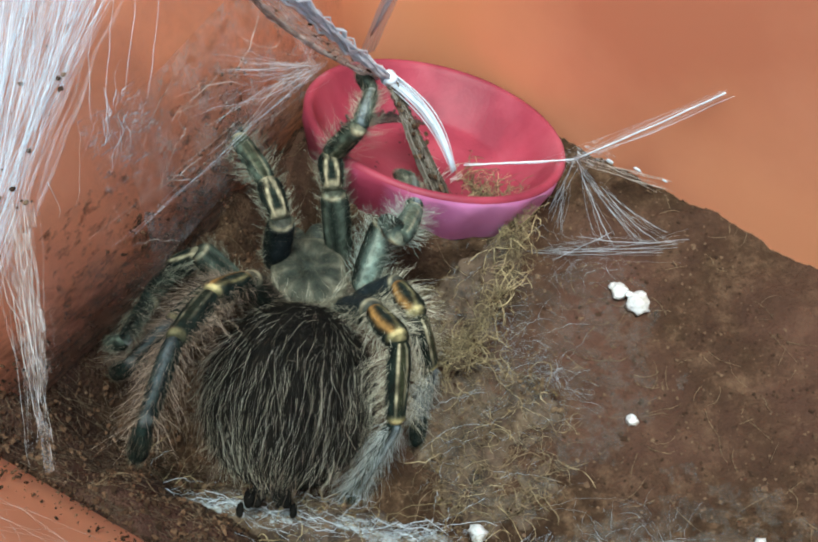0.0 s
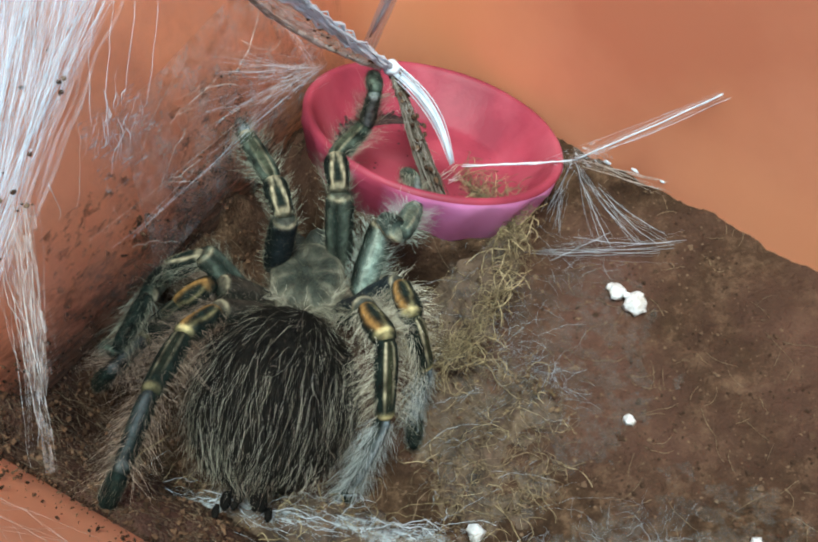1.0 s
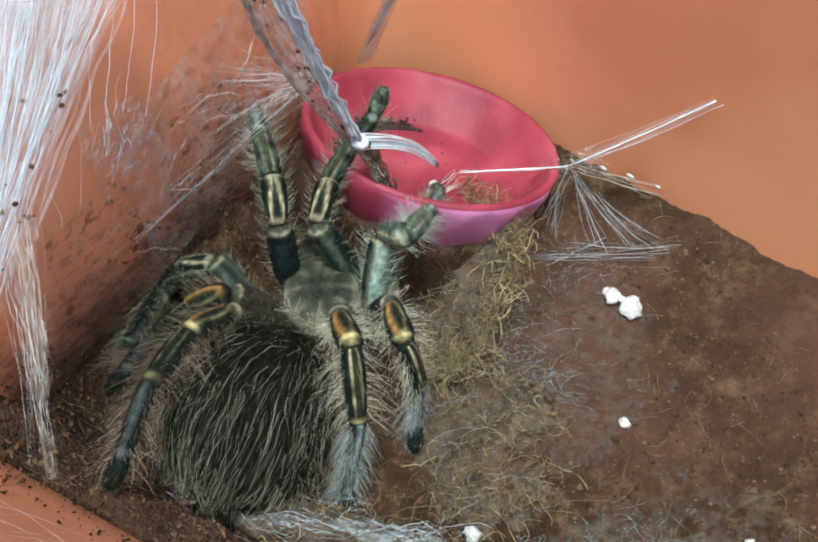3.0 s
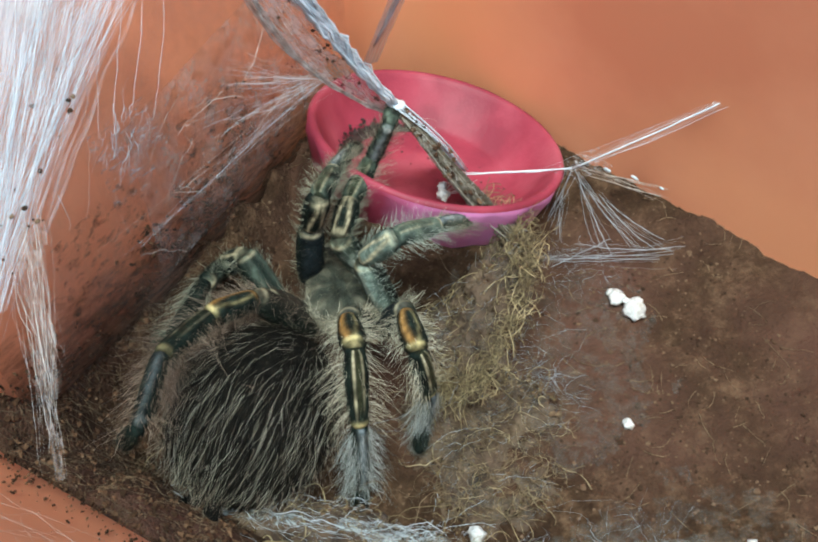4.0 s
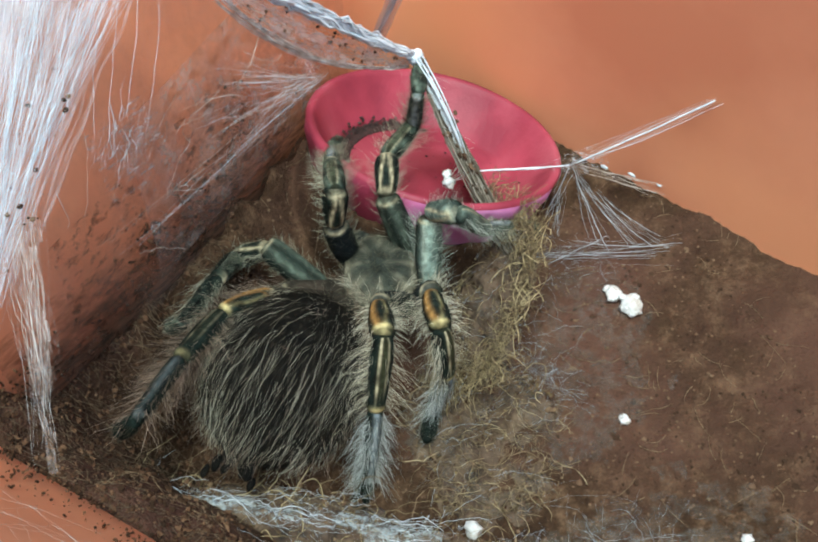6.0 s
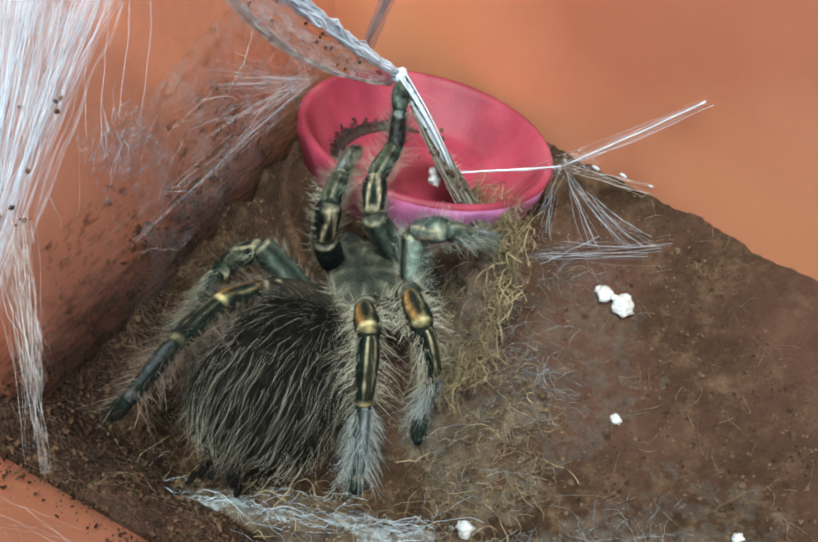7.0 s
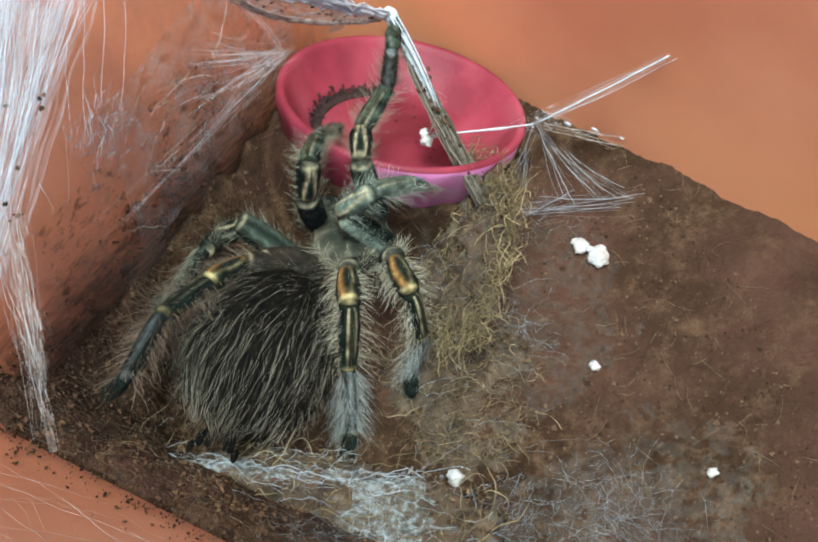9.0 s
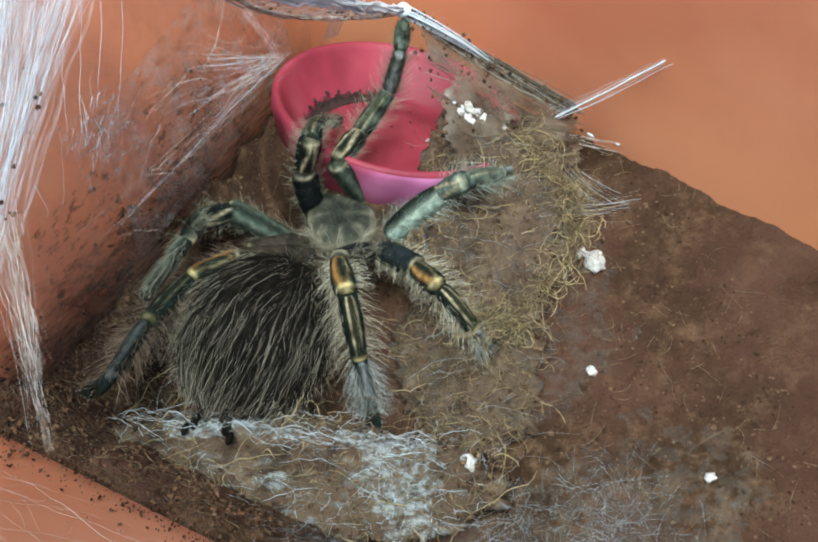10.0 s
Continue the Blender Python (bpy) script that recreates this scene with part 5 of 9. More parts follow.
def build_hauled_grain():
    """A white grain from the dish, caught in the hauled silk by a few threads."""
    rng = random.Random(44)
    ob = thing("perlite_grain", None, "white perlite grain tangled in threads of hauled silk", "perlite", "perlite grains")
    a, b = lump(rng, 1.1, 0.8, 0.35, 8, 12), moved(lump(rng, 0.85, 0.8, 0.4, 7, 10), (0.2, 1.2, 0.6))
    part("grain", mesh_of("hauled_grain", *joined([a, b]), perlite_mat), ob)
    paths = [strand(rng, (rng.gauss(0, 0.3), 0, 0.4), (4.6 + rng.gauss(0, 0.5), 1.2 + rng.gauss(0, 1.2), 1.0 + rng.gauss(0, 0.7)), rng.choice((0.03, 0.05, 0.08)), 0.3, 0.5, 8) for _ in range(9)]
    part("silk_strand", mesh_of("grain_threads", *tubes(paths), old_silk_mat), ob, "dusty threads", "stuff")
    return ob


hauled_grain = build_hauled_grain()
def build_veil(x0, x1, y0, y1, seed):
    """A thin veil of silk lying on the soil."""
    nx, ny = int((x1 - x0) / 0.8), int((y1 - y0) / 0.8)
    verts, uvs, faces = [], [], []
    for j in range(ny + 1):
        for i in range(nx + 1):
            x, y = x0 + (x1 - x0) * i / nx, y0 + (y1 - y0) * j / ny
            verts.append((x, y, soil_height(x, y) + 0.35))
            uvs.append((x * 0.05 + seed, y * 0.05))
    for j in range(ny):
        for i in range(nx):
            u, v = 2 * (i + 0.5) / nx - 1, 2 * (j + 0.5) / ny - 1
            if u * u + v * v < 0.5 + 0.55 * noise.noise(Vector((u * 4 + seed, v * 4, 1))):
                q = j * (nx + 1) + i
                faces.append((q, q + 1, q + nx + 2, q + nx + 1))
    me = mesh_of("veil", verts, faces, veil_mat)
    layer = me.uv_layers.new()
    for loop in me.loops:
        layer.data[loop.index].uv = uvs[loop.vertex_index]
    thing("ground_veil", me, "thin greyish silk veil spun over brown soil", "spider web", kind="stuff")


build_veil(4, 50, -40, 12, 1)
build_veil(-30, 52, -76, -34, 2)
build_veil(12, 60, -66, -34, 5)
build_perlite()
build_litter()
build_ground()


def motions():
    walk(spider, [
        (0, pose(-0.00924, -0.00112, 0.01500, 0, 0, -3.0)), (0.5, pose(-0.00907, -0.00127, 0.01500, 0, 0, -3.4)),
        (1, pose(-0.00935, -0.00194, 0.01500, 0, 0, -3.8)), (1.5, pose(-0.01188, -0.00304, 0.01500, 0, 0, -4.2)),
        (2, pose(-0.01115, -0.00256, 0.01500, 0, 0, -4.6)), (2.5, pose(-0.00874, -0.00374, 0.01500, 0, 0, -5.0)),
        (3.25, pose(-0.00691, -0.00380, 0.01500, 0, 0, -6.5)), (4, pose(-0.00507, -0.00386, 0.01500, 0, 0, -8.0)),
        (4.5, pose(-0.00300, -0.00145, 0.01500, 0, 0, -8.0)), (5, pose(0.00009, -0.00225, 0.01500, 0, 0, -8.0)),
        (5.5, pose(0.00219, -0.00075, 0.01500, 0, 0, -8.0)), (6.25, pose(0.00127, -0.00149, 0.01500, 0, 0, -8.0)),
        (7, pose(0.00036, -0.00224, 0.01500, 0, 0, -8.0)), (7.5, pose(0.00048, -0.00218, 0.01500, 0, 0, -8.0)),
        (8, pose(0.00059, -0.00161, 0.01500, 0, 0, -8.0)), (8.5, pose(0.00037, -0.00118, 0.01500, 0, 0, -8.0)),
        (9, pose(0.00054, -0.00090, 0.01500, 0, 0, -8.0)), (9.3, pose(0.00019, 0.00089, 0.01500, 0, 0, -9.2)),
        (9.5, pose(-0.00012, 0.00156, 0.01500, 0, 0, -10.0)), (9.7, pose(-0.00011, 0.00245, 0.01500, 0, 0, -10.0)),
        (10, pose(0.00089, 0.00326, 0.01500, 0, 0, -10.0))])
    walk(abdomen, [
        (0, bone(-4.0, -21.0, 1.0, -1.2, -1.2, -0.2, 90)), (0.5, bone(-3.9, -20.9, 1.0, -0.7, -1.2, -0.2, 90)),
        (1, bone(-5.8, -20.6, 1.0, -2.2, -0.9, -0.2, 90)), (1.5, bone(-4.9, -19.8, 1.0, -1.0, -0.1, -0.2, 90)),
        (2, bone(-5.5, -20.6, 1.0, -1.3, -1.0, -0.2, 90)), (2.5, bone(-8.6, -20.8, 1.0, -4.1, -1.3, -0.2, 90)),
        (3.25, bone(-10.5, -21.0, 1.0, -4.9, -1.8, -0.2, 90)), (4, bone(-12.3, -21.3, 1.0, -5.8, -2.4, -0.2, 90)),
        (4.5, bone(-13.1, -21.4, 1.0, -6.4, -2.6, -0.2, 90)), (5, bone(-14.6, -19.8, 1.0, -7.9, -1.0, -0.2, 90)),
        (5.5, bone(-14.2, -20.0, 1.0, -7.3, -1.2, -0.2, 90)), (6.25, bone(-13.8, -19.6, 1.0, -6.9, -0.8, -0.2, 90)),
        (7, bone(-13.4, -19.3, 1.0, -6.5, -0.5, -0.2, 90)), (7.5, bone(-13.7, -18.9, 1.0, -6.8, -0.2, -0.2, 90)),
        (8, bone(-13.9, -19.5, 1.0, -7.0, -0.7, -0.2, 90)), (8.5, bone(-13.7, -20.5, 1.0, -6.9, -1.7, -0.2, 90)),
        (9, bone(-13.9, -21.1, 1.0, -7.1, -2.3, -0.2, 90)), (9.3, bone(-11.9, -21.6, 1.0, -5.7, -2.6, -0.2, 90)),
        (9.5, bone(-10.7, -21.2, 1.0, -4.8, -2.0, -0.2, 90)), (9.7, bone(-12.7, -21.0, 1.0, -6.8, -1.8, -0.2, 90)),
        (10, bone(-13.2, -22.2, 1.0, -7.3, -3.1, -0.2, 90))])
    walk(legs["L1"][0], [
        (0, bone(-5.0, 4.2, -1.5, -3.0, 2.2, 11.2, 105)), (0.5, bone(-5.0, 4.2, -1.5, -2.1, 3.0, 11.1, 105)),
        (1, bone(-5.0, 4.2, -1.5, -2.3, 3.5, 11.2, 105)), (1.5, bone(-5.0, 4.2, -1.5, -2.3, 3.2, 11.2, 105)),
        (2, bone(-5.0, 4.2, -1.5, -2.0, 3.8, 11.1, 105)), (2.5, bone(-5.0, 4.2, -1.5, -5.8, 4.9, 11.5, 105)),
        (3.25, bone(-5.0, 4.2, -1.5, -4.9, 4.5, 11.5, 105)), (4, bone(-5.0, 4.2, -1.5, -4.0, 4.1, 11.5, 105)),
        (4.5, bone(-5.0, 4.2, -1.5, -4.3, 3.0, 11.4, 105)), (5, bone(-5.0, 4.2, -1.5, -5.3, 4.5, 11.5, 105)),
        (5.5, bone(-5.0, 4.2, -1.5, -6.8, 1.7, 11.1, 105)), (6.25, bone(-5.0, 4.2, -1.5, -6.2, 0.7, 11.0, 105)),
        (7, bone(-5.0, 4.2, -1.5, -5.6, -0.2, 10.7, 105)), (7.5, bone(-5.0, 4.2, -1.5, -5.7, 0.0, 10.8, 105)),
        (8, bone(-5.0, 4.2, -1.5, -5.7, -0.7, 10.5, 105)), (8.5, bone(-5.0, 4.2, -1.5, -5.8, 0.2, 10.8, 105)),
        (9, bone(-5.0, 4.2, -1.5, -5.6, 0.4, 10.9, 105)), (9.3, bone(-5.0, 4.2, -1.5, -5.4, -0.4, 10.7, 105)),
        (9.5, bone(-5.0, 4.2, -1.5, -4.0, 0.1, 10.8, 105)), (9.7, bone(-5.0, 4.2, -1.5, -4.6, 2.1, 11.3, 105)),
        (10, bone(-5.0, 4.2, -1.5, -5.1, 2.0, 11.3, 105))])
    walk(legs["L1"][1], [
        (0, bone(-3.0, 2.2, 11.2, -4.7, 9.5, 11.5, 105)), (0.5, bone(-2.1, 3.0, 11.1, -3.6, 10.4, 11.2, 105)),
        (1, bone(-2.3, 3.5, 11.2, -3.8, 10.9, 11.2, 105)), (1.5, bone(-2.3, 3.2, 11.2, -3.4, 10.6, 11.6, 105)),
        (2, bone(-2.0, 3.8, 11.1, -3.2, 11.2, 11.9, 105)), (2.5, bone(-5.8, 4.9, 11.5, -7.2, 12.2, 12.4, 105)),
        (3.25, bone(-4.9, 4.5, 11.5, -4.7, 9.3, 17.3, 105)), (4, bone(-4.0, 4.1, 11.5, -2.3, 3.6, 18.7, 105)),
        (4.5, bone(-4.3, 3.0, 11.4, -2.8, 2.4, 18.7, 105)), (5, bone(-5.3, 4.5, 11.5, -4.1, 3.8, 18.9, 105)),
        (5.5, bone(-6.8, 1.7, 11.1, -6.3, 1.8, 18.6, 105)), (6.25, bone(-6.2, 0.7, 11.0, -5.4, 1.1, 18.4, 105)),
        (7, bone(-5.6, -0.2, 10.7, -4.4, 0.4, 18.1, 105)), (7.5, bone(-5.7, 0.0, 10.8, -4.5, 0.1, 18.2, 105)),
        (8, bone(-5.7, -0.7, 10.5, -4.4, -0.1, 17.9, 105)), (8.5, bone(-5.8, 0.2, 10.8, -4.6, 0.8, 18.2, 105)),
        (9, bone(-5.6, 0.4, 10.9, -4.4, 1.4, 18.3, 105)), (9.3, bone(-5.4, -0.4, 10.7, -4.5, 0.2, 18.1, 105)),
        (9.5, bone(-4.0, 0.1, 10.8, -2.8, 0.7, 18.2, 105)), (9.7, bone(-4.6, 2.1, 11.3, -3.3, 2.2, 18.7, 105)),
        (10, bone(-5.1, 2.0, 11.3, -3.2, 2.1, 18.6, 105))])
    walk(legs["L1"][2], [
        (0, bone(-4.7, 9.5, 11.5, -8.7, 19.2, 11.2, 105)), (0.5, bone(-3.6, 10.4, 11.2, -7.9, 19.9, 11.0, 105)),
        (1, bone(-3.8, 10.9, 11.2, -7.7, 20.6, 11.4, 105)), (1.5, bone(-3.4, 10.6, 11.6, -6.4, 20.7, 12.0, 105)),
        (2, bone(-3.2, 11.2, 11.9, -6.6, 21.1, 12.4, 105)), (2.5, bone(-7.2, 12.2, 12.4, -10.5, 22.2, 13.0, 105)),
        (3.25, bone(-4.7, 9.3, 17.3, -5.5, 19.5, 15.1, 105)), (4, bone(-2.3, 3.6, 18.7, -0.5, 12.9, 14.1, 105)),
        (4.5, bone(-2.8, 2.4, 18.7, -2.1, 11.4, 13.3, 105)), (5, bone(-4.1, 3.8, 18.9, -3.8, 12.8, 13.5, 105)),
        (5.5, bone(-6.3, 1.8, 18.6, -8.1, 11.1, 14.0, 105)), (6.25, bone(-5.4, 1.1, 18.4, -5.5, 10.5, 13.8, 105)),
        (7, bone(-4.4, 0.4, 18.1, -3.0, 9.7, 13.5, 105)), (7.5, bone(-4.5, 0.1, 18.2, -3.1, 9.3, 13.2, 105)),
        (8, bone(-4.4, -0.1, 17.9, -2.9, 8.8, 12.6, 105)), (8.5, bone(-4.6, 0.8, 18.2, -3.3, 10.0, 13.3, 105)),
        (9, bone(-4.4, 1.4, 18.3, -3.3, 10.5, 13.1, 105)), (9.3, bone(-4.5, 0.2, 18.1, -3.0, 9.3, 13.0, 105)),
        (9.5, bone(-2.8, 0.7, 18.2, -2.3, 9.3, 12.1, 105)), (9.7, bone(-3.3, 2.2, 18.7, -3.0, 10.8, 12.8, 105)),
        (10, bone(-3.2, 2.1, 18.6, -2.7, 10.6, 12.5, 105))])
    walk(legs["L1"][3], [
        (0, bone(-8.7, 19.2, 11.2, -11.5, 29.2, 9.8, 105)), (0.5, bone(-7.9, 19.9, 11.0, -11.5, 29.7, 9.3, 105)),
        (1, bone(-7.7, 20.6, 11.4, -11.9, 30.0, 9.5, 105)), (1.5, bone(-6.4, 20.7, 12.0, -9.5, 30.4, 9.6, 105)),
        (2, bone(-6.6, 21.1, 12.4, -10.7, 30.3, 9.4, 105)), (2.5, bone(-10.5, 22.2, 13.0, -13.5, 31.6, 9.5, 105)),
        (3.25, bone(-5.5, 19.5, 15.1, -5.9, 29.0, 10.5, 105)), (4, bone(-0.5, 12.9, 14.1, 1.5, 21.7, 8.7, 105)),
        (4.5, bone(-2.1, 11.4, 13.3, -1.3, 20.1, 7.4, 105)), (5, bone(-3.8, 12.8, 13.5, -2.9, 21.3, 7.4, 105)),
        (5.5, bone(-8.1, 11.1, 14.0, -9.1, 19.4, 7.6, 105)), (6.25, bone(-5.5, 10.5, 13.8, -5.6, 19.1, 7.8, 105)),
        (7, bone(-3.0, 9.7, 13.5, -2.0, 18.6, 8.0, 105)), (7.5, bone(-3.1, 9.3, 13.2, -1.4, 17.2, 6.6, 105)),
        (8, bone(-2.9, 8.8, 12.6, -1.6, 16.5, 5.6, 105)), (8.5, bone(-3.3, 10.0, 13.3, -2.0, 17.7, 6.3, 105)),
        (9, bone(-3.3, 10.5, 13.1, -2.0, 18.0, 5.9, 105)), (9.3, bone(-3.0, 9.3, 13.0, -1.4, 15.9, 5.0, 105)),
        (9.5, bone(-2.3, 9.3, 12.1, -0.9, 16.0, 4.2, 105)), (9.7, bone(-3.0, 10.8, 12.8, -2.0, 18.2, 5.3, 105)),
        (10, bone(-2.7, 10.6, 12.5, -1.7, 17.9, 5.0, 105))])
    walk(legs["L1"][4], [
        (0, bone(-11.5, 29.2, 9.8, -12.9, 35.5, 8.5, 105)), (0.5, bone(-11.5, 29.7, 9.3, -13.2, 35.8, 8.2, 105)),
        (1, bone(-11.9, 30.0, 9.5, -13.5, 36.2, 8.3, 105)), (1.5, bone(-9.5, 30.4, 9.6, -10.9, 36.7, 8.7, 105)),
        (2, bone(-10.7, 30.3, 9.4, -12.2, 36.6, 8.6, 105)), (2.5, bone(-13.5, 31.6, 9.5, -15.0, 37.8, 8.3, 105)),
        (3.25, bone(-5.9, 29.0, 10.5, -6.0, 34.9, 7.8, 105)), (4, bone(1.5, 21.7, 8.7, 3.0, 26.6, 4.7, 105)),
        (4.5, bone(-1.3, 20.1, 7.4, -0.1, 25.5, 4.1, 105)), (5, bone(-2.9, 21.3, 7.4, -1.9, 26.6, 3.7, 105)),
        (5.5, bone(-9.1, 19.4, 7.6, -8.0, 24.8, 4.3, 105)), (6.25, bone(-5.6, 19.1, 7.8, -4.4, 24.4, 4.2, 105)),
        (7, bone(-2.0, 18.6, 8.0, -0.9, 23.8, 4.2, 105)), (7.5, bone(-1.4, 17.2, 6.6, 0.1, 22.0, 2.5, 105)),
        (8, bone(-1.6, 16.5, 5.6, -0.0, 21.3, 1.4, 105)), (8.5, bone(-2.0, 17.7, 6.3, -0.5, 22.1, 1.8, 105)),
        (9, bone(-2.0, 18.0, 5.9, -0.4, 22.4, 1.4, 105)), (9.3, bone(-1.4, 15.9, 5.0, 0.1, 20.0, 0.1, 105)),
        (9.5, bone(-0.9, 16.0, 4.2, 0.8, 20.1, -0.5, 105)), (9.7, bone(-2.0, 18.2, 5.3, -0.4, 22.1, 0.5, 105)),
        (10, bone(-1.7, 17.9, 5.0, -0.2, 22.1, 0.3, 105))])
    walk(legs["R1"][0], [
        (0, bone(5.0, 4.2, -1.5, 4.8, 6.7, 11.3, 75)), (0.5, bone(5.0, 4.2, -1.5, 6.0, 7.2, 11.1, 75)),
        (1, bone(5.0, 4.2, -1.5, 5.8, 7.6, 11.0, 75)), (1.5, bone(5.0, 4.2, -1.5, 7.2, 7.2, 11.0, 75)),
        (2, bone(5.0, 4.2, -1.5, 7.5, 6.3, 11.1, 75)), (2.5, bone(5.0, 4.2, -1.5, 0.2, 6.3, 10.4, 75)),
        (3.25, bone(5.0, 4.2, -1.5, 0.1, 4.5, 10.5, 75)), (4, bone(5.0, 4.2, -1.5, 0.1, 2.7, 10.5, 75)),
        (4.5, bone(5.0, 4.2, -1.5, 5.1, 6.5, 11.3, 75)), (5, bone(5.0, 4.2, -1.5, 1.3, 8.2, 10.3, 75)),
        (5.5, bone(5.0, 4.2, -1.5, 1.2, 7.2, 10.6, 75)), (6.25, bone(5.0, 4.2, -1.5, 1.4, 5.5, 10.9, 75)),
        (7, bone(5.0, 4.2, -1.5, 1.6, 3.8, 11.0, 75)), (7.5, bone(5.0, 4.2, -1.5, 0.8, 3.1, 10.7, 75)),
        (8, bone(5.0, 4.2, -1.5, 0.8, 2.7, 10.7, 75)), (8.5, bone(5.0, 4.2, -1.5, 3.0, 5.9, 11.2, 75)),
        (9, bone(5.0, 4.2, -1.5, 3.1, 6.6, 11.1, 75)), (9.3, bone(5.0, 4.2, -1.5, 7.2, 6.5, 11.1, 75)),
        (9.5, bone(5.0, 4.2, -1.5, 5.6, 8.3, 10.8, 75)), (9.7, bone(5.0, 4.2, -1.5, 0.7, 6.7, 10.5, 75)),
        (10, bone(5.0, 4.2, -1.5, 0.0, 4.1, 10.5, 75))])
    walk(legs["R1"][1], [
        (0, bone(4.8, 6.7, 11.3, 4.8, 14.2, 10.9, 75)), (0.5, bone(6.0, 7.2, 11.1, 5.7, 14.7, 11.2, 75)),
        (1, bone(5.8, 7.6, 11.0, 5.7, 15.0, 10.8, 75)), (1.5, bone(7.2, 7.2, 11.0, 7.6, 14.7, 10.7, 75)),
        (2, bone(7.5, 6.3, 11.1, 7.2, 13.7, 12.2, 75)), (2.5, bone(0.2, 6.3, 10.4, 2.5, 13.2, 12.1, 75)),
        (3.25, bone(0.1, 4.5, 10.5, 2.1, 11.7, 11.3, 75)), (4, bone(0.1, 2.7, 10.5, 1.7, 10.0, 10.3, 75)),
        (4.5, bone(5.1, 6.5, 11.3, 4.8, 14.0, 11.9, 75)), (5, bone(1.3, 8.2, 10.3, 0.7, 15.7, 10.3, 75)),
        (5.5, bone(1.2, 7.2, 10.6, 1.3, 14.6, 11.7, 75)), (6.25, bone(1.4, 5.5, 10.9, 1.7, 13.0, 11.5, 75)),
        (7, bone(1.6, 3.8, 11.0, 2.1, 11.3, 11.0, 75)), (7.5, bone(0.8, 3.1, 10.7, 1.7, 10.6, 10.7, 75)),
        (8, bone(0.8, 2.7, 10.7, 1.9, 10.2, 10.6, 75)), (8.5, bone(3.0, 5.9, 11.2, 2.9, 13.3, 10.0, 75)),
        (9, bone(3.1, 6.6, 11.1, 3.5, 14.0, 10.0, 75)), (9.3, bone(7.2, 6.5, 11.1, 8.7, 13.9, 11.5, 75)),
        (9.5, bone(5.6, 8.3, 10.8, 6.9, 15.7, 11.0, 75)), (9.7, bone(0.7, 6.7, 10.5, 4.1, 13.4, 10.8, 75)),
        (10, bone(0.0, 4.1, 10.5, 3.6, 10.5, 9.4, 75))])
    walk(legs["R1"][2], [
        (0, bone(4.8, 14.2, 10.9, 9.4, 11.0, 19.8, 75)), (0.5, bone(5.7, 14.7, 11.2, 11.0, 23.5, 9.1, 75)),
        (1, bone(5.7, 15.0, 10.8, 11.0, 23.7, 8.3, 75)), (1.5, bone(7.6, 14.7, 10.7, 13.0, 23.3, 8.4, 75)),
        (2, bone(7.2, 13.7, 12.2, 12.1, 22.5, 9.4, 75)), (2.5, bone(2.5, 13.2, 12.1, 6.8, 22.5, 9.9, 75)),
        (3.25, bone(2.1, 11.7, 11.3, 5.9, 21.3, 9.5, 75)), (4, bone(1.7, 10.0, 10.3, 5.1, 19.8, 8.8, 75)),
        (4.5, bone(4.8, 14.0, 11.9, 10.1, 22.7, 9.2, 75)), (5, bone(0.7, 15.7, 10.3, 7.4, 23.7, 8.8, 75)),
        (5.5, bone(1.3, 14.6, 11.7, 6.2, 23.5, 9.1, 75)), (6.25, bone(1.7, 13.0, 11.5, 5.9, 22.2, 8.9, 75)),
        (7, bone(2.1, 11.3, 11.0, 5.6, 20.9, 8.4, 75)), (7.5, bone(1.7, 10.6, 10.7, 5.1, 20.2, 8.4, 75)),
        (8, bone(1.9, 10.2, 10.6, 5.1, 19.8, 8.1, 75)), (8.5, bone(2.9, 13.3, 10.0, 7.9, 22.5, 9.5, 75)),
        (9, bone(3.5, 14.0, 10.0, 8.5, 23.2, 10.2, 75)), (9.3, bone(8.7, 13.9, 11.5, 13.0, 23.3, 12.9, 75)),
        (9.5, bone(6.9, 15.7, 11.0, 13.0, 24.1, 12.6, 75)), (9.7, bone(4.1, 13.4, 10.8, 10.3, 21.8, 11.9, 75)),
        (10, bone(3.6, 10.5, 9.4, 8.9, 19.6, 9.5, 75))])
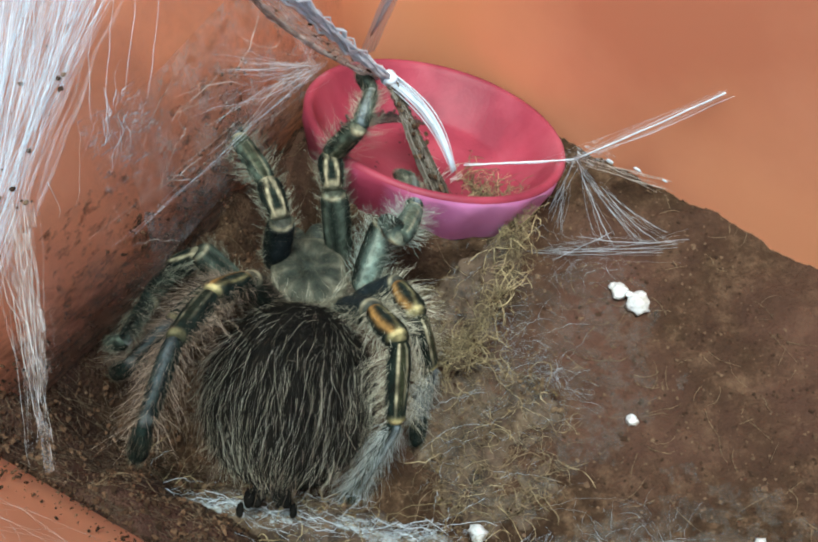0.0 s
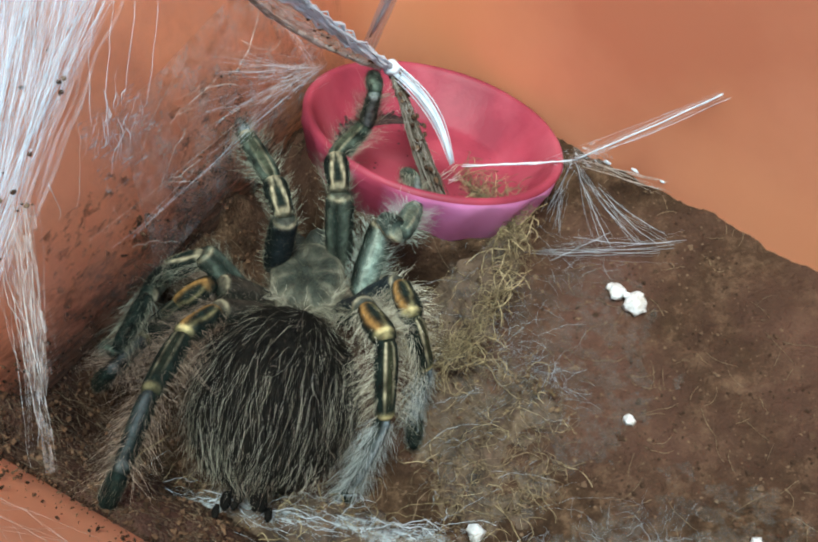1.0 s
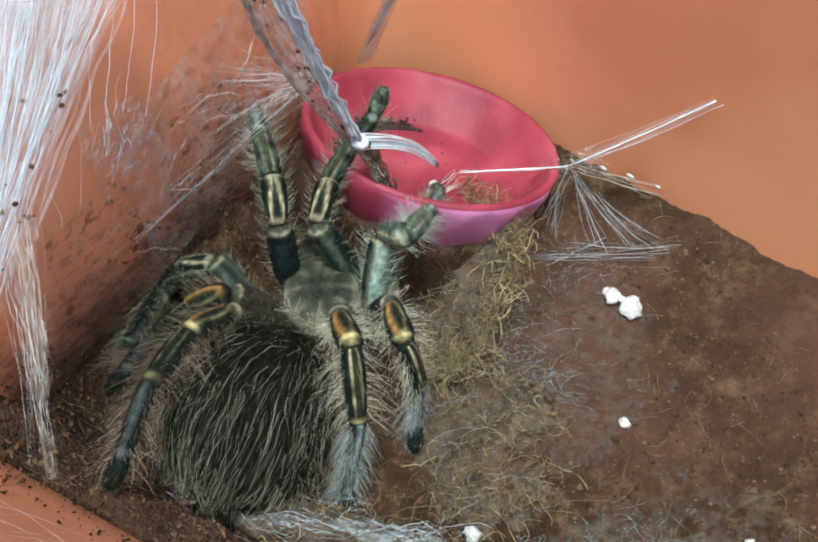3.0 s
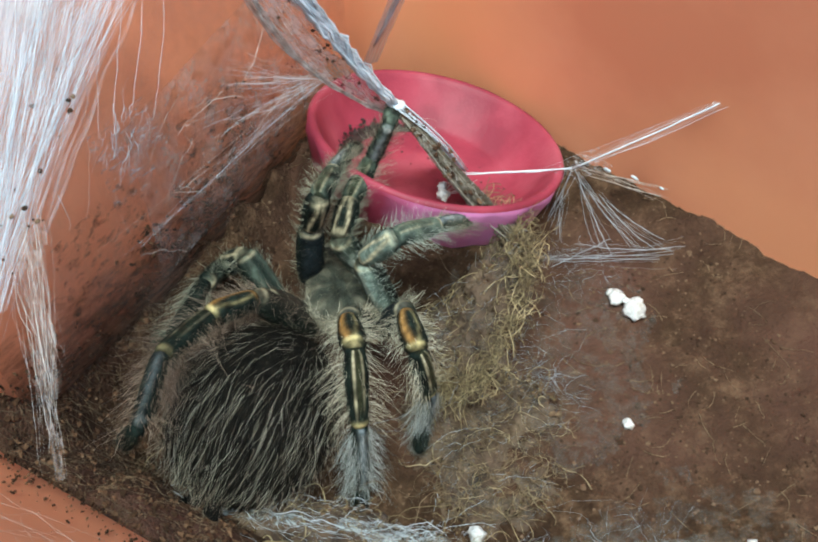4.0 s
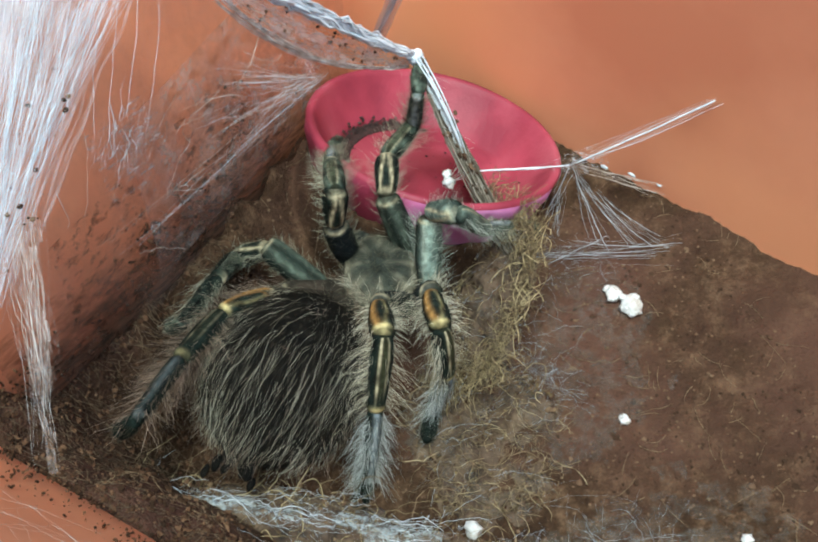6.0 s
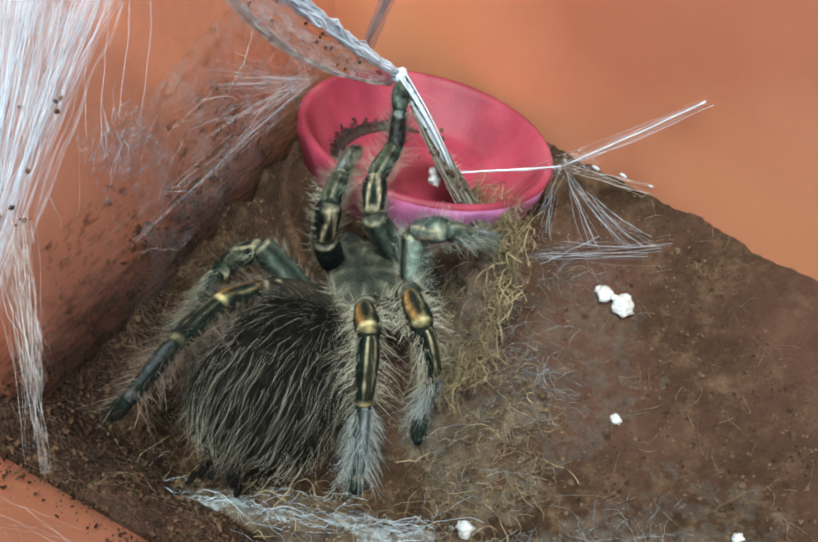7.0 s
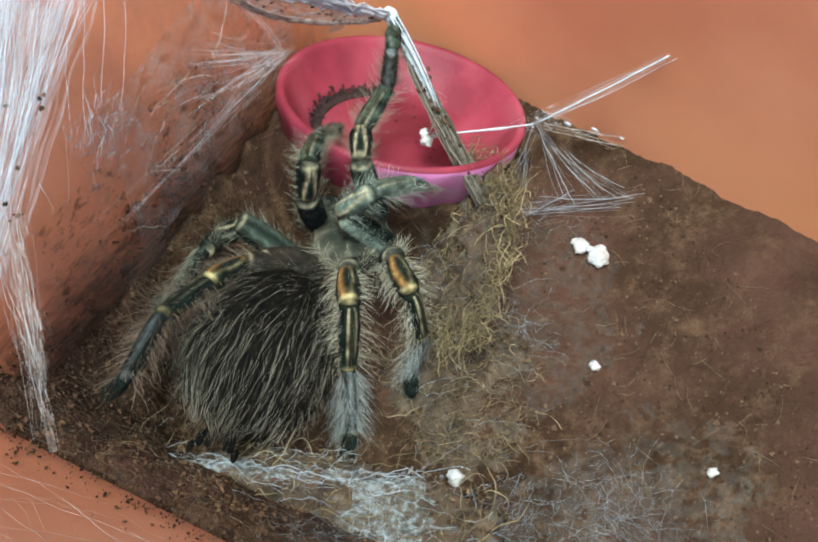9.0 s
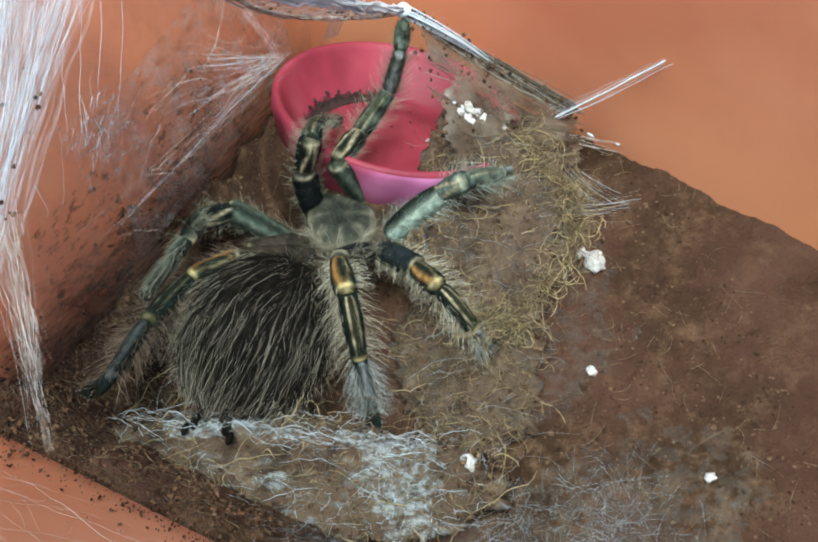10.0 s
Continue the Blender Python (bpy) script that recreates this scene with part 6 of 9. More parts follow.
    walk(legs["R1"][3], [
        (0, bone(9.4, 11.0, 19.8, 12.0, 20.8, 16.9, 75)), (0.5, bone(11.0, 23.5, 9.1, 12.3, 19.9, 18.9, 75)),
        (1, bone(11.0, 23.7, 8.3, 12.4, 20.6, 18.3, 75)), (1.5, bone(13.0, 23.3, 8.4, 15.1, 20.7, 18.3, 75)),
        (2, bone(12.1, 22.5, 9.4, 14.1, 19.1, 19.2, 75)), (2.5, bone(6.8, 22.5, 9.9, 10.6, 19.1, 19.1, 75)),
        (3.25, bone(5.9, 21.3, 9.5, 9.3, 18.4, 19.0, 75)), (4, bone(5.1, 19.8, 8.8, 7.9, 17.6, 18.6, 75)),
        (4.5, bone(10.1, 22.7, 9.2, 11.1, 20.1, 19.4, 75)), (5, bone(7.4, 23.7, 8.8, 8.2, 21.3, 19.0, 75)),
        (5.5, bone(6.2, 23.5, 9.1, 6.9, 20.4, 19.1, 75)), (6.25, bone(5.9, 22.2, 8.9, 6.5, 19.3, 18.9, 75)),
        (7, bone(5.6, 20.9, 8.4, 6.1, 18.1, 18.6, 75)), (7.5, bone(5.1, 20.2, 8.4, 5.9, 17.5, 18.5, 75)),
        (8, bone(5.1, 19.8, 8.1, 5.9, 17.4, 18.3, 75)), (8.5, bone(7.9, 22.5, 9.5, 9.1, 20.6, 19.8, 75)),
        (9, bone(8.5, 23.2, 10.2, 9.5, 21.2, 20.4, 75)), (9.3, bone(13.0, 23.3, 12.9, 12.9, 20.6, 23.0, 75)),
        (9.5, bone(13.0, 24.1, 12.6, 13.5, 21.4, 22.8, 75)), (9.7, bone(10.3, 21.8, 11.9, 12.3, 20.6, 22.1, 75)),
        (10, bone(8.9, 19.6, 9.5, 11.1, 18.5, 19.7, 75))])
    walk(legs["R1"][4], [
        (0, bone(12.0, 20.8, 16.9, 10.8, 27.0, 15.3, 75)), (0.5, bone(12.3, 19.9, 18.9, 11.9, 26.1, 16.9, 75)),
        (1, bone(12.4, 20.6, 18.3, 12.6, 26.8, 16.4, 75)), (1.5, bone(15.1, 20.7, 18.3, 15.8, 26.8, 16.1, 75)),
        (2, bone(14.1, 19.1, 19.2, 14.9, 25.1, 16.8, 75)), (2.5, bone(10.6, 19.1, 19.1, 12.8, 25.2, 18.5, 75)),
        (3.25, bone(9.3, 18.4, 19.0, 10.9, 24.7, 18.1, 75)), (4, bone(7.9, 17.6, 18.6, 8.9, 23.9, 17.4, 75)),
        (4.5, bone(11.1, 20.1, 19.4, 11.3, 26.6, 18.8, 75)), (5, bone(8.2, 21.3, 19.0, 8.8, 27.7, 18.6, 75)),
        (5.5, bone(6.9, 20.4, 19.1, 7.4, 26.9, 19.2, 75)), (6.25, bone(6.5, 19.3, 18.9, 6.9, 25.8, 18.7, 75)),
        (7, bone(6.1, 18.1, 18.6, 6.5, 24.6, 18.0, 75)), (7.5, bone(5.9, 17.5, 18.5, 6.3, 23.9, 17.4, 75)),
        (8, bone(5.9, 17.4, 18.3, 6.4, 23.9, 17.5, 75)), (8.5, bone(9.1, 20.6, 19.8, 9.7, 26.9, 18.6, 75)),
        (9, bone(9.5, 21.2, 20.4, 10.4, 27.5, 19.6, 75)), (9.3, bone(12.9, 20.6, 23.0, 12.4, 27.0, 22.2, 75)),
        (9.5, bone(13.5, 21.4, 22.8, 13.3, 27.9, 22.3, 75)), (9.7, bone(12.3, 20.6, 22.1, 12.8, 27.0, 21.6, 75)),
        (10, bone(11.1, 18.5, 19.7, 11.9, 25.0, 20.3, 75))])
    walk(legs["L2"][0], [
        (0, bone(-8.5, -3.0, -1.2, -14.8, 0.4, 7.3, 145)), (0.5, bone(-8.5, -3.0, -1.2, -14.3, -0.0, 7.7, 145)),
        (1, bone(-8.5, -3.0, -1.2, -14.1, 0.3, 7.9, 145)), (1.5, bone(-8.5, -3.0, -1.2, -12.4, 0.6, 9.2, 145)),
        (2, bone(-8.5, -3.0, -1.2, -13.2, 0.1, 8.6, 145)), (2.5, bone(-8.5, -3.0, -1.2, -15.4, 1.9, 6.5, 145)),
        (3.25, bone(-8.5, -3.0, -1.2, -14.7, 2.0, 7.3, 145)), (4, bone(-8.5, -3.0, -1.2, -13.9, 2.1, 8.0, 145)),
        (4.5, bone(-8.5, -3.0, -1.2, -14.6, 1.2, 7.5, 145)), (5, bone(-8.5, -3.0, -1.2, -16.1, 2.9, 5.5, 145)),
        (5.5, bone(-8.5, -3.0, -1.2, -17.4, 2.3, 3.1, 145)), (6.25, bone(-8.5, -3.0, -1.2, -16.6, 2.1, 4.9, 145)),
        (7, bone(-8.5, -3.0, -1.2, -15.4, 1.9, 6.6, 145)), (7.5, bone(-8.5, -3.0, -1.2, -14.2, 0.7, 7.8, 145)),
        (8, bone(-8.5, -3.0, -1.2, -15.2, 0.8, 6.8, 145)), (8.5, bone(-8.5, -3.0, -1.2, -15.2, -1.7, 6.5, 145)),
        (9, bone(-8.5, -3.0, -1.2, -15.9, -0.2, 6.0, 145)), (9.3, bone(-8.5, -3.0, -1.2, -15.2, -1.0, 6.7, 145)),
        (9.5, bone(-8.5, -3.0, -1.2, -14.9, -0.9, 7.0, 145)), (9.7, bone(-8.5, -3.0, -1.2, -15.2, -0.7, 6.7, 145)),
        (10, bone(-8.5, -3.0, -1.2, -17.8, 1.9, 2.2, 145))])
    walk(legs["L2"][1], [
        (0, bone(-14.8, 0.4, 7.3, -20.5, 1.4, 2.6, 145)), (0.5, bone(-14.3, -0.0, 7.7, -20.6, 0.2, 3.8, 145)),
        (1, bone(-14.1, 0.3, 7.9, -20.6, 0.8, 4.2, 145)), (1.5, bone(-12.4, 0.6, 9.2, -17.8, 2.4, 4.3, 145)),
        (2, bone(-13.2, 0.1, 8.6, -19.2, 2.0, 4.5, 145)), (2.5, bone(-15.4, 1.9, 6.5, -21.9, 4.0, 3.2, 145)),
        (3.25, bone(-14.7, 2.0, 7.3, -20.1, 4.4, 2.6, 145)), (4, bone(-13.9, 2.1, 8.0, -17.9, 4.6, 2.1, 145)),
        (4.5, bone(-14.6, 1.2, 7.5, -19.3, 3.2, 2.0, 145)), (5, bone(-16.1, 2.9, 5.5, -21.7, 4.8, 0.8, 145)),
        (5.5, bone(-17.4, 2.3, 3.1, -23.4, 3.9, -1.2, 145)), (6.25, bone(-16.6, 2.1, 4.9, -22.1, 3.9, 0.2, 145)),
        (7, bone(-15.4, 1.9, 6.6, -20.4, 3.9, 1.4, 145)), (7.5, bone(-14.2, 0.7, 7.8, -19.1, 2.6, 2.5, 145)),
        (8, bone(-15.2, 0.8, 6.8, -20.7, 2.4, 1.9, 145)), (8.5, bone(-15.2, -1.7, 6.5, -20.3, 0.0, 1.2, 145)),
        (9, bone(-15.9, -0.2, 6.0, -21.0, 1.6, 0.8, 145)), (9.3, bone(-15.2, -1.0, 6.7, -20.3, 0.8, 1.6, 145)),
        (9.5, bone(-14.9, -0.9, 7.0, -19.9, 1.1, 1.7, 145)), (9.7, bone(-15.2, -0.7, 6.7, -21.4, -0.3, 2.5, 145)),
        (10, bone(-17.8, 1.9, 2.2, -22.3, -2.8, 5.9, 145))])
    walk(legs["L2"][2], [
        (0, bone(-20.5, 1.4, 2.6, -22.4, -7.3, 7.1, 145)), (0.5, bone(-20.6, 0.2, 3.8, -21.9, -8.0, 9.4, 145)),
        (1, bone(-20.6, 0.8, 4.2, -21.7, -7.4, 9.8, 145)), (1.5, bone(-17.8, 2.4, 4.3, -19.6, -5.9, 9.6, 145)),
        (2, bone(-19.2, 2.0, 4.5, -21.0, -6.5, 9.3, 145)), (2.5, bone(-21.9, 4.0, 3.2, -24.1, -4.8, 7.3, 145)),
        (3.25, bone(-20.1, 4.4, 2.6, -21.8, -3.9, 7.9, 145)), (4, bone(-17.9, 4.6, 2.1, -19.1, -3.0, 8.5, 145)),
        (4.5, bone(-19.3, 3.2, 2.0, -20.0, -4.6, 8.2, 145)), (5, bone(-21.7, 4.8, 0.8, -23.0, -3.1, 6.8, 145)),
        (5.5, bone(-23.4, 3.9, -1.2, -25.3, -4.3, 4.2, 145)), (6.25, bone(-22.1, 3.9, 0.2, -23.4, -4.0, 6.1, 145)),
        (7, bone(-20.4, 3.9, 1.4, -21.2, -3.7, 7.8, 145)), (7.5, bone(-19.1, 2.6, 2.5, -20.7, -4.8, 9.0, 145)),
        (8, bone(-20.7, 2.4, 1.9, -21.3, -5.1, 8.4, 145)), (8.5, bone(-20.3, 0.0, 1.2, -21.1, -6.5, 8.8, 145)),
        (9, bone(-21.0, 1.6, 0.8, -21.7, -5.7, 7.6, 145)), (9.3, bone(-20.3, 0.8, 1.6, -21.1, -6.9, 7.9, 145)),
        (9.5, bone(-19.9, 1.1, 1.7, -20.8, -6.8, 7.8, 145)), (9.7, bone(-21.4, -0.3, 2.5, -21.1, -7.8, 9.1, 145)),
        (10, bone(-22.3, -2.8, 5.9, -22.2, -10.7, 12.0, 145))])
    walk(legs["L2"][3], [
        (0, bone(-22.4, -7.3, 7.1, -24.5, -16.2, 11.3, 145)), (0.5, bone(-21.9, -8.0, 9.4, -25.4, -17.2, 10.8, 145)),
        (1, bone(-21.7, -7.4, 9.8, -25.2, -16.7, 10.8, 145)), (1.5, bone(-19.6, -5.9, 9.6, -22.5, -15.4, 11.0, 145)),
        (2, bone(-21.0, -6.5, 9.3, -23.4, -16.0, 11.3, 145)), (2.5, bone(-24.1, -4.8, 7.3, -25.2, -13.6, 11.9, 145)),
        (3.25, bone(-21.8, -3.9, 7.9, -24.7, -13.3, 9.7, 145)), (4, bone(-19.1, -3.0, 8.5, -23.6, -11.9, 7.4, 145)),
        (4.5, bone(-20.0, -4.6, 8.2, -24.8, -13.4, 7.5, 145)), (5, bone(-23.0, -3.1, 6.8, -27.5, -12.1, 7.3, 145)),
        (5.5, bone(-25.3, -4.3, 4.2, -28.4, -13.4, 6.9, 145)), (6.25, bone(-23.4, -4.0, 6.1, -28.0, -12.9, 6.3, 145)),
        (7, bone(-21.2, -3.7, 7.8, -26.8, -11.7, 5.5, 145)), (7.5, bone(-20.7, -4.8, 9.0, -27.1, -11.7, 5.7, 145)),
        (8, bone(-21.3, -5.1, 8.4, -27.3, -12.6, 5.7, 145)), (8.5, bone(-21.1, -6.5, 8.8, -27.5, -13.6, 5.8, 145)),
        (9, bone(-21.7, -5.7, 7.6, -27.4, -13.8, 6.1, 145)), (9.3, bone(-21.1, -6.9, 7.9, -26.6, -15.1, 6.7, 145)),
        (9.5, bone(-20.8, -6.8, 7.8, -25.8, -15.4, 7.1, 145)), (9.7, bone(-21.1, -7.8, 9.1, -26.6, -16.0, 7.5, 145)),
        (10, bone(-22.2, -10.7, 12.0, -28.6, -17.0, 7.5, 145))])
    walk(legs["L2"][4], [
        (0, bone(-24.5, -16.2, 11.3, -27.6, -12.9, 6.6, 145)), (0.5, bone(-25.4, -17.2, 10.8, -28.2, -13.2, 6.5, 145)),
        (1, bone(-25.2, -16.7, 10.8, -27.9, -12.7, 6.5, 145)), (1.5, bone(-22.5, -15.4, 11.0, -25.4, -11.5, 6.6, 145)),
        (2, bone(-23.4, -16.0, 11.3, -26.1, -12.2, 6.8, 145)), (2.5, bone(-25.2, -13.6, 11.9, -28.0, -11.0, 6.7, 145)),
        (3.25, bone(-24.7, -13.3, 9.7, -27.7, -10.3, 4.7, 145)), (4, bone(-23.6, -11.9, 7.4, -26.6, -8.5, 2.7, 145)),
        (4.5, bone(-24.8, -13.4, 7.5, -27.9, -10.2, 2.8, 145)), (5, bone(-27.5, -12.1, 7.3, -30.9, -9.3, 2.5, 145)),
        (5.5, bone(-28.4, -13.4, 6.9, -32.0, -10.8, 2.2, 145)), (6.25, bone(-28.0, -12.9, 6.3, -31.1, -9.9, 1.5, 145)),
        (7, bone(-26.8, -11.7, 5.5, -29.5, -8.4, 0.6, 145)), (7.5, bone(-27.1, -11.7, 5.7, -29.9, -8.6, 0.7, 145)),
        (8, bone(-27.3, -12.6, 5.7, -29.9, -9.4, 0.6, 145)), (8.5, bone(-27.5, -13.6, 5.8, -30.1, -10.2, 0.9, 145)),
        (9, bone(-27.4, -13.8, 6.1, -30.2, -10.4, 1.3, 145)), (9.3, bone(-26.6, -15.1, 6.7, -29.5, -12.1, 1.7, 145)),
        (9.5, bone(-25.8, -15.4, 7.1, -28.7, -12.6, 2.0, 145)), (9.7, bone(-26.6, -16.0, 7.5, -28.7, -13.1, 2.0, 145)),
        (10, bone(-28.6, -17.0, 7.5, -29.5, -13.7, 2.0, 145))])
    walk(legs["R2"][0], [
        (0, bone(7.5, -2.5, -1.0, 11.8, 1.5, 9.5, 35)), (0.5, bone(7.5, -2.5, -1.0, 11.6, 2.5, 9.5, 35)),
        (1, bone(7.5, -2.5, -1.0, 12.0, 3.3, 9.1, 35)), (1.5, bone(7.5, -2.5, -1.0, 12.3, 3.3, 9.0, 35)),
        (2, bone(7.5, -2.5, -1.0, 13.0, 3.5, 8.5, 35)), (2.5, bone(7.5, -2.5, -1.0, 12.0, 4.6, 8.7, 35)),
        (3.25, bone(7.5, -2.5, -1.0, 8.1, 1.6, 10.8, 35)), (4, bone(7.5, -2.5, -1.0, 3.7, -1.5, 10.6, 35)),
        (4.5, bone(7.5, -2.5, -1.0, 4.5, 0.8, 10.9, 35)), (5, bone(7.5, -2.5, -1.0, 9.5, 5.1, 9.7, 35)),
        (5.5, bone(7.5, -2.5, -1.0, 7.8, 4.1, 10.4, 35)), (6.25, bone(7.5, -2.5, -1.0, 7.8, 2.5, 10.7, 35)),
        (7, bone(7.5, -2.5, -1.0, 7.8, 0.8, 10.9, 35)), (7.5, bone(7.5, -2.5, -1.0, 6.5, 0.5, 11.0, 35)),
        (8, bone(7.5, -2.5, -1.0, 6.7, -0.5, 10.9, 35)), (8.5, bone(7.5, -2.5, -1.0, 5.9, 1.1, 11.0, 35)),
        (9, bone(7.5, -2.5, -1.0, -0.8, -1.4, 8.8, 35)), (9.3, bone(7.5, -2.5, -1.0, 13.1, 3.5, 8.4, 35)),
        (9.5, bone(7.5, -2.5, -1.0, 15.2, 3.3, 6.5, 35)), (9.7, bone(7.5, -2.5, -1.0, 16.1, 2.5, 5.6, 35)),
        (10, bone(7.5, -2.5, -1.0, 16.3, 0.6, 5.5, 35))])
    walk(legs["R2"][1], [
        (0, bone(11.8, 1.5, 9.5, 13.4, -4.6, 13.5, 35)), (0.5, bone(11.6, 2.5, 9.5, 13.4, -3.4, 13.6, 35)),
        (1, bone(12.0, 3.3, 9.1, 13.8, -2.6, 13.3, 35)), (1.5, bone(12.3, 3.3, 9.0, 14.8, -2.1, 13.4, 35)),
        (2, bone(13.0, 3.5, 8.5, 15.4, -2.1, 12.9, 35)), (2.5, bone(12.0, 4.6, 8.7, 14.4, -1.1, 13.1, 35)),
        (3.25, bone(8.1, 1.6, 10.8, 11.9, -1.7, 16.3, 35)), (4, bone(3.7, -1.5, 10.6, 8.4, -1.9, 16.4, 35)),
        (4.5, bone(4.5, 0.8, 10.9, 10.4, -1.6, 14.9, 35)), (5, bone(9.5, 5.1, 9.7, 12.8, 1.4, 15.3, 35)),
        (5.5, bone(7.8, 4.1, 10.4, 11.2, -0.3, 15.4, 35)), (6.25, bone(7.8, 2.5, 10.7, 11.6, -1.7, 15.6, 35)),
        (7, bone(7.8, 0.8, 10.9, 12.0, -3.1, 15.6, 35)), (7.5, bone(6.5, 0.5, 11.0, 10.7, -3.2, 15.9, 35)),
        (8, bone(6.7, -0.5, 10.9, 11.3, -4.1, 15.6, 35)), (8.5, bone(5.9, 1.1, 11.0, 11.3, -1.6, 15.4, 35)),
        (9, bone(-0.8, -1.4, 8.8, 4.8, -1.8, 13.8, 35)), (9.3, bone(13.1, 3.5, 8.4, 16.5, 1.7, 14.8, 35)),
        (9.5, bone(15.2, 3.3, 6.5, 19.4, 1.7, 12.5, 35)), (9.7, bone(16.1, 2.5, 5.6, 20.3, 0.5, 11.4, 35)),
        (10, bone(16.3, 0.6, 5.5, 20.2, -1.8, 11.4, 35))])
    walk(legs["R2"][2], [
        (0, bone(13.4, -4.6, 13.5, 16.4, 3.8, 9.0, 35)), (0.5, bone(13.4, -3.4, 13.6, 16.5, 4.5, 8.4, 35)),
        (1, bone(13.8, -2.6, 13.3, 16.7, 5.6, 8.4, 35)), (1.5, bone(14.8, -2.1, 13.4, 17.8, 5.8, 8.1, 35)),
        (2, bone(15.4, -2.1, 12.9, 17.9, 6.2, 7.9, 35)), (2.5, bone(14.4, -1.1, 13.1, 16.4, 7.1, 7.7, 35)),
        (3.25, bone(11.9, -1.7, 16.3, 16.2, 5.6, 10.9, 35)), (4, bone(8.4, -1.9, 16.4, 14.7, 4.1, 11.3, 35)),
        (4.5, bone(10.4, -1.6, 14.9, 14.9, 2.4, 7.0, 35)), (5, bone(12.8, 1.4, 15.3, 17.9, 4.0, 7.1, 35)),
        (5.5, bone(11.2, -0.3, 15.4, 16.2, 2.4, 7.1, 35)), (6.25, bone(11.6, -1.7, 15.6, 16.4, 2.0, 7.7, 35)),
        (7, bone(12.0, -3.1, 15.6, 16.4, 1.6, 8.0, 35)), (7.5, bone(10.7, -3.2, 15.9, 15.0, 0.8, 7.8, 35)),
        (8, bone(11.3, -4.1, 15.6, 15.2, 0.3, 7.6, 35)), (8.5, bone(11.3, -1.6, 15.4, 16.8, 1.8, 7.9, 35)),
        (9, bone(4.8, -1.8, 13.8, 10.8, 3.8, 8.1, 35)), (9.3, bone(16.5, 1.7, 14.8, 21.7, 6.2, 7.5, 35)),
        (9.5, bone(19.4, 1.7, 12.5, 25.6, 7.0, 6.7, 35)), (9.7, bone(20.3, 0.5, 11.4, 26.9, 5.9, 6.1, 35)),
        (10, bone(20.2, -1.8, 11.4, 26.3, 3.6, 5.7, 35))])
    walk(legs["R2"][3], [
        (0, bone(16.4, 3.8, 9.0, 17.2, 13.0, 5.0, 35)), (0.5, bone(16.5, 4.5, 8.4, 17.7, 13.6, 4.4, 35)),
        (1, bone(16.7, 5.6, 8.4, 17.9, 14.7, 4.5, 35)), (1.5, bone(17.8, 5.8, 8.1, 20.0, 14.5, 3.8, 35)),
        (2, bone(17.9, 6.2, 7.9, 18.9, 15.3, 3.9, 35)), (2.5, bone(16.4, 7.1, 7.7, 17.7, 16.0, 3.3, 35)),
        (3.25, bone(16.2, 5.6, 10.9, 19.7, 13.3, 5.5, 35)), (4, bone(14.7, 4.1, 11.3, 20.0, 9.9, 5.3, 35)),
        (4.5, bone(14.9, 2.4, 7.0, 21.3, 7.9, 1.6, 35)), (5, bone(17.9, 4.0, 7.1, 24.2, 8.8, 1.0, 35)),
        (5.5, bone(16.2, 2.4, 7.1, 22.0, 7.8, 1.1, 35)), (6.25, bone(16.4, 2.0, 7.7, 21.9, 7.1, 1.0, 35)),
        (7, bone(16.4, 1.6, 8.0, 21.7, 6.2, 0.9, 35)), (7.5, bone(15.0, 0.8, 7.8, 20.2, 5.8, 0.9, 35)),
        (8, bone(15.2, 0.3, 7.6, 20.9, 5.4, 1.1, 35)), (8.5, bone(16.8, 1.8, 7.9, 23.0, 7.0, 1.9, 35)),
        (9, bone(10.8, 3.8, 8.1, 16.7, 8.3, 1.4, 35)), (9.3, bone(21.7, 6.2, 7.5, 26.8, 11.8, 1.0, 35)),
        (9.5, bone(25.6, 7.0, 6.7, 30.0, 13.0, 0.0, 35)), (9.7, bone(26.9, 5.9, 6.1, 32.2, 11.5, -0.3, 35)),
        (10, bone(26.3, 3.6, 5.7, 31.7, 9.5, -0.4, 35))])
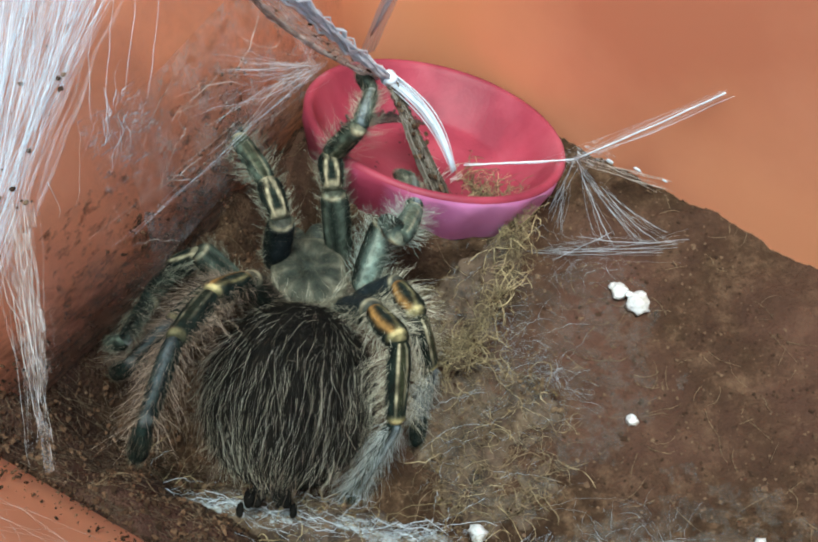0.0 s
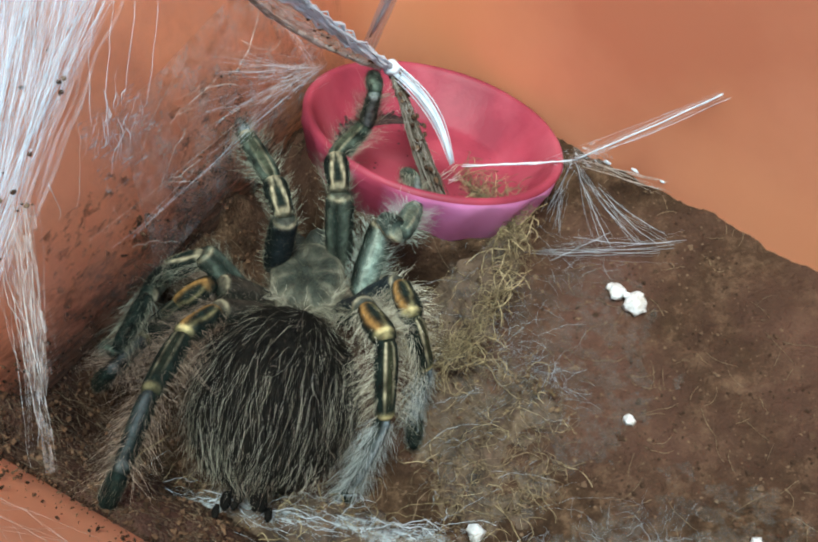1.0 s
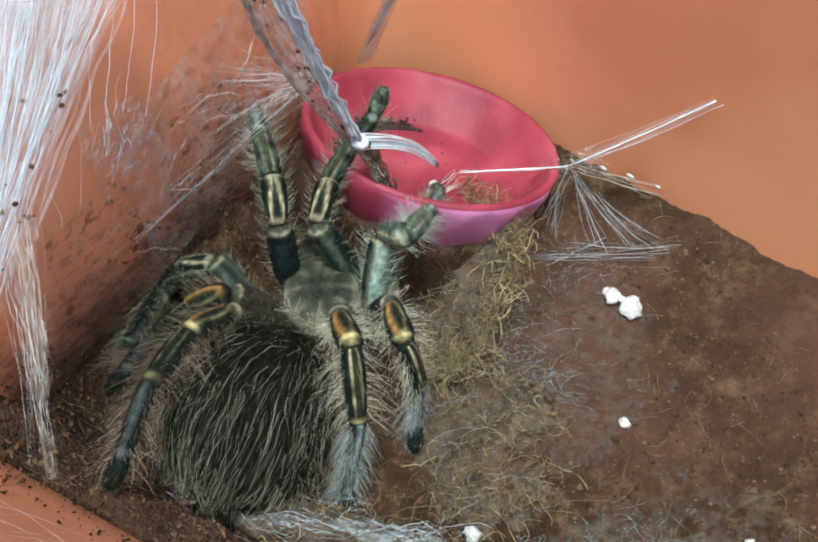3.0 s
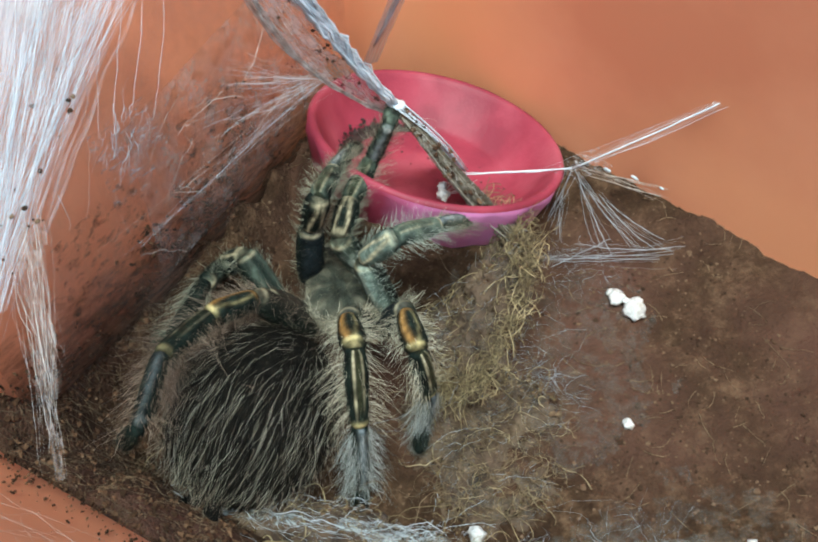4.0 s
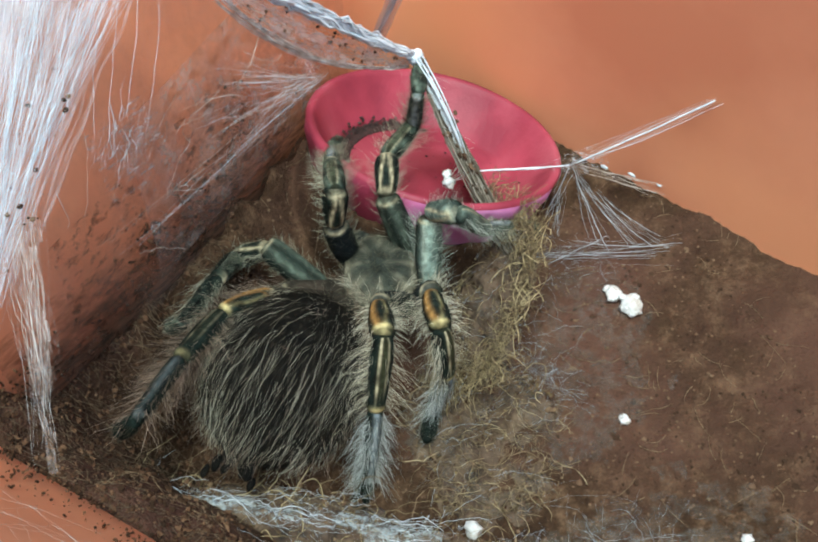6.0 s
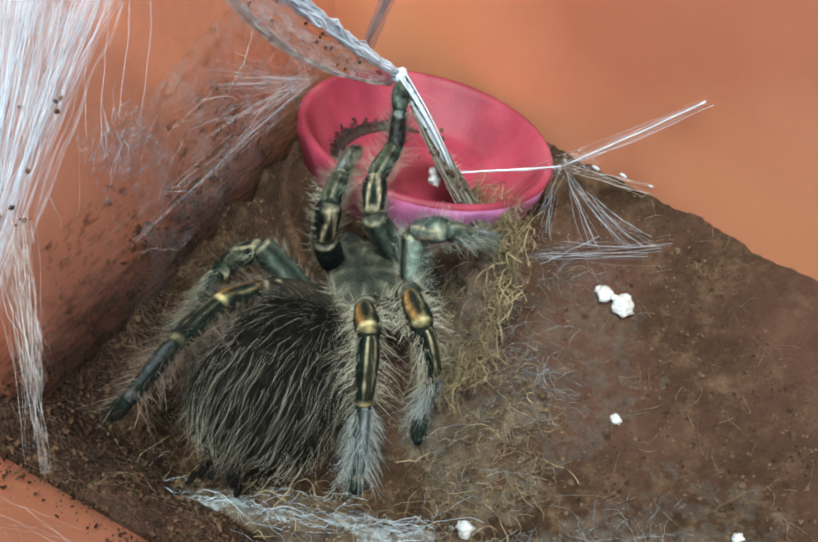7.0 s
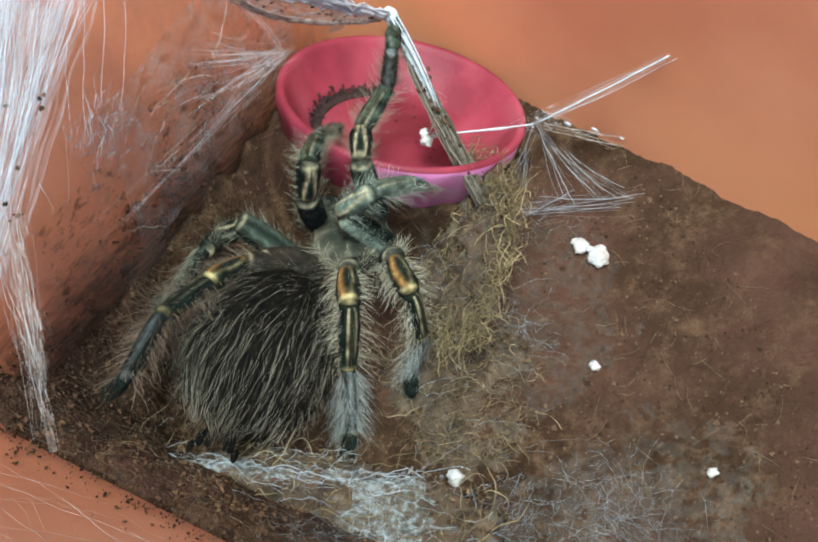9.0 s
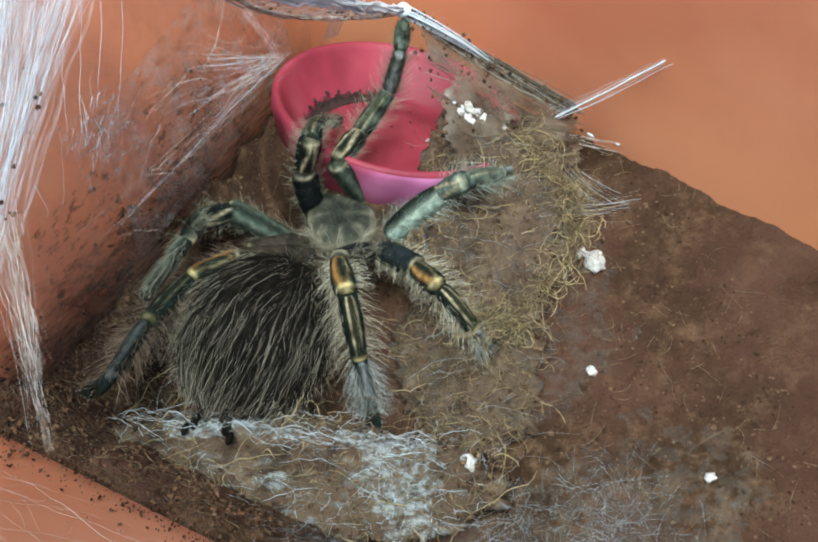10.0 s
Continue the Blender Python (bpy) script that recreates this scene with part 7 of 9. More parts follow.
    walk(legs["R2"][4], [
        (0, bone(17.2, 13.0, 5.0, 15.5, 17.8, 1.1, 35)), (0.5, bone(17.7, 13.6, 4.4, 16.6, 18.8, 0.7, 35)),
        (1, bone(17.9, 14.7, 4.5, 16.8, 19.9, 0.7, 35)), (1.5, bone(20.0, 14.5, 3.8, 19.3, 20.0, 0.3, 35)),
        (2, bone(18.9, 15.3, 3.9, 18.2, 20.7, 0.3, 35)), (2.5, bone(17.7, 16.0, 3.3, 17.0, 21.4, -0.2, 35)),
        (3.25, bone(19.7, 13.3, 5.5, 21.1, 17.7, 1.0, 35)), (4, bone(20.0, 9.9, 5.3, 23.4, 12.7, 0.5, 35)),
        (4.5, bone(21.3, 7.9, 1.6, 25.7, 10.9, -2.2, 35)), (5, bone(24.2, 8.8, 1.0, 28.1, 12.5, -2.6, 35)),
        (5.5, bone(22.0, 7.8, 1.1, 26.2, 10.5, -3.1, 35)), (6.25, bone(21.9, 7.1, 1.0, 26.0, 9.8, -3.2, 35)),
        (7, bone(21.7, 6.2, 0.9, 25.7, 9.0, -3.4, 35)), (7.5, bone(20.2, 5.8, 0.9, 24.6, 8.1, -3.2, 35)),
        (8, bone(20.9, 5.4, 1.1, 24.9, 8.1, -3.3, 35)), (8.5, bone(23.0, 7.0, 1.9, 27.0, 10.6, -1.8, 35)),
        (9, bone(16.7, 8.3, 1.4, 21.4, 11.3, -1.9, 35)), (9.3, bone(26.8, 11.8, 1.0, 30.8, 15.2, -2.9, 35)),
        (9.5, bone(30.0, 13.0, 0.0, 33.5, 17.0, -3.6, 35)), (9.7, bone(32.2, 11.5, -0.3, 35.6, 15.6, -3.9, 35)),
        (10, bone(31.7, 9.5, -0.4, 35.5, 13.4, -3.9, 35))])
    walk(legs["L3"][0], [
        (0, bone(-5.7, -2.6, -1.5, -11.3, -5.9, 8.0, 215)), (0.5, bone(-5.7, -2.6, -1.5, -13.5, -4.9, 6.6, 215)),
        (1, bone(-5.7, -2.6, -1.5, -13.2, -3.8, 7.1, 215)), (1.5, bone(-5.7, -2.6, -1.5, -11.4, -3.6, 8.4, 215)),
        (2, bone(-5.7, -2.6, -1.5, -11.9, -4.0, 8.1, 215)), (2.5, bone(-5.7, -2.6, -1.5, -13.8, -2.3, 6.6, 215)),
        (3.25, bone(-5.7, -2.6, -1.5, -12.6, -4.1, 7.6, 215)), (4, bone(-5.7, -2.6, -1.5, -11.0, -5.8, 8.2, 215)),
        (4.5, bone(-5.7, -2.6, -1.5, -13.8, -5.7, 6.1, 215)), (5, bone(-5.7, -2.6, -1.5, -16.3, -4.1, 2.8, 215)),
        (5.5, bone(-5.7, -2.6, -1.5, -16.6, -5.4, 1.0, 215)), (6.25, bone(-5.7, -2.6, -1.5, -15.7, -5.3, 3.4, 215)),
        (7, bone(-5.7, -2.6, -1.5, -14.4, -5.1, 5.5, 215)), (7.5, bone(-5.7, -2.6, -1.5, -13.8, -5.6, 6.1, 215)),
        (8, bone(-5.7, -2.6, -1.5, -13.9, -6.2, 5.7, 215)), (8.5, bone(-5.7, -2.6, -1.5, -14.1, -6.1, 5.5, 215)),
        (9, bone(-5.7, -2.6, -1.5, -14.4, -6.4, 4.9, 215)), (9.3, bone(-5.7, -2.6, -1.5, -15.9, -7.1, 1.4, 215)),
        (9.5, bone(-5.7, -2.6, -1.5, -15.9, -7.3, 1.2, 215)), (9.7, bone(-5.7, -2.6, -1.5, -16.2, -6.3, 1.3, 215)),
        (10, bone(-5.7, -2.6, -1.5, -16.2, -6.4, 1.1, 215))])
    walk(legs["L3"][1], [
        (0, bone(-11.3, -5.9, 8.0, -14.3, -2.7, 2.5, 215)), (0.5, bone(-13.5, -4.9, 6.6, -17.2, -5.9, 0.7, 215)),
        (1, bone(-13.2, -3.8, 7.1, -18.7, -4.5, 2.8, 215)), (1.5, bone(-11.4, -3.6, 8.4, -16.4, -3.3, 3.5, 215)),
        (2, bone(-11.9, -4.0, 8.1, -17.3, -3.7, 3.6, 215)), (2.5, bone(-13.8, -2.3, 6.6, -19.5, -2.1, 2.6, 215)),
        (3.25, bone(-12.6, -4.1, 7.6, -18.6, -4.1, 4.0, 215)), (4, bone(-11.0, -5.8, 8.2, -17.3, -6.1, 5.1, 215)),
        (4.5, bone(-13.8, -5.7, 6.1, -19.9, -8.9, 5.2, 215)), (5, bone(-16.3, -4.1, 2.8, -22.0, -7.9, 3.9, 215)),
        (5.5, bone(-16.6, -5.4, 1.0, -22.5, -8.9, 2.1, 215)), (6.25, bone(-15.7, -5.3, 3.4, -22.4, -7.1, 2.2, 215)),
        (7, bone(-14.4, -5.1, 5.5, -20.6, -4.9, 2.3, 215)), (7.5, bone(-13.8, -5.6, 6.1, -20.3, -5.8, 3.4, 215)),
        (8, bone(-13.9, -6.2, 5.7, -20.3, -6.1, 2.9, 215)), (8.5, bone(-14.1, -6.1, 5.5, -20.4, -6.7, 2.5, 215)),
        (9, bone(-14.4, -6.4, 4.9, -20.8, -7.4, 2.2, 215)), (9.3, bone(-15.9, -7.1, 1.4, -21.8, -10.6, 2.5, 215)),
        (9.5, bone(-15.9, -7.3, 1.2, -21.6, -11.2, 2.3, 215)), (9.7, bone(-16.2, -6.3, 1.3, -21.9, -10.3, 2.1, 215)),
        (10, bone(-16.2, -6.4, 1.1, -22.1, -10.1, 1.6, 215))])
    walk(legs["L3"][2], [
        (0, bone(-14.3, -2.7, 2.5, -19.3, -10.1, 5.8, 215)), (0.5, bone(-17.2, -5.9, 0.7, -22.1, -13.0, 4.7, 215)),
        (1, bone(-18.7, -4.5, 2.8, -23.1, -12.2, 6.1, 215)), (1.5, bone(-16.4, -3.3, 3.5, -20.6, -11.0, 7.0, 215)),
        (2, bone(-17.3, -3.7, 3.6, -21.5, -11.5, 7.1, 215)), (2.5, bone(-19.5, -2.1, 2.6, -23.9, -9.8, 6.0, 215)),
        (3.25, bone(-18.6, -4.1, 4.0, -24.0, -11.5, 6.3, 215)), (4, bone(-17.3, -6.1, 5.1, -23.6, -13.1, 6.2, 215)),
        (4.5, bone(-19.9, -8.9, 5.2, -24.4, -17.3, 6.1, 215)), (5, bone(-22.0, -7.9, 3.9, -26.6, -16.2, 4.6, 215)),
        (5.5, bone(-22.5, -8.9, 2.1, -27.7, -16.8, 3.0, 215)), (6.25, bone(-22.4, -7.1, 2.2, -28.1, -14.7, 3.0, 215)),
        (7, bone(-20.6, -4.9, 2.3, -26.8, -12.1, 3.0, 215)), (7.5, bone(-20.3, -5.8, 3.4, -27.4, -12.1, 2.8, 215)),
        (8, bone(-20.3, -6.1, 2.9, -27.2, -12.6, 3.1, 215)), (8.5, bone(-20.4, -6.7, 2.5, -27.5, -13.0, 3.5, 215)),
        (9, bone(-20.8, -7.4, 2.2, -27.4, -14.0, 4.2, 215)), (9.3, bone(-21.8, -10.6, 2.5, -28.0, -17.8, 3.3, 215)),
        (9.5, bone(-21.6, -11.2, 2.3, -27.2, -18.8, 3.0, 215)), (9.7, bone(-21.9, -10.3, 2.1, -27.6, -17.9, 2.7, 215)),
        (10, bone(-22.1, -10.1, 1.6, -27.9, -17.6, 2.4, 215))])
    walk(legs["L3"][3], [
        (0, bone(-19.3, -10.1, 5.8, -24.3, -18.7, 9.1, 215)), (0.5, bone(-22.1, -13.0, 4.7, -25.6, -20.0, 11.7, 215)),
        (1, bone(-23.1, -12.2, 6.1, -25.6, -20.5, 11.9, 215)), (1.5, bone(-20.6, -11.0, 7.0, -23.1, -19.7, 12.2, 215)),
        (2, bone(-21.5, -11.5, 7.1, -23.8, -20.0, 12.8, 215)), (2.5, bone(-23.9, -9.8, 6.0, -25.8, -17.9, 12.4, 215)),
        (3.25, bone(-24.0, -11.5, 6.3, -25.0, -20.2, 12.2, 215)),
        (4, bone(-23.6, -13.1, 6.2, -23.7, -22.1, 11.6, 215)), (4.5, bone(-24.4, -17.3, 6.1, -25.0, -26.1, 11.7, 215)),
        (5, bone(-26.6, -16.2, 4.6, -28.0, -25.0, 10.1, 215)), (5.5, bone(-27.7, -16.8, 3.0, -29.9, -25.7, 8.1, 215)),
        (6.25, bone(-28.1, -14.7, 3.0, -30.0, -23.4, 8.5, 215)), (7, bone(-26.8, -12.1, 3.0, -28.5, -20.6, 9.0, 215)),
        (7.5, bone(-27.4, -12.1, 2.8, -29.0, -20.6, 8.8, 215)), (8, bone(-27.2, -12.6, 3.1, -28.8, -21.1, 8.9, 215)),
        (8.5, bone(-27.5, -13.0, 3.5, -28.9, -21.7, 9.2, 215)), (9, bone(-27.4, -14.0, 4.2, -28.9, -22.8, 9.7, 215)),
        (9.3, bone(-28.0, -17.8, 3.3, -29.7, -26.3, 9.2, 215)), (9.5, bone(-27.2, -18.8, 3.0, -28.8, -27.3, 8.9, 215)),
        (9.7, bone(-27.6, -17.9, 2.7, -29.3, -26.7, 8.2, 215)), (10, bone(-27.9, -17.6, 2.4, -30.1, -26.6, 7.5, 215))])
    walk(legs["L3"][4], [
        (0, bone(-24.3, -18.7, 9.1, -27.2, -16.4, 4.4, 215)), (0.5, bone(-25.6, -20.0, 11.7, -28.8, -18.9, 6.7, 215)),
        (1, bone(-25.6, -20.5, 11.9, -28.4, -19.3, 6.8, 215)), (1.5, bone(-23.1, -19.7, 12.2, -25.8, -18.4, 7.0, 215)),
        (2, bone(-23.8, -20.0, 12.8, -27.0, -19.6, 7.7, 215)), (2.5, bone(-25.8, -17.9, 12.4, -29.1, -17.1, 7.4, 215)),
        (3.25, bone(-25.0, -20.2, 12.2, -27.8, -20.7, 6.9, 215)),
        (4, bone(-23.7, -22.1, 11.6, -25.8, -23.8, 6.2, 215)), (4.5, bone(-25.0, -26.1, 11.7, -27.5, -27.4, 6.5, 215)),
        (5, bone(-28.0, -25.0, 10.1, -30.9, -26.7, 5.2, 215)), (5.5, bone(-29.9, -25.7, 8.1, -33.3, -27.9, 3.6, 215)),
        (6.25, bone(-30.0, -23.4, 8.5, -33.5, -25.3, 4.0, 215)), (7, bone(-28.5, -20.6, 9.0, -32.1, -22.2, 4.4, 215)),
        (7.5, bone(-29.0, -20.6, 8.8, -32.4, -22.2, 4.2, 215)), (8, bone(-28.8, -21.1, 8.9, -32.2, -22.9, 4.3, 215)),
        (8.5, bone(-28.9, -21.7, 9.2, -32.2, -23.5, 4.6, 215)), (9, bone(-28.9, -22.8, 9.7, -32.2, -24.7, 5.1, 215)),
        (9.3, bone(-29.7, -26.3, 9.2, -33.1, -27.5, 4.4, 215)), (9.5, bone(-28.8, -27.3, 8.9, -32.2, -28.4, 4.1, 215)),
        (9.7, bone(-29.3, -26.7, 8.2, -32.8, -28.4, 3.6, 215)), (10, bone(-30.1, -26.6, 7.5, -33.6, -29.1, 3.3, 215))])
    walk(legs["R3"][0], [
        (0, bone(6.2, -5.5, -1.0, 12.4, -7.7, 6.3, -35)), (0.5, bone(6.2, -5.5, -1.0, 13.4, -7.0, 5.9, -35)),
        (1, bone(6.2, -5.5, -1.0, 13.2, -6.4, 6.4, -35)), (1.5, bone(6.2, -5.5, -1.0, 13.2, -5.7, 6.6, -35)),
        (2, bone(6.2, -5.5, -1.0, 12.9, -6.9, 6.4, -35)), (2.5, bone(6.2, -5.5, -1.0, 10.8, -7.4, 7.6, -35)),
        (3.25, bone(6.2, -5.5, -1.0, 10.1, -8.0, 7.6, -35)), (4, bone(6.2, -5.5, -1.0, 9.4, -8.6, 7.6, -35)),
        (4.5, bone(6.2, -5.5, -1.0, 8.5, -10.5, 6.4, -35)), (5, bone(6.2, -5.5, -1.0, 8.0, -10.0, 7.0, -35)),
        (5.5, bone(6.2, -5.5, -1.0, 7.6, -9.9, 7.2, -35)), (6.25, bone(6.2, -5.5, -1.0, 7.1, -9.4, 7.7, -35)),
        (7, bone(6.2, -5.5, -1.0, 6.6, -8.7, 8.2, -35)), (7.5, bone(6.2, -5.5, -1.0, 6.7, -8.9, 8.1, -35)),
        (8, bone(6.2, -5.5, -1.0, 6.4, -9.3, 7.8, -35)), (8.5, bone(6.2, -5.5, -1.0, 6.7, -9.7, 7.5, -35)),
        (9, bone(6.2, -5.5, -1.0, 6.9, -9.8, 7.4, -35)), (9.3, bone(6.2, -5.5, -1.0, 5.9, -8.0, 8.6, -35)),
        (9.5, bone(6.2, -5.5, -1.0, 7.1, -6.5, 9.2, -35)), (9.7, bone(6.2, -5.5, -1.0, 11.0, -10.9, 4.4, -35)),
        (10, bone(6.2, -5.5, -1.0, 11.3, -11.6, 3.0, -35))])
    walk(legs["R3"][1], [
        (0, bone(12.4, -7.7, 6.3, 14.4, -14.3, 7.7, -35)), (0.5, bone(13.4, -7.0, 5.9, 14.8, -13.6, 7.4, -35)),
        (1, bone(13.2, -6.4, 6.4, 14.2, -13.2, 7.7, -35)), (1.5, bone(13.2, -5.7, 6.6, 14.8, -12.3, 8.1, -35)),
        (2, bone(12.9, -6.9, 6.4, 14.4, -13.1, 9.3, -35)), (2.5, bone(10.8, -7.4, 7.6, 12.1, -14.2, 8.5, -35)),
        (3.25, bone(10.1, -8.0, 7.6, 11.5, -14.8, 8.2, -35)), (4, bone(9.4, -8.6, 7.6, 10.9, -15.4, 7.9, -35)),
        (4.5, bone(8.5, -10.5, 6.4, 9.8, -17.3, 7.1, -35)), (5, bone(8.0, -10.0, 7.0, 9.0, -16.9, 7.8, -35)),
        (5.5, bone(7.6, -9.9, 7.2, 8.6, -16.8, 8.0, -35)), (6.25, bone(7.1, -9.4, 7.7, 8.5, -16.1, 8.7, -35)),
        (7, bone(6.6, -8.7, 8.2, 8.3, -15.4, 9.3, -35)), (7.5, bone(6.7, -8.9, 8.1, 8.1, -15.6, 9.4, -35)),
        (8, bone(6.4, -9.3, 7.8, 8.0, -16.0, 9.0, -35)), (8.5, bone(6.7, -9.7, 7.5, 8.3, -16.4, 8.3, -35)),
        (9, bone(6.9, -9.8, 7.4, 9.0, -16.4, 7.4, -35)), (9.3, bone(5.9, -8.0, 8.6, 10.8, -13.0, 8.5, -35)),
        (9.5, bone(7.1, -6.5, 9.2, 12.1, -11.5, 9.4, -35)), (9.7, bone(11.0, -10.9, 4.4, 15.1, -16.4, 5.8, -35)),
        (10, bone(11.3, -11.6, 3.0, 14.9, -17.3, 5.0, -35))])
    walk(legs["R3"][2], [
        (0, bone(14.4, -14.3, 7.7, 16.0, -17.2, -1.2, -35)), (0.5, bone(14.8, -13.6, 7.4, 16.1, -16.7, -1.5, -35)),
        (1, bone(14.2, -13.2, 7.7, 15.9, -16.1, -1.2, -35)), (1.5, bone(14.8, -12.3, 8.1, 17.1, -15.0, -0.7, -35)),
        (2, bone(14.4, -13.1, 9.3, 17.1, -18.1, 1.6, -35)), (2.5, bone(12.1, -14.2, 8.5, 14.4, -16.1, -0.5, -35)),
        (3.25, bone(11.5, -14.8, 8.2, 13.5, -16.5, -0.9, -35)), (4, bone(10.9, -15.4, 7.9, 12.6, -16.9, -1.4, -35)),
        (4.5, bone(9.8, -17.3, 7.1, 11.1, -19.4, -2.1, -35)), (5, bone(9.0, -16.9, 7.8, 9.8, -18.6, -1.5, -35)),
        (5.5, bone(8.6, -16.8, 8.0, 9.2, -19.2, -1.2, -35)), (6.25, bone(8.5, -16.1, 8.7, 9.5, -18.7, -0.4, -35)),
        (7, bone(8.3, -15.4, 9.3, 9.8, -18.1, 0.3, -35)), (7.5, bone(8.1, -15.6, 9.4, 9.7, -18.2, 0.4, -35)),
        (8, bone(8.0, -16.0, 9.0, 9.6, -18.6, 0.0, -35)), (8.5, bone(8.3, -16.4, 8.3, 9.8, -18.9, -0.7, -35)),
        (9, bone(9.0, -16.4, 7.4, 10.1, -18.9, -1.7, -35)), (9.3, bone(10.8, -13.0, 8.5, 14.9, -15.2, 0.2, -35)),
        (9.5, bone(12.1, -11.5, 9.4, 16.8, -12.5, 1.2, -35)), (9.7, bone(15.1, -16.4, 5.8, 20.4, -18.1, -1.9, -35)),
        (10, bone(14.9, -17.3, 5.0, 20.2, -20.8, -2.0, -35))])
    walk(legs["R3"][3], [
        (0, bone(16.0, -17.2, -1.2, 14.6, -18.8, -11.5, -35)), (0.5, bone(16.1, -16.7, -1.5, 14.5, -18.7, -11.7, -35)),
        (1, bone(15.9, -16.1, -1.2, 14.4, -18.1, -11.4, -35)), (1.5, bone(17.1, -15.0, -0.7, 16.1, -16.7, -11.0, -35)),
        (2, bone(17.1, -18.1, 1.6, 15.4, -19.6, -8.6, -35)), (2.5, bone(14.4, -16.1, -0.5, 14.0, -17.1, -11.0, -35)),
        (3.25, bone(13.5, -16.5, -0.9, 12.9, -17.2, -11.4, -35)),
        (4, bone(12.6, -16.9, -1.4, 11.7, -17.2, -11.8, -35)), (4.5, bone(11.1, -19.4, -2.1, 9.7, -19.5, -12.5, -35)),
        (5, bone(9.8, -18.6, -1.5, 8.2, -18.6, -11.9, -35)), (5.5, bone(9.2, -19.2, -1.2, 7.1, -19.6, -11.4, -35)),
        (6.25, bone(9.5, -18.7, -0.4, 7.5, -19.1, -10.7, -35)), (7, bone(9.8, -18.1, 0.3, 7.9, -18.6, -10.0, -35)),
        (7.5, bone(9.7, -18.2, 0.4, 7.7, -18.8, -9.9, -35)), (8, bone(9.6, -18.6, 0.0, 7.7, -19.2, -10.3, -35)),
        (8.5, bone(9.8, -18.9, -0.7, 8.1, -19.4, -11.1, -35)), (9, bone(10.1, -18.9, -1.7, 8.2, -19.4, -12.0, -35)),
        (9.3, bone(14.9, -15.2, 0.2, 16.1, -16.0, -10.2, -35)), (9.5, bone(16.8, -12.5, 1.2, 20.4, -9.3, -8.1, -35)),
        (9.7, bone(20.4, -18.1, -1.9, 25.0, -19.1, -11.3, -35)),
        (10, bone(20.2, -20.8, -2.0, 24.8, -21.1, -11.5, -35))])
    walk(legs["R3"][4], [
        (0, bone(14.6, -18.8, -11.5, 13.1, -24.5, -10.3, -35)),
        (0.5, bone(14.5, -18.7, -11.7, 13.2, -24.3, -10.3, -35)),
        (1, bone(14.4, -18.1, -11.4, 13.4, -23.9, -10.3, -35)),
        (1.5, bone(16.1, -16.7, -11.0, 16.3, -22.6, -10.0, -35)),
        (2, bone(15.4, -19.6, -8.6, 15.6, -18.5, -14.5, -35)), (2.5, bone(14.0, -17.1, -11.0, 13.6, -22.7, -8.9, -35)),
        (3.25, bone(12.9, -17.2, -11.4, 12.3, -22.5, -8.8, -35)),
        (4, bone(11.7, -17.2, -11.8, 11.0, -22.3, -8.8, -35)), (4.5, bone(9.7, -19.5, -12.5, 9.1, -24.7, -9.5, -35)),
        (5, bone(8.2, -18.6, -11.9, 7.5, -23.9, -9.3, -35)), (5.5, bone(7.1, -19.6, -11.4, 5.9, -25.1, -9.4, -35)),
        (6.25, bone(7.5, -19.1, -10.7, 6.5, -24.8, -8.9, -35)), (7, bone(7.9, -18.6, -10.0, 7.2, -24.3, -8.4, -35)),
        (7.5, bone(7.7, -18.8, -9.9, 7.0, -24.6, -8.5, -35)), (8, bone(7.7, -19.2, -10.3, 7.0, -25.0, -8.7, -35)),
        (8.5, bone(8.1, -19.4, -11.1, 7.4, -25.0, -9.0, -35)), (9, bone(8.2, -19.4, -12.0, 8.0, -24.8, -9.3, -35)),
        (9.3, bone(16.1, -16.0, -10.2, 15.7, -21.7, -8.2, -35)), (9.5, bone(20.4, -9.3, -8.1, 21.9, -14.8, -6.3, -35)),
        (9.7, bone(25.0, -19.1, -11.3, 26.6, -23.8, -8.0, -35)),
        (10, bone(24.8, -21.1, -11.5, 27.1, -25.7, -8.3, -35))])
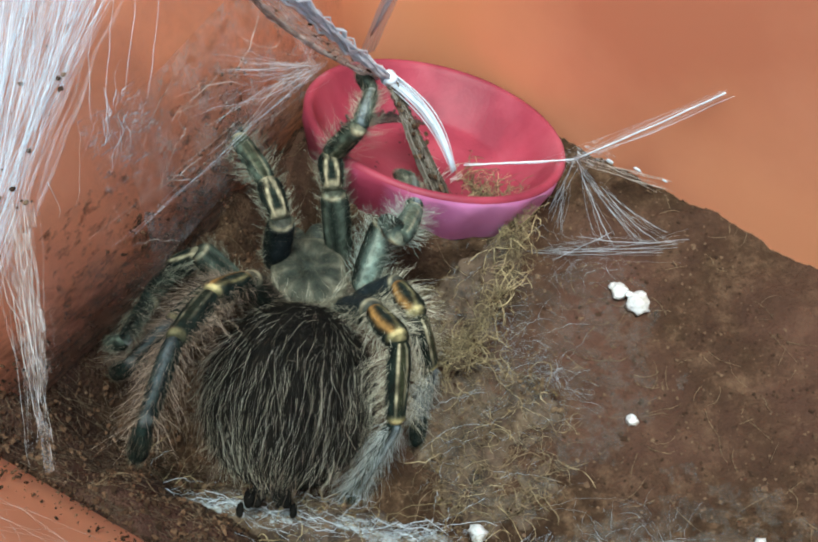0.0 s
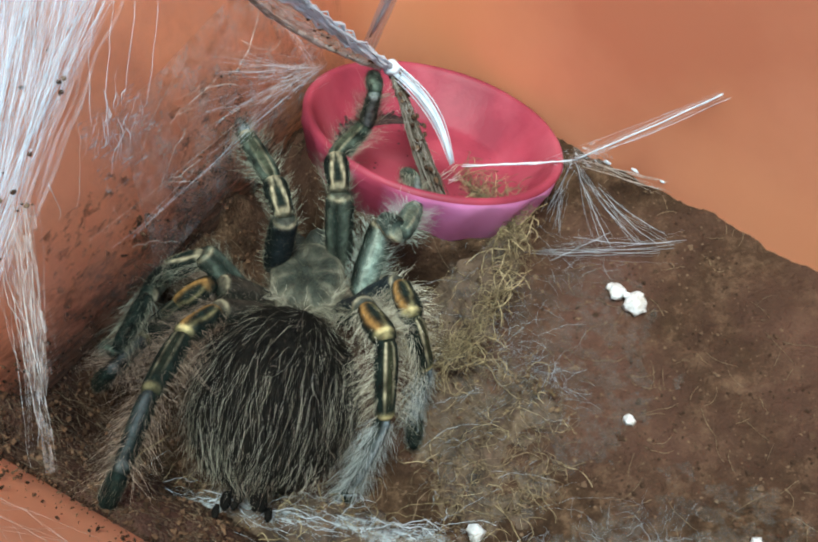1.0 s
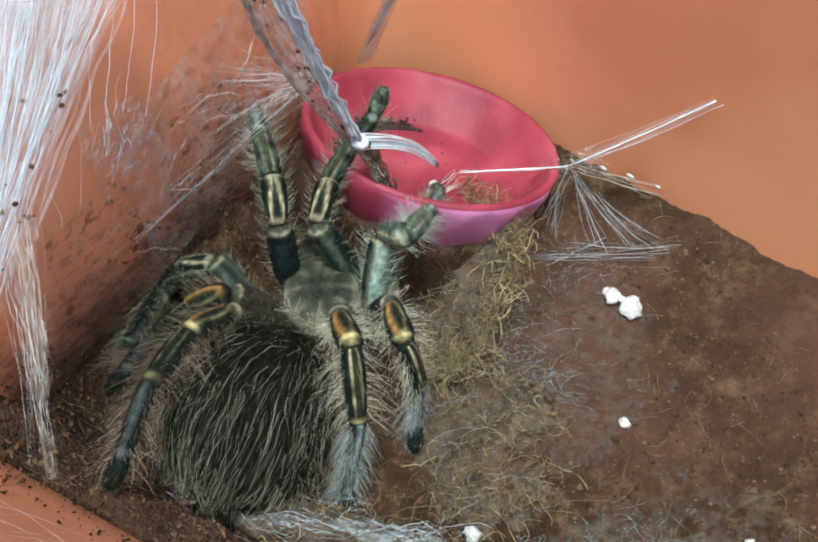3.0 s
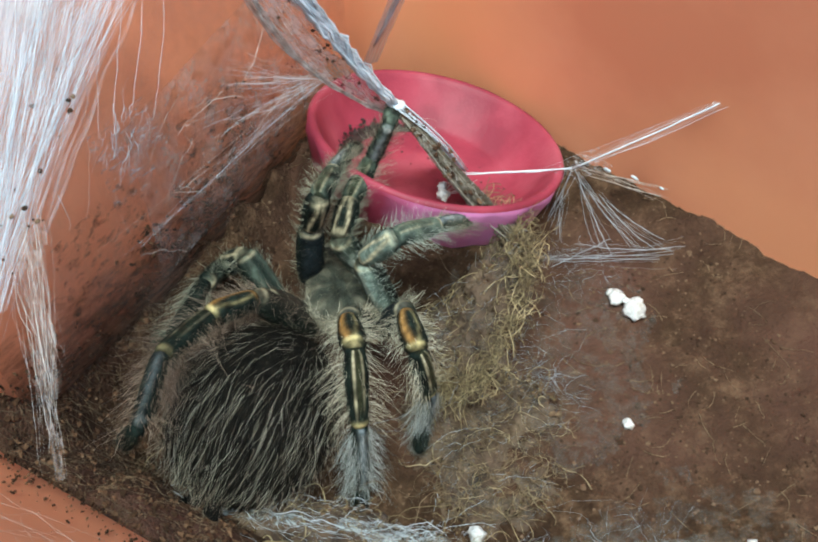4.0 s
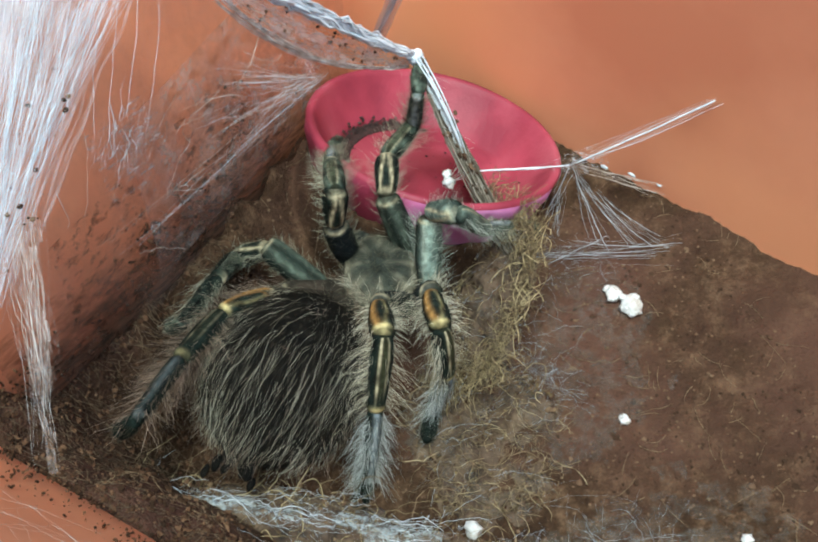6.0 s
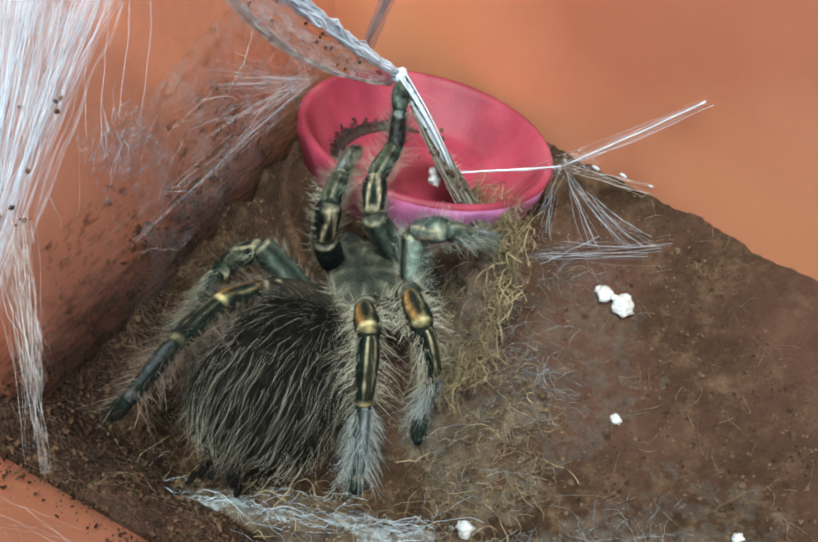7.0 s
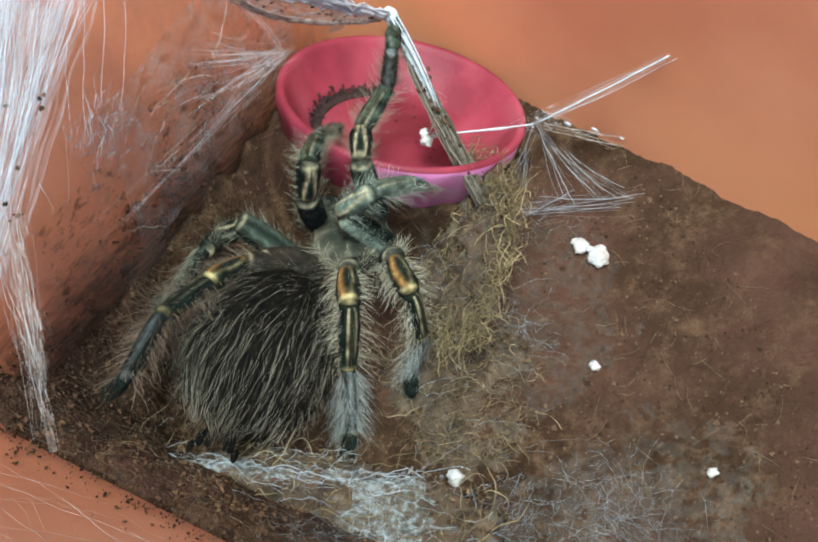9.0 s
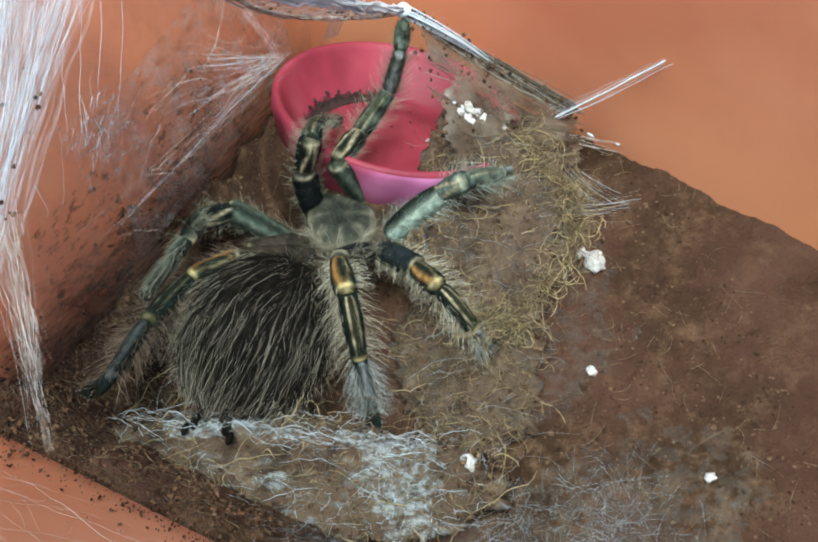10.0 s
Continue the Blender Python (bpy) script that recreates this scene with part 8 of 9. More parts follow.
    walk(legs["L4"][0], [
        (0, bone(-4.6, -5.4, -1.5, -8.1, -7.9, 11.3, 250)), (0.5, bone(-4.6, -5.4, -1.5, -10.5, -8.8, 10.1, 250)),
        (1, bone(-4.6, -5.4, -1.5, -12.4, -9.9, 8.5, 250)), (1.5, bone(-4.6, -5.4, -1.5, -10.7, -9.4, 9.9, 250)),
        (2, bone(-4.6, -5.4, -1.5, -10.8, -10.1, 9.5, 250)), (2.5, bone(-4.6, -5.4, -1.5, -12.6, -9.2, 8.7, 250)),
        (3.25, bone(-4.6, -5.4, -1.5, -12.2, -8.2, 9.3, 250)), (4, bone(-4.6, -5.4, -1.5, -11.6, -7.1, 9.9, 250)),
        (4.5, bone(-4.6, -5.4, -1.5, -14.6, -7.3, 7.4, 250)), (5, bone(-4.6, -5.4, -1.5, -16.5, -6.2, 4.7, 250)),
        (5.5, bone(-4.6, -5.4, -1.5, -17.2, -7.7, 2.9, 250)), (6.25, bone(-4.6, -5.4, -1.5, -16.4, -6.9, 4.8, 250)),
        (7, bone(-4.6, -5.4, -1.5, -15.4, -6.1, 6.6, 250)), (7.5, bone(-4.6, -5.4, -1.5, -15.0, -6.5, 7.0, 250)),
        (8, bone(-4.6, -5.4, -1.5, -15.2, -7.1, 6.7, 250)), (8.5, bone(-4.6, -5.4, -1.5, -15.5, -7.0, 6.4, 250)),
        (9, bone(-4.6, -5.4, -1.5, -15.9, -7.2, 5.7, 250)), (9.3, bone(-4.6, -5.4, -1.5, -16.4, -9.4, 3.7, 250)),
        (9.5, bone(-4.6, -5.4, -1.5, -16.5, -9.5, 3.5, 250)), (9.7, bone(-4.6, -5.4, -1.5, -16.8, -8.4, 3.4, 250)),
        (10, bone(-4.6, -5.4, -1.5, -17.0, -8.6, 2.9, 250))])
    walk(legs["L4"][1], [
        (0, bone(-8.1, -7.9, 11.3, -12.7, -13.1, 15.3, 250)), (0.5, bone(-10.5, -8.8, 10.1, -14.6, -15.1, 13.1, 250)),
        (1, bone(-12.4, -9.9, 8.5, -16.5, -15.9, 11.8, 250)), (1.5, bone(-10.7, -9.4, 9.9, -14.7, -15.5, 13.0, 250)),
        (2, bone(-10.8, -10.1, 9.5, -14.9, -16.0, 12.9, 250)), (2.5, bone(-12.6, -9.2, 8.7, -17.0, -14.8, 12.4, 250)),
        (3.25, bone(-12.2, -8.2, 9.3, -17.3, -13.4, 12.5, 250)), (4, bone(-11.6, -7.1, 9.9, -17.4, -11.9, 12.5, 250)),
        (4.5, bone(-14.6, -7.3, 7.4, -19.6, -12.8, 10.3, 250)), (5, bone(-16.5, -6.2, 4.7, -22.3, -11.0, 7.6, 250)),
        (5.5, bone(-17.2, -7.7, 2.9, -23.4, -11.9, 5.4, 250)), (6.25, bone(-16.4, -6.9, 4.8, -22.2, -11.6, 7.8, 250)),
        (7, bone(-15.4, -6.1, 6.6, -20.6, -11.1, 10.0, 250)), (7.5, bone(-15.0, -6.5, 7.0, -20.2, -11.4, 10.7, 250)),
        (8, bone(-15.2, -7.1, 6.7, -20.2, -12.0, 10.7, 250)), (8.5, bone(-15.5, -7.0, 6.4, -20.1, -12.3, 10.1, 250)),
        (9, bone(-15.9, -7.2, 5.7, -20.8, -12.6, 8.9, 250)), (9.3, bone(-16.4, -9.4, 3.7, -22.0, -14.1, 6.9, 250)),
        (9.5, bone(-16.5, -9.5, 3.5, -21.9, -14.5, 6.4, 250)), (9.7, bone(-16.8, -8.4, 3.4, -22.6, -13.5, 5.7, 250)),
        (10, bone(-17.0, -8.6, 2.9, -23.1, -13.3, 5.0, 250))])
    walk(legs["L4"][2], [
        (0, bone(-12.7, -13.1, 15.3, -16.4, -22.8, 20.3, 250)),
        (0.5, bone(-14.6, -15.1, 13.1, -18.0, -25.6, 16.2, 250)),
        (1, bone(-16.5, -15.9, 11.8, -19.7, -26.4, 15.4, 250)),
        (1.5, bone(-14.7, -15.5, 13.0, -17.6, -26.0, 16.8, 250)),
        (2, bone(-14.9, -16.0, 12.9, -17.9, -26.5, 16.6, 250)),
        (2.5, bone(-17.0, -14.8, 12.4, -20.2, -25.1, 16.3, 250)),
        (3.25, bone(-17.3, -13.4, 12.5, -21.1, -23.3, 17.1, 250)),
        (4, bone(-17.4, -11.9, 12.5, -21.9, -21.2, 17.6, 250)),
        (4.5, bone(-19.6, -12.8, 10.3, -23.3, -23.0, 14.1, 250)),
        (5, bone(-22.3, -11.0, 7.6, -26.1, -21.2, 11.2, 250)), (5.5, bone(-23.4, -11.9, 5.4, -27.8, -22.0, 9.0, 250)),
        (6.25, bone(-22.2, -11.6, 7.8, -26.6, -21.4, 12.0, 250)),
        (7, bone(-20.6, -11.1, 10.0, -25.0, -20.6, 14.8, 250)),
        (7.5, bone(-20.2, -11.4, 10.7, -25.6, -20.7, 14.8, 250)),
        (8, bone(-20.2, -12.0, 10.7, -25.5, -21.2, 15.1, 250)),
        (8.5, bone(-20.1, -12.3, 10.1, -25.9, -21.1, 14.8, 250)),
        (9, bone(-20.8, -12.6, 8.9, -26.2, -21.2, 14.3, 250)), (9.3, bone(-22.0, -14.1, 6.9, -27.2, -23.5, 11.0, 250)),
        (9.5, bone(-21.9, -14.5, 6.4, -26.6, -24.4, 10.2, 250)),
        (9.7, bone(-22.6, -13.5, 5.7, -27.3, -23.4, 9.2, 250)), (10, bone(-23.1, -13.3, 5.0, -28.0, -23.1, 8.5, 250))])
    walk(legs["L4"][3], [
        (0, bone(-16.4, -22.8, 20.3, -19.1, -35.7, 23.0, 250)),
        (0.5, bone(-18.0, -25.6, 16.2, -20.5, -38.1, 20.7, 250)),
        (1, bone(-19.7, -26.4, 15.4, -21.6, -38.9, 20.1, 250)),
        (1.5, bone(-17.6, -26.0, 16.8, -18.9, -38.6, 21.4, 250)),
        (2, bone(-17.9, -26.5, 16.6, -19.3, -39.1, 21.2, 250)),
        (2.5, bone(-20.2, -25.1, 16.3, -21.7, -37.7, 21.0, 250)),
        (3.25, bone(-21.1, -23.3, 17.1, -22.1, -35.9, 21.7, 250)),
        (4, bone(-21.9, -21.2, 17.6, -22.3, -33.9, 22.3, 250)),
        (4.5, bone(-23.3, -23.0, 14.1, -25.0, -35.4, 19.2, 250)),
        (5, bone(-26.1, -21.2, 11.2, -28.6, -33.4, 16.4, 250)),
        (5.5, bone(-27.8, -22.0, 9.0, -30.9, -34.0, 14.2, 250)),
        (6.25, bone(-26.6, -21.4, 12.0, -29.8, -33.2, 17.6, 250)),
        (7, bone(-25.0, -20.6, 14.8, -28.3, -32.3, 20.7, 250)),
        (7.5, bone(-25.6, -20.7, 14.8, -28.5, -32.4, 20.8, 250)),
        (8, bone(-25.5, -21.2, 15.1, -28.4, -33.0, 20.9, 250)),
        (8.5, bone(-25.9, -21.1, 14.8, -28.6, -33.1, 20.3, 250)),
        (9, bone(-26.2, -21.2, 14.3, -29.2, -33.5, 19.0, 250)),
        (9.3, bone(-27.2, -23.5, 11.0, -29.9, -35.2, 17.1, 250)),
        (9.5, bone(-26.6, -24.4, 10.2, -29.1, -36.1, 16.3, 250)),
        (9.7, bone(-27.3, -23.4, 9.2, -29.7, -35.2, 15.1, 250)),
        (10, bone(-28.0, -23.1, 8.5, -30.7, -35.2, 13.9, 250))])
    walk(legs["L4"][4], [
        (0, bone(-19.1, -35.7, 23.0, -21.2, -36.5, 16.9, 250)),
        (0.5, bone(-20.5, -38.1, 20.7, -23.4, -38.4, 14.9, 250)),
        (1, bone(-21.6, -38.9, 20.1, -24.6, -40.6, 14.6, 250)),
        (1.5, bone(-18.9, -38.6, 21.4, -21.5, -39.5, 15.5, 250)),
        (2, bone(-19.3, -39.1, 21.2, -22.3, -39.8, 15.5, 250)),
        (2.5, bone(-21.7, -37.7, 21.0, -24.6, -38.4, 15.2, 250)),
        (3.25, bone(-22.1, -35.9, 21.7, -25.1, -35.9, 16.0, 250)),
        (4, bone(-22.3, -33.9, 22.3, -25.5, -33.2, 16.6, 250)),
        (4.5, bone(-25.0, -35.4, 19.2, -28.2, -34.6, 13.6, 250)),
        (5, bone(-28.6, -33.4, 16.4, -32.0, -32.5, 10.9, 250)),
        (5.5, bone(-30.9, -34.0, 14.2, -34.5, -33.2, 8.9, 250)),
        (6.25, bone(-29.8, -33.2, 17.6, -33.6, -32.3, 12.4, 250)),
        (7, bone(-28.3, -32.3, 20.7, -32.3, -31.4, 15.6, 250)),
        (7.5, bone(-28.5, -32.4, 20.8, -32.4, -31.5, 15.6, 250)),
        (8, bone(-28.4, -33.0, 20.9, -32.6, -32.5, 16.0, 250)),
        (8.5, bone(-28.6, -33.1, 20.3, -32.7, -32.6, 15.2, 250)),
        (9, bone(-29.2, -33.5, 19.0, -33.2, -32.7, 14.0, 250)),
        (9.3, bone(-29.9, -35.2, 17.1, -34.2, -34.5, 12.3, 250)),
        (9.5, bone(-29.1, -36.1, 16.3, -33.2, -34.9, 11.4, 250)),
        (9.7, bone(-29.7, -35.2, 15.1, -33.9, -34.5, 10.2, 250)),
        (10, bone(-30.7, -35.2, 13.9, -35.2, -34.5, 9.3, 250))])
    walk(legs["R4"][0], [
        (0, bone(4.6, -5.4, -1.5, 8.4, -13.3, 8.8, -70)), (0.5, bone(4.6, -5.4, -1.5, 8.5, -13.0, 9.0, -70)),
        (1, bone(4.6, -5.4, -1.5, 7.8, -12.3, 9.6, -70)), (1.5, bone(4.6, -5.4, -1.5, 9.2, -10.9, 10.0, -70)),
        (2, bone(4.6, -5.4, -1.5, 8.2, -11.5, 10.0, -70)), (2.5, bone(4.6, -5.4, -1.5, 3.9, -11.3, 10.6, -70)),
        (3.25, bone(4.6, -5.4, -1.5, 2.7, -11.3, 10.5, -70)), (4, bone(4.6, -5.4, -1.5, 1.4, -11.3, 10.2, -70)),
        (4.5, bone(4.6, -5.4, -1.5, 0.2, -12.5, 9.1, -70)), (5, bone(4.6, -5.4, -1.5, -0.8, -11.8, 9.1, -70)),
        (5.5, bone(4.6, -5.4, -1.5, -0.4, -12.7, 8.7, -70)), (6.25, bone(4.6, -5.4, -1.5, -0.1, -12.3, 9.1, -70)),
        (7, bone(4.6, -5.4, -1.5, 0.1, -11.9, 9.4, -70)), (7.5, bone(4.6, -5.4, -1.5, 0.3, -12.0, 9.5, -70)),
        (8, bone(4.6, -5.4, -1.5, 0.3, -12.2, 9.4, -70)), (8.5, bone(4.6, -5.4, -1.5, 0.1, -12.6, 9.0, -70)),
        (9, bone(4.6, -5.4, -1.5, -0.1, -12.5, 9.0, -70)), (9.3, bone(4.6, -5.4, -1.5, 0.5, -12.1, 9.5, -70)),
        (9.5, bone(4.6, -5.4, -1.5, 1.0, -12.2, 9.6, -70)), (9.7, bone(4.6, -5.4, -1.5, 0.3, -12.6, 9.0, -70)),
        (10, bone(4.6, -5.4, -1.5, -0.0, -13.6, 8.2, -70))])
    walk(legs["R4"][1], [
        (0, bone(8.4, -13.3, 8.8, 11.2, -20.3, 11.3, -70)), (0.5, bone(8.5, -13.0, 9.0, 10.8, -20.1, 11.7, -70)),
        (1, bone(7.8, -12.3, 9.6, 10.0, -19.5, 12.4, -70)), (1.5, bone(9.2, -10.9, 10.0, 10.3, -18.1, 13.3, -70)),
        (2, bone(8.2, -11.5, 10.0, 9.5, -18.7, 13.2, -70)), (2.5, bone(3.9, -11.3, 10.6, 5.7, -18.3, 14.1, -70)),
        (3.25, bone(2.7, -11.3, 10.5, 4.0, -18.4, 14.0, -70)), (4, bone(1.4, -11.3, 10.2, 2.4, -18.4, 13.8, -70)),
        (4.5, bone(0.2, -12.5, 9.1, 1.2, -19.8, 12.3, -70)), (5, bone(-0.8, -11.8, 9.1, -0.3, -19.1, 12.2, -70)),
        (5.5, bone(-0.4, -12.7, 8.7, 0.2, -20.0, 11.8, -70)), (6.25, bone(-0.1, -12.3, 9.1, 0.5, -19.5, 12.6, -70)),
        (7, bone(0.1, -11.9, 9.4, 0.8, -18.8, 13.4, -70)), (7.5, bone(0.3, -12.0, 9.5, 0.8, -19.2, 12.9, -70)),
        (8, bone(0.3, -12.2, 9.4, 0.7, -19.6, 12.4, -70)), (8.5, bone(0.1, -12.6, 9.0, 0.5, -20.0, 11.9, -70)),
        (9, bone(-0.1, -12.5, 9.0, 0.1, -20.1, 11.5, -70)), (9.3, bone(0.5, -12.1, 9.5, 1.1, -19.8, 11.5, -70)),
        (9.5, bone(1.0, -12.2, 9.6, 2.4, -19.7, 11.9, -70)), (9.7, bone(0.3, -12.6, 9.0, 1.5, -20.2, 11.1, -70)),
        (10, bone(-0.0, -13.6, 8.2, 1.3, -21.1, 10.6, -70))])
    walk(legs["R4"][2], [
        (0, bone(11.2, -20.3, 11.3, 9.8, -27.2, 2.2, -70)), (0.5, bone(10.8, -20.1, 11.7, 9.3, -26.7, 2.4, -70)),
        (1, bone(10.0, -19.5, 12.4, 9.1, -25.7, 2.7, -70)), (1.5, bone(10.3, -18.1, 13.3, 10.3, -23.6, 3.2, -70)),
        (2, bone(9.5, -18.7, 13.2, 9.5, -24.8, 3.4, -70)), (2.5, bone(5.7, -18.3, 14.1, 6.1, -23.9, 4.0, -70)),
        (3.25, bone(4.0, -18.4, 14.0, 4.4, -24.4, 4.2, -70)), (4, bone(2.4, -18.4, 13.8, 2.7, -24.9, 4.3, -70)),
        (4.5, bone(1.2, -19.8, 12.3, 0.8, -27.8, 4.1, -70)), (5, bone(-0.3, -19.1, 12.2, -1.5, -26.9, 3.8, -70)),
        (5.5, bone(0.2, -20.0, 11.8, -1.3, -26.9, 2.7, -70)), (6.25, bone(0.5, -19.5, 12.6, -0.9, -25.5, 2.9, -70)),
        (7, bone(0.8, -18.8, 13.4, -0.4, -23.9, 3.2, -70)), (7.5, bone(0.8, -19.2, 12.9, -0.6, -23.7, 2.4, -70)),
        (8, bone(0.7, -19.6, 12.4, -0.6, -24.0, 1.8, -70)), (8.5, bone(0.5, -20.0, 11.9, -0.7, -24.6, 1.5, -70)),
        (9, bone(0.1, -20.1, 11.5, -1.2, -24.6, 1.0, -70)), (9.3, bone(1.1, -19.8, 11.5, 0.6, -24.5, 1.1, -70)),
        (9.5, bone(2.4, -19.7, 11.9, 2.9, -23.8, 1.2, -70)), (9.7, bone(1.5, -20.2, 11.1, 2.2, -25.0, 0.7, -70)),
        (10, bone(1.3, -21.1, 10.6, 2.4, -26.3, 0.4, -70))])
    walk(legs["R4"][3], [
        (0, bone(9.8, -27.2, 2.2, 3.5, -31.0, -9.1, -70)), (0.5, bone(9.3, -26.7, 2.4, 3.4, -31.0, -8.9, -70)),
        (1, bone(9.1, -25.7, 2.7, 3.6, -30.3, -8.7, -70)), (1.5, bone(10.3, -23.6, 3.2, 5.9, -28.5, -8.5, -70)),
        (2, bone(9.5, -24.8, 3.4, 5.3, -29.5, -8.5, -70)), (2.5, bone(6.1, -23.9, 4.0, 2.6, -28.2, -8.3, -70)),
        (3.25, bone(4.4, -24.4, 4.2, 2.6, -28.0, -8.7, -70)), (4, bone(2.7, -24.9, 4.3, 2.6, -27.6, -9.0, -70)),
        (4.5, bone(0.8, -27.8, 4.1, 0.6, -30.1, -9.2, -70)), (5, bone(-1.5, -26.9, 3.8, -2.0, -29.4, -9.5, -70)),
        (5.5, bone(-1.3, -26.9, 2.7, -3.0, -30.8, -10.1, -70)), (6.25, bone(-0.9, -25.5, 2.9, -2.4, -30.1, -9.7, -70)),
        (7, bone(-0.4, -23.9, 3.2, -1.9, -29.2, -9.1, -70)), (7.5, bone(-0.6, -23.7, 2.4, -1.9, -28.4, -10.2, -70)),
        (8, bone(-0.6, -24.0, 1.8, -2.0, -28.8, -10.7, -70)), (8.5, bone(-0.7, -24.6, 1.5, -1.7, -29.1, -11.2, -70)),
        (9, bone(-1.2, -24.6, 1.0, -1.9, -29.1, -11.7, -70)), (9.3, bone(0.6, -24.5, 1.1, 1.5, -27.4, -12.1, -70)),
        (9.5, bone(2.9, -23.8, 1.2, 4.1, -26.8, -11.9, -70)), (9.7, bone(2.2, -25.0, 0.7, 4.4, -27.5, -12.4, -70)),
        (10, bone(2.4, -26.3, 0.4, 3.6, -28.5, -12.9, -70))])
    walk(legs["R4"][4], [
        (0, bone(3.5, -31.0, -9.1, 1.4, -31.3, -15.2, -70)), (0.5, bone(3.4, -31.0, -8.9, 1.4, -31.4, -15.1, -70)),
        (1, bone(3.6, -30.3, -8.7, 1.7, -30.6, -14.9, -70)), (1.5, bone(5.9, -28.5, -8.5, 4.6, -28.8, -14.9, -70)),
        (2, bone(5.3, -29.5, -8.5, 4.1, -29.6, -14.9, -70)), (2.5, bone(2.6, -28.2, -8.3, 1.9, -28.8, -14.7, -70)),
        (3.25, bone(2.6, -28.0, -8.7, 1.8, -29.0, -15.1, -70)), (4, bone(2.6, -27.6, -9.0, 1.7, -29.1, -15.2, -70)),
        (4.5, bone(0.6, -30.1, -9.2, -0.4, -33.0, -14.9, -70)), (5, bone(-2.0, -29.4, -9.5, -2.9, -32.9, -14.8, -70)),
        (5.5, bone(-3.0, -30.8, -10.1, -5.0, -35.0, -14.6, -70)),
        (6.25, bone(-2.4, -30.1, -9.7, -4.1, -32.5, -15.5, -70)),
        (7, bone(-1.9, -29.2, -9.1, -3.0, -29.5, -15.5, -70)),
        (7.5, bone(-1.9, -28.4, -10.2, -3.4, -33.9, -13.3, -70)),
        (8, bone(-2.0, -28.8, -10.7, -3.4, -35.1, -11.7, -70)),
        (8.5, bone(-1.7, -29.1, -11.2, -3.2, -35.4, -11.0, -70)),
        (9, bone(-1.9, -29.1, -11.7, -3.1, -35.4, -10.9, -70)), (9.3, bone(1.5, -27.4, -12.1, 1.1, -33.7, -10.7, -70)),
        (9.5, bone(4.1, -26.8, -11.9, 3.5, -33.2, -11.2, -70)), (9.7, bone(4.4, -27.5, -12.4, 3.9, -33.9, -11.2, -70)),
        (10, bone(3.6, -28.5, -12.9, 3.9, -34.9, -11.6, -70))])
    walk(silk_rope, [
        (0, spread(6.9, 22.0, 31.3, 15.5, 11.2, 20.0, 15.6, 24.5, 35.5)),
        (0.5, spread(7.4, 22.4, 32.9, 15.9, 11.3, 20.0, 16.3, 24.6, 36.9)),
        (1, spread(7.8, 23.4, 32.4, 16.2, 11.6, 20.0, 16.7, 25.6, 36.4)),
        (1.5, spread(8.6, 22.5, 32.1, 16.1, 11.6, 20.0, 17.6, 24.5, 35.9)),
        (2, spread(8.0, 22.6, 32.8, 16.3, 12.2, 20.0, 16.9, 24.8, 36.8)),
        (2.5, spread(0.8, 8.1, 34.5, 17.4, 12.3, 20.0, 4.9, 14.4, 41.0)),
        (4, spread(7.0, 16.1, 33.4, 17.5, 13.7, 20.0, 7.6, 10.6, 41.7)),
        (4.5, spread(12.5, 23.9, 34.8, 20.2, 5.7, 20.0, 13.5, 17.7, 42.6)),
        (5, spread(13.2, 24.1, 34.6, 22.7, 5.6, 20.0, 14.0, 18.0, 42.5)),
        (5.5, spread(12.8, 25.2, 35.2, 20.9, 5.7, 20.0, 13.8, 19.0, 42.9)),
        (7, spread(10.1, 21.9, 34.0, 18.7, 4.8, 20.0, 11.2, 15.8, 41.9)),
        (7.5, spread(10.0, 21.8, 33.4, 18.2, 4.1, 20.0, 11.3, 15.9, 41.4)),
        (8, spread(10.2, 22.3, 33.5, 18.9, 3.9, 20.0, 11.4, 16.4, 41.5)),
        (8.5, spread(13.9, 26.7, 34.6, 21.8, 5.1, 20.0, 15.0, 20.6, 42.4)),
        (9, spread(14.1, 26.2, 35.6, 21.9, 3.6, 20.0, 15.2, 20.1, 43.4)),
        (9.3, spread(17.9, 26.5, 38.2, 24.9, 5.2, 20.0, 18.9, 20.1, 45.8)),
        (9.5, spread(18.1, 27.6, 38.3, 42.6, 15.3, 18.0, 19.3, 20.8, 45.6)),
        (9.7, spread(16.9, 25.7, 37.6, 43.6, 14.6, 18.0, 18.1, 19.0, 45.0)),
        (10, spread(17.2, 26.8, 36.3, 44.8, 13.9, 18.0, 18.4, 20.1, 43.6))])
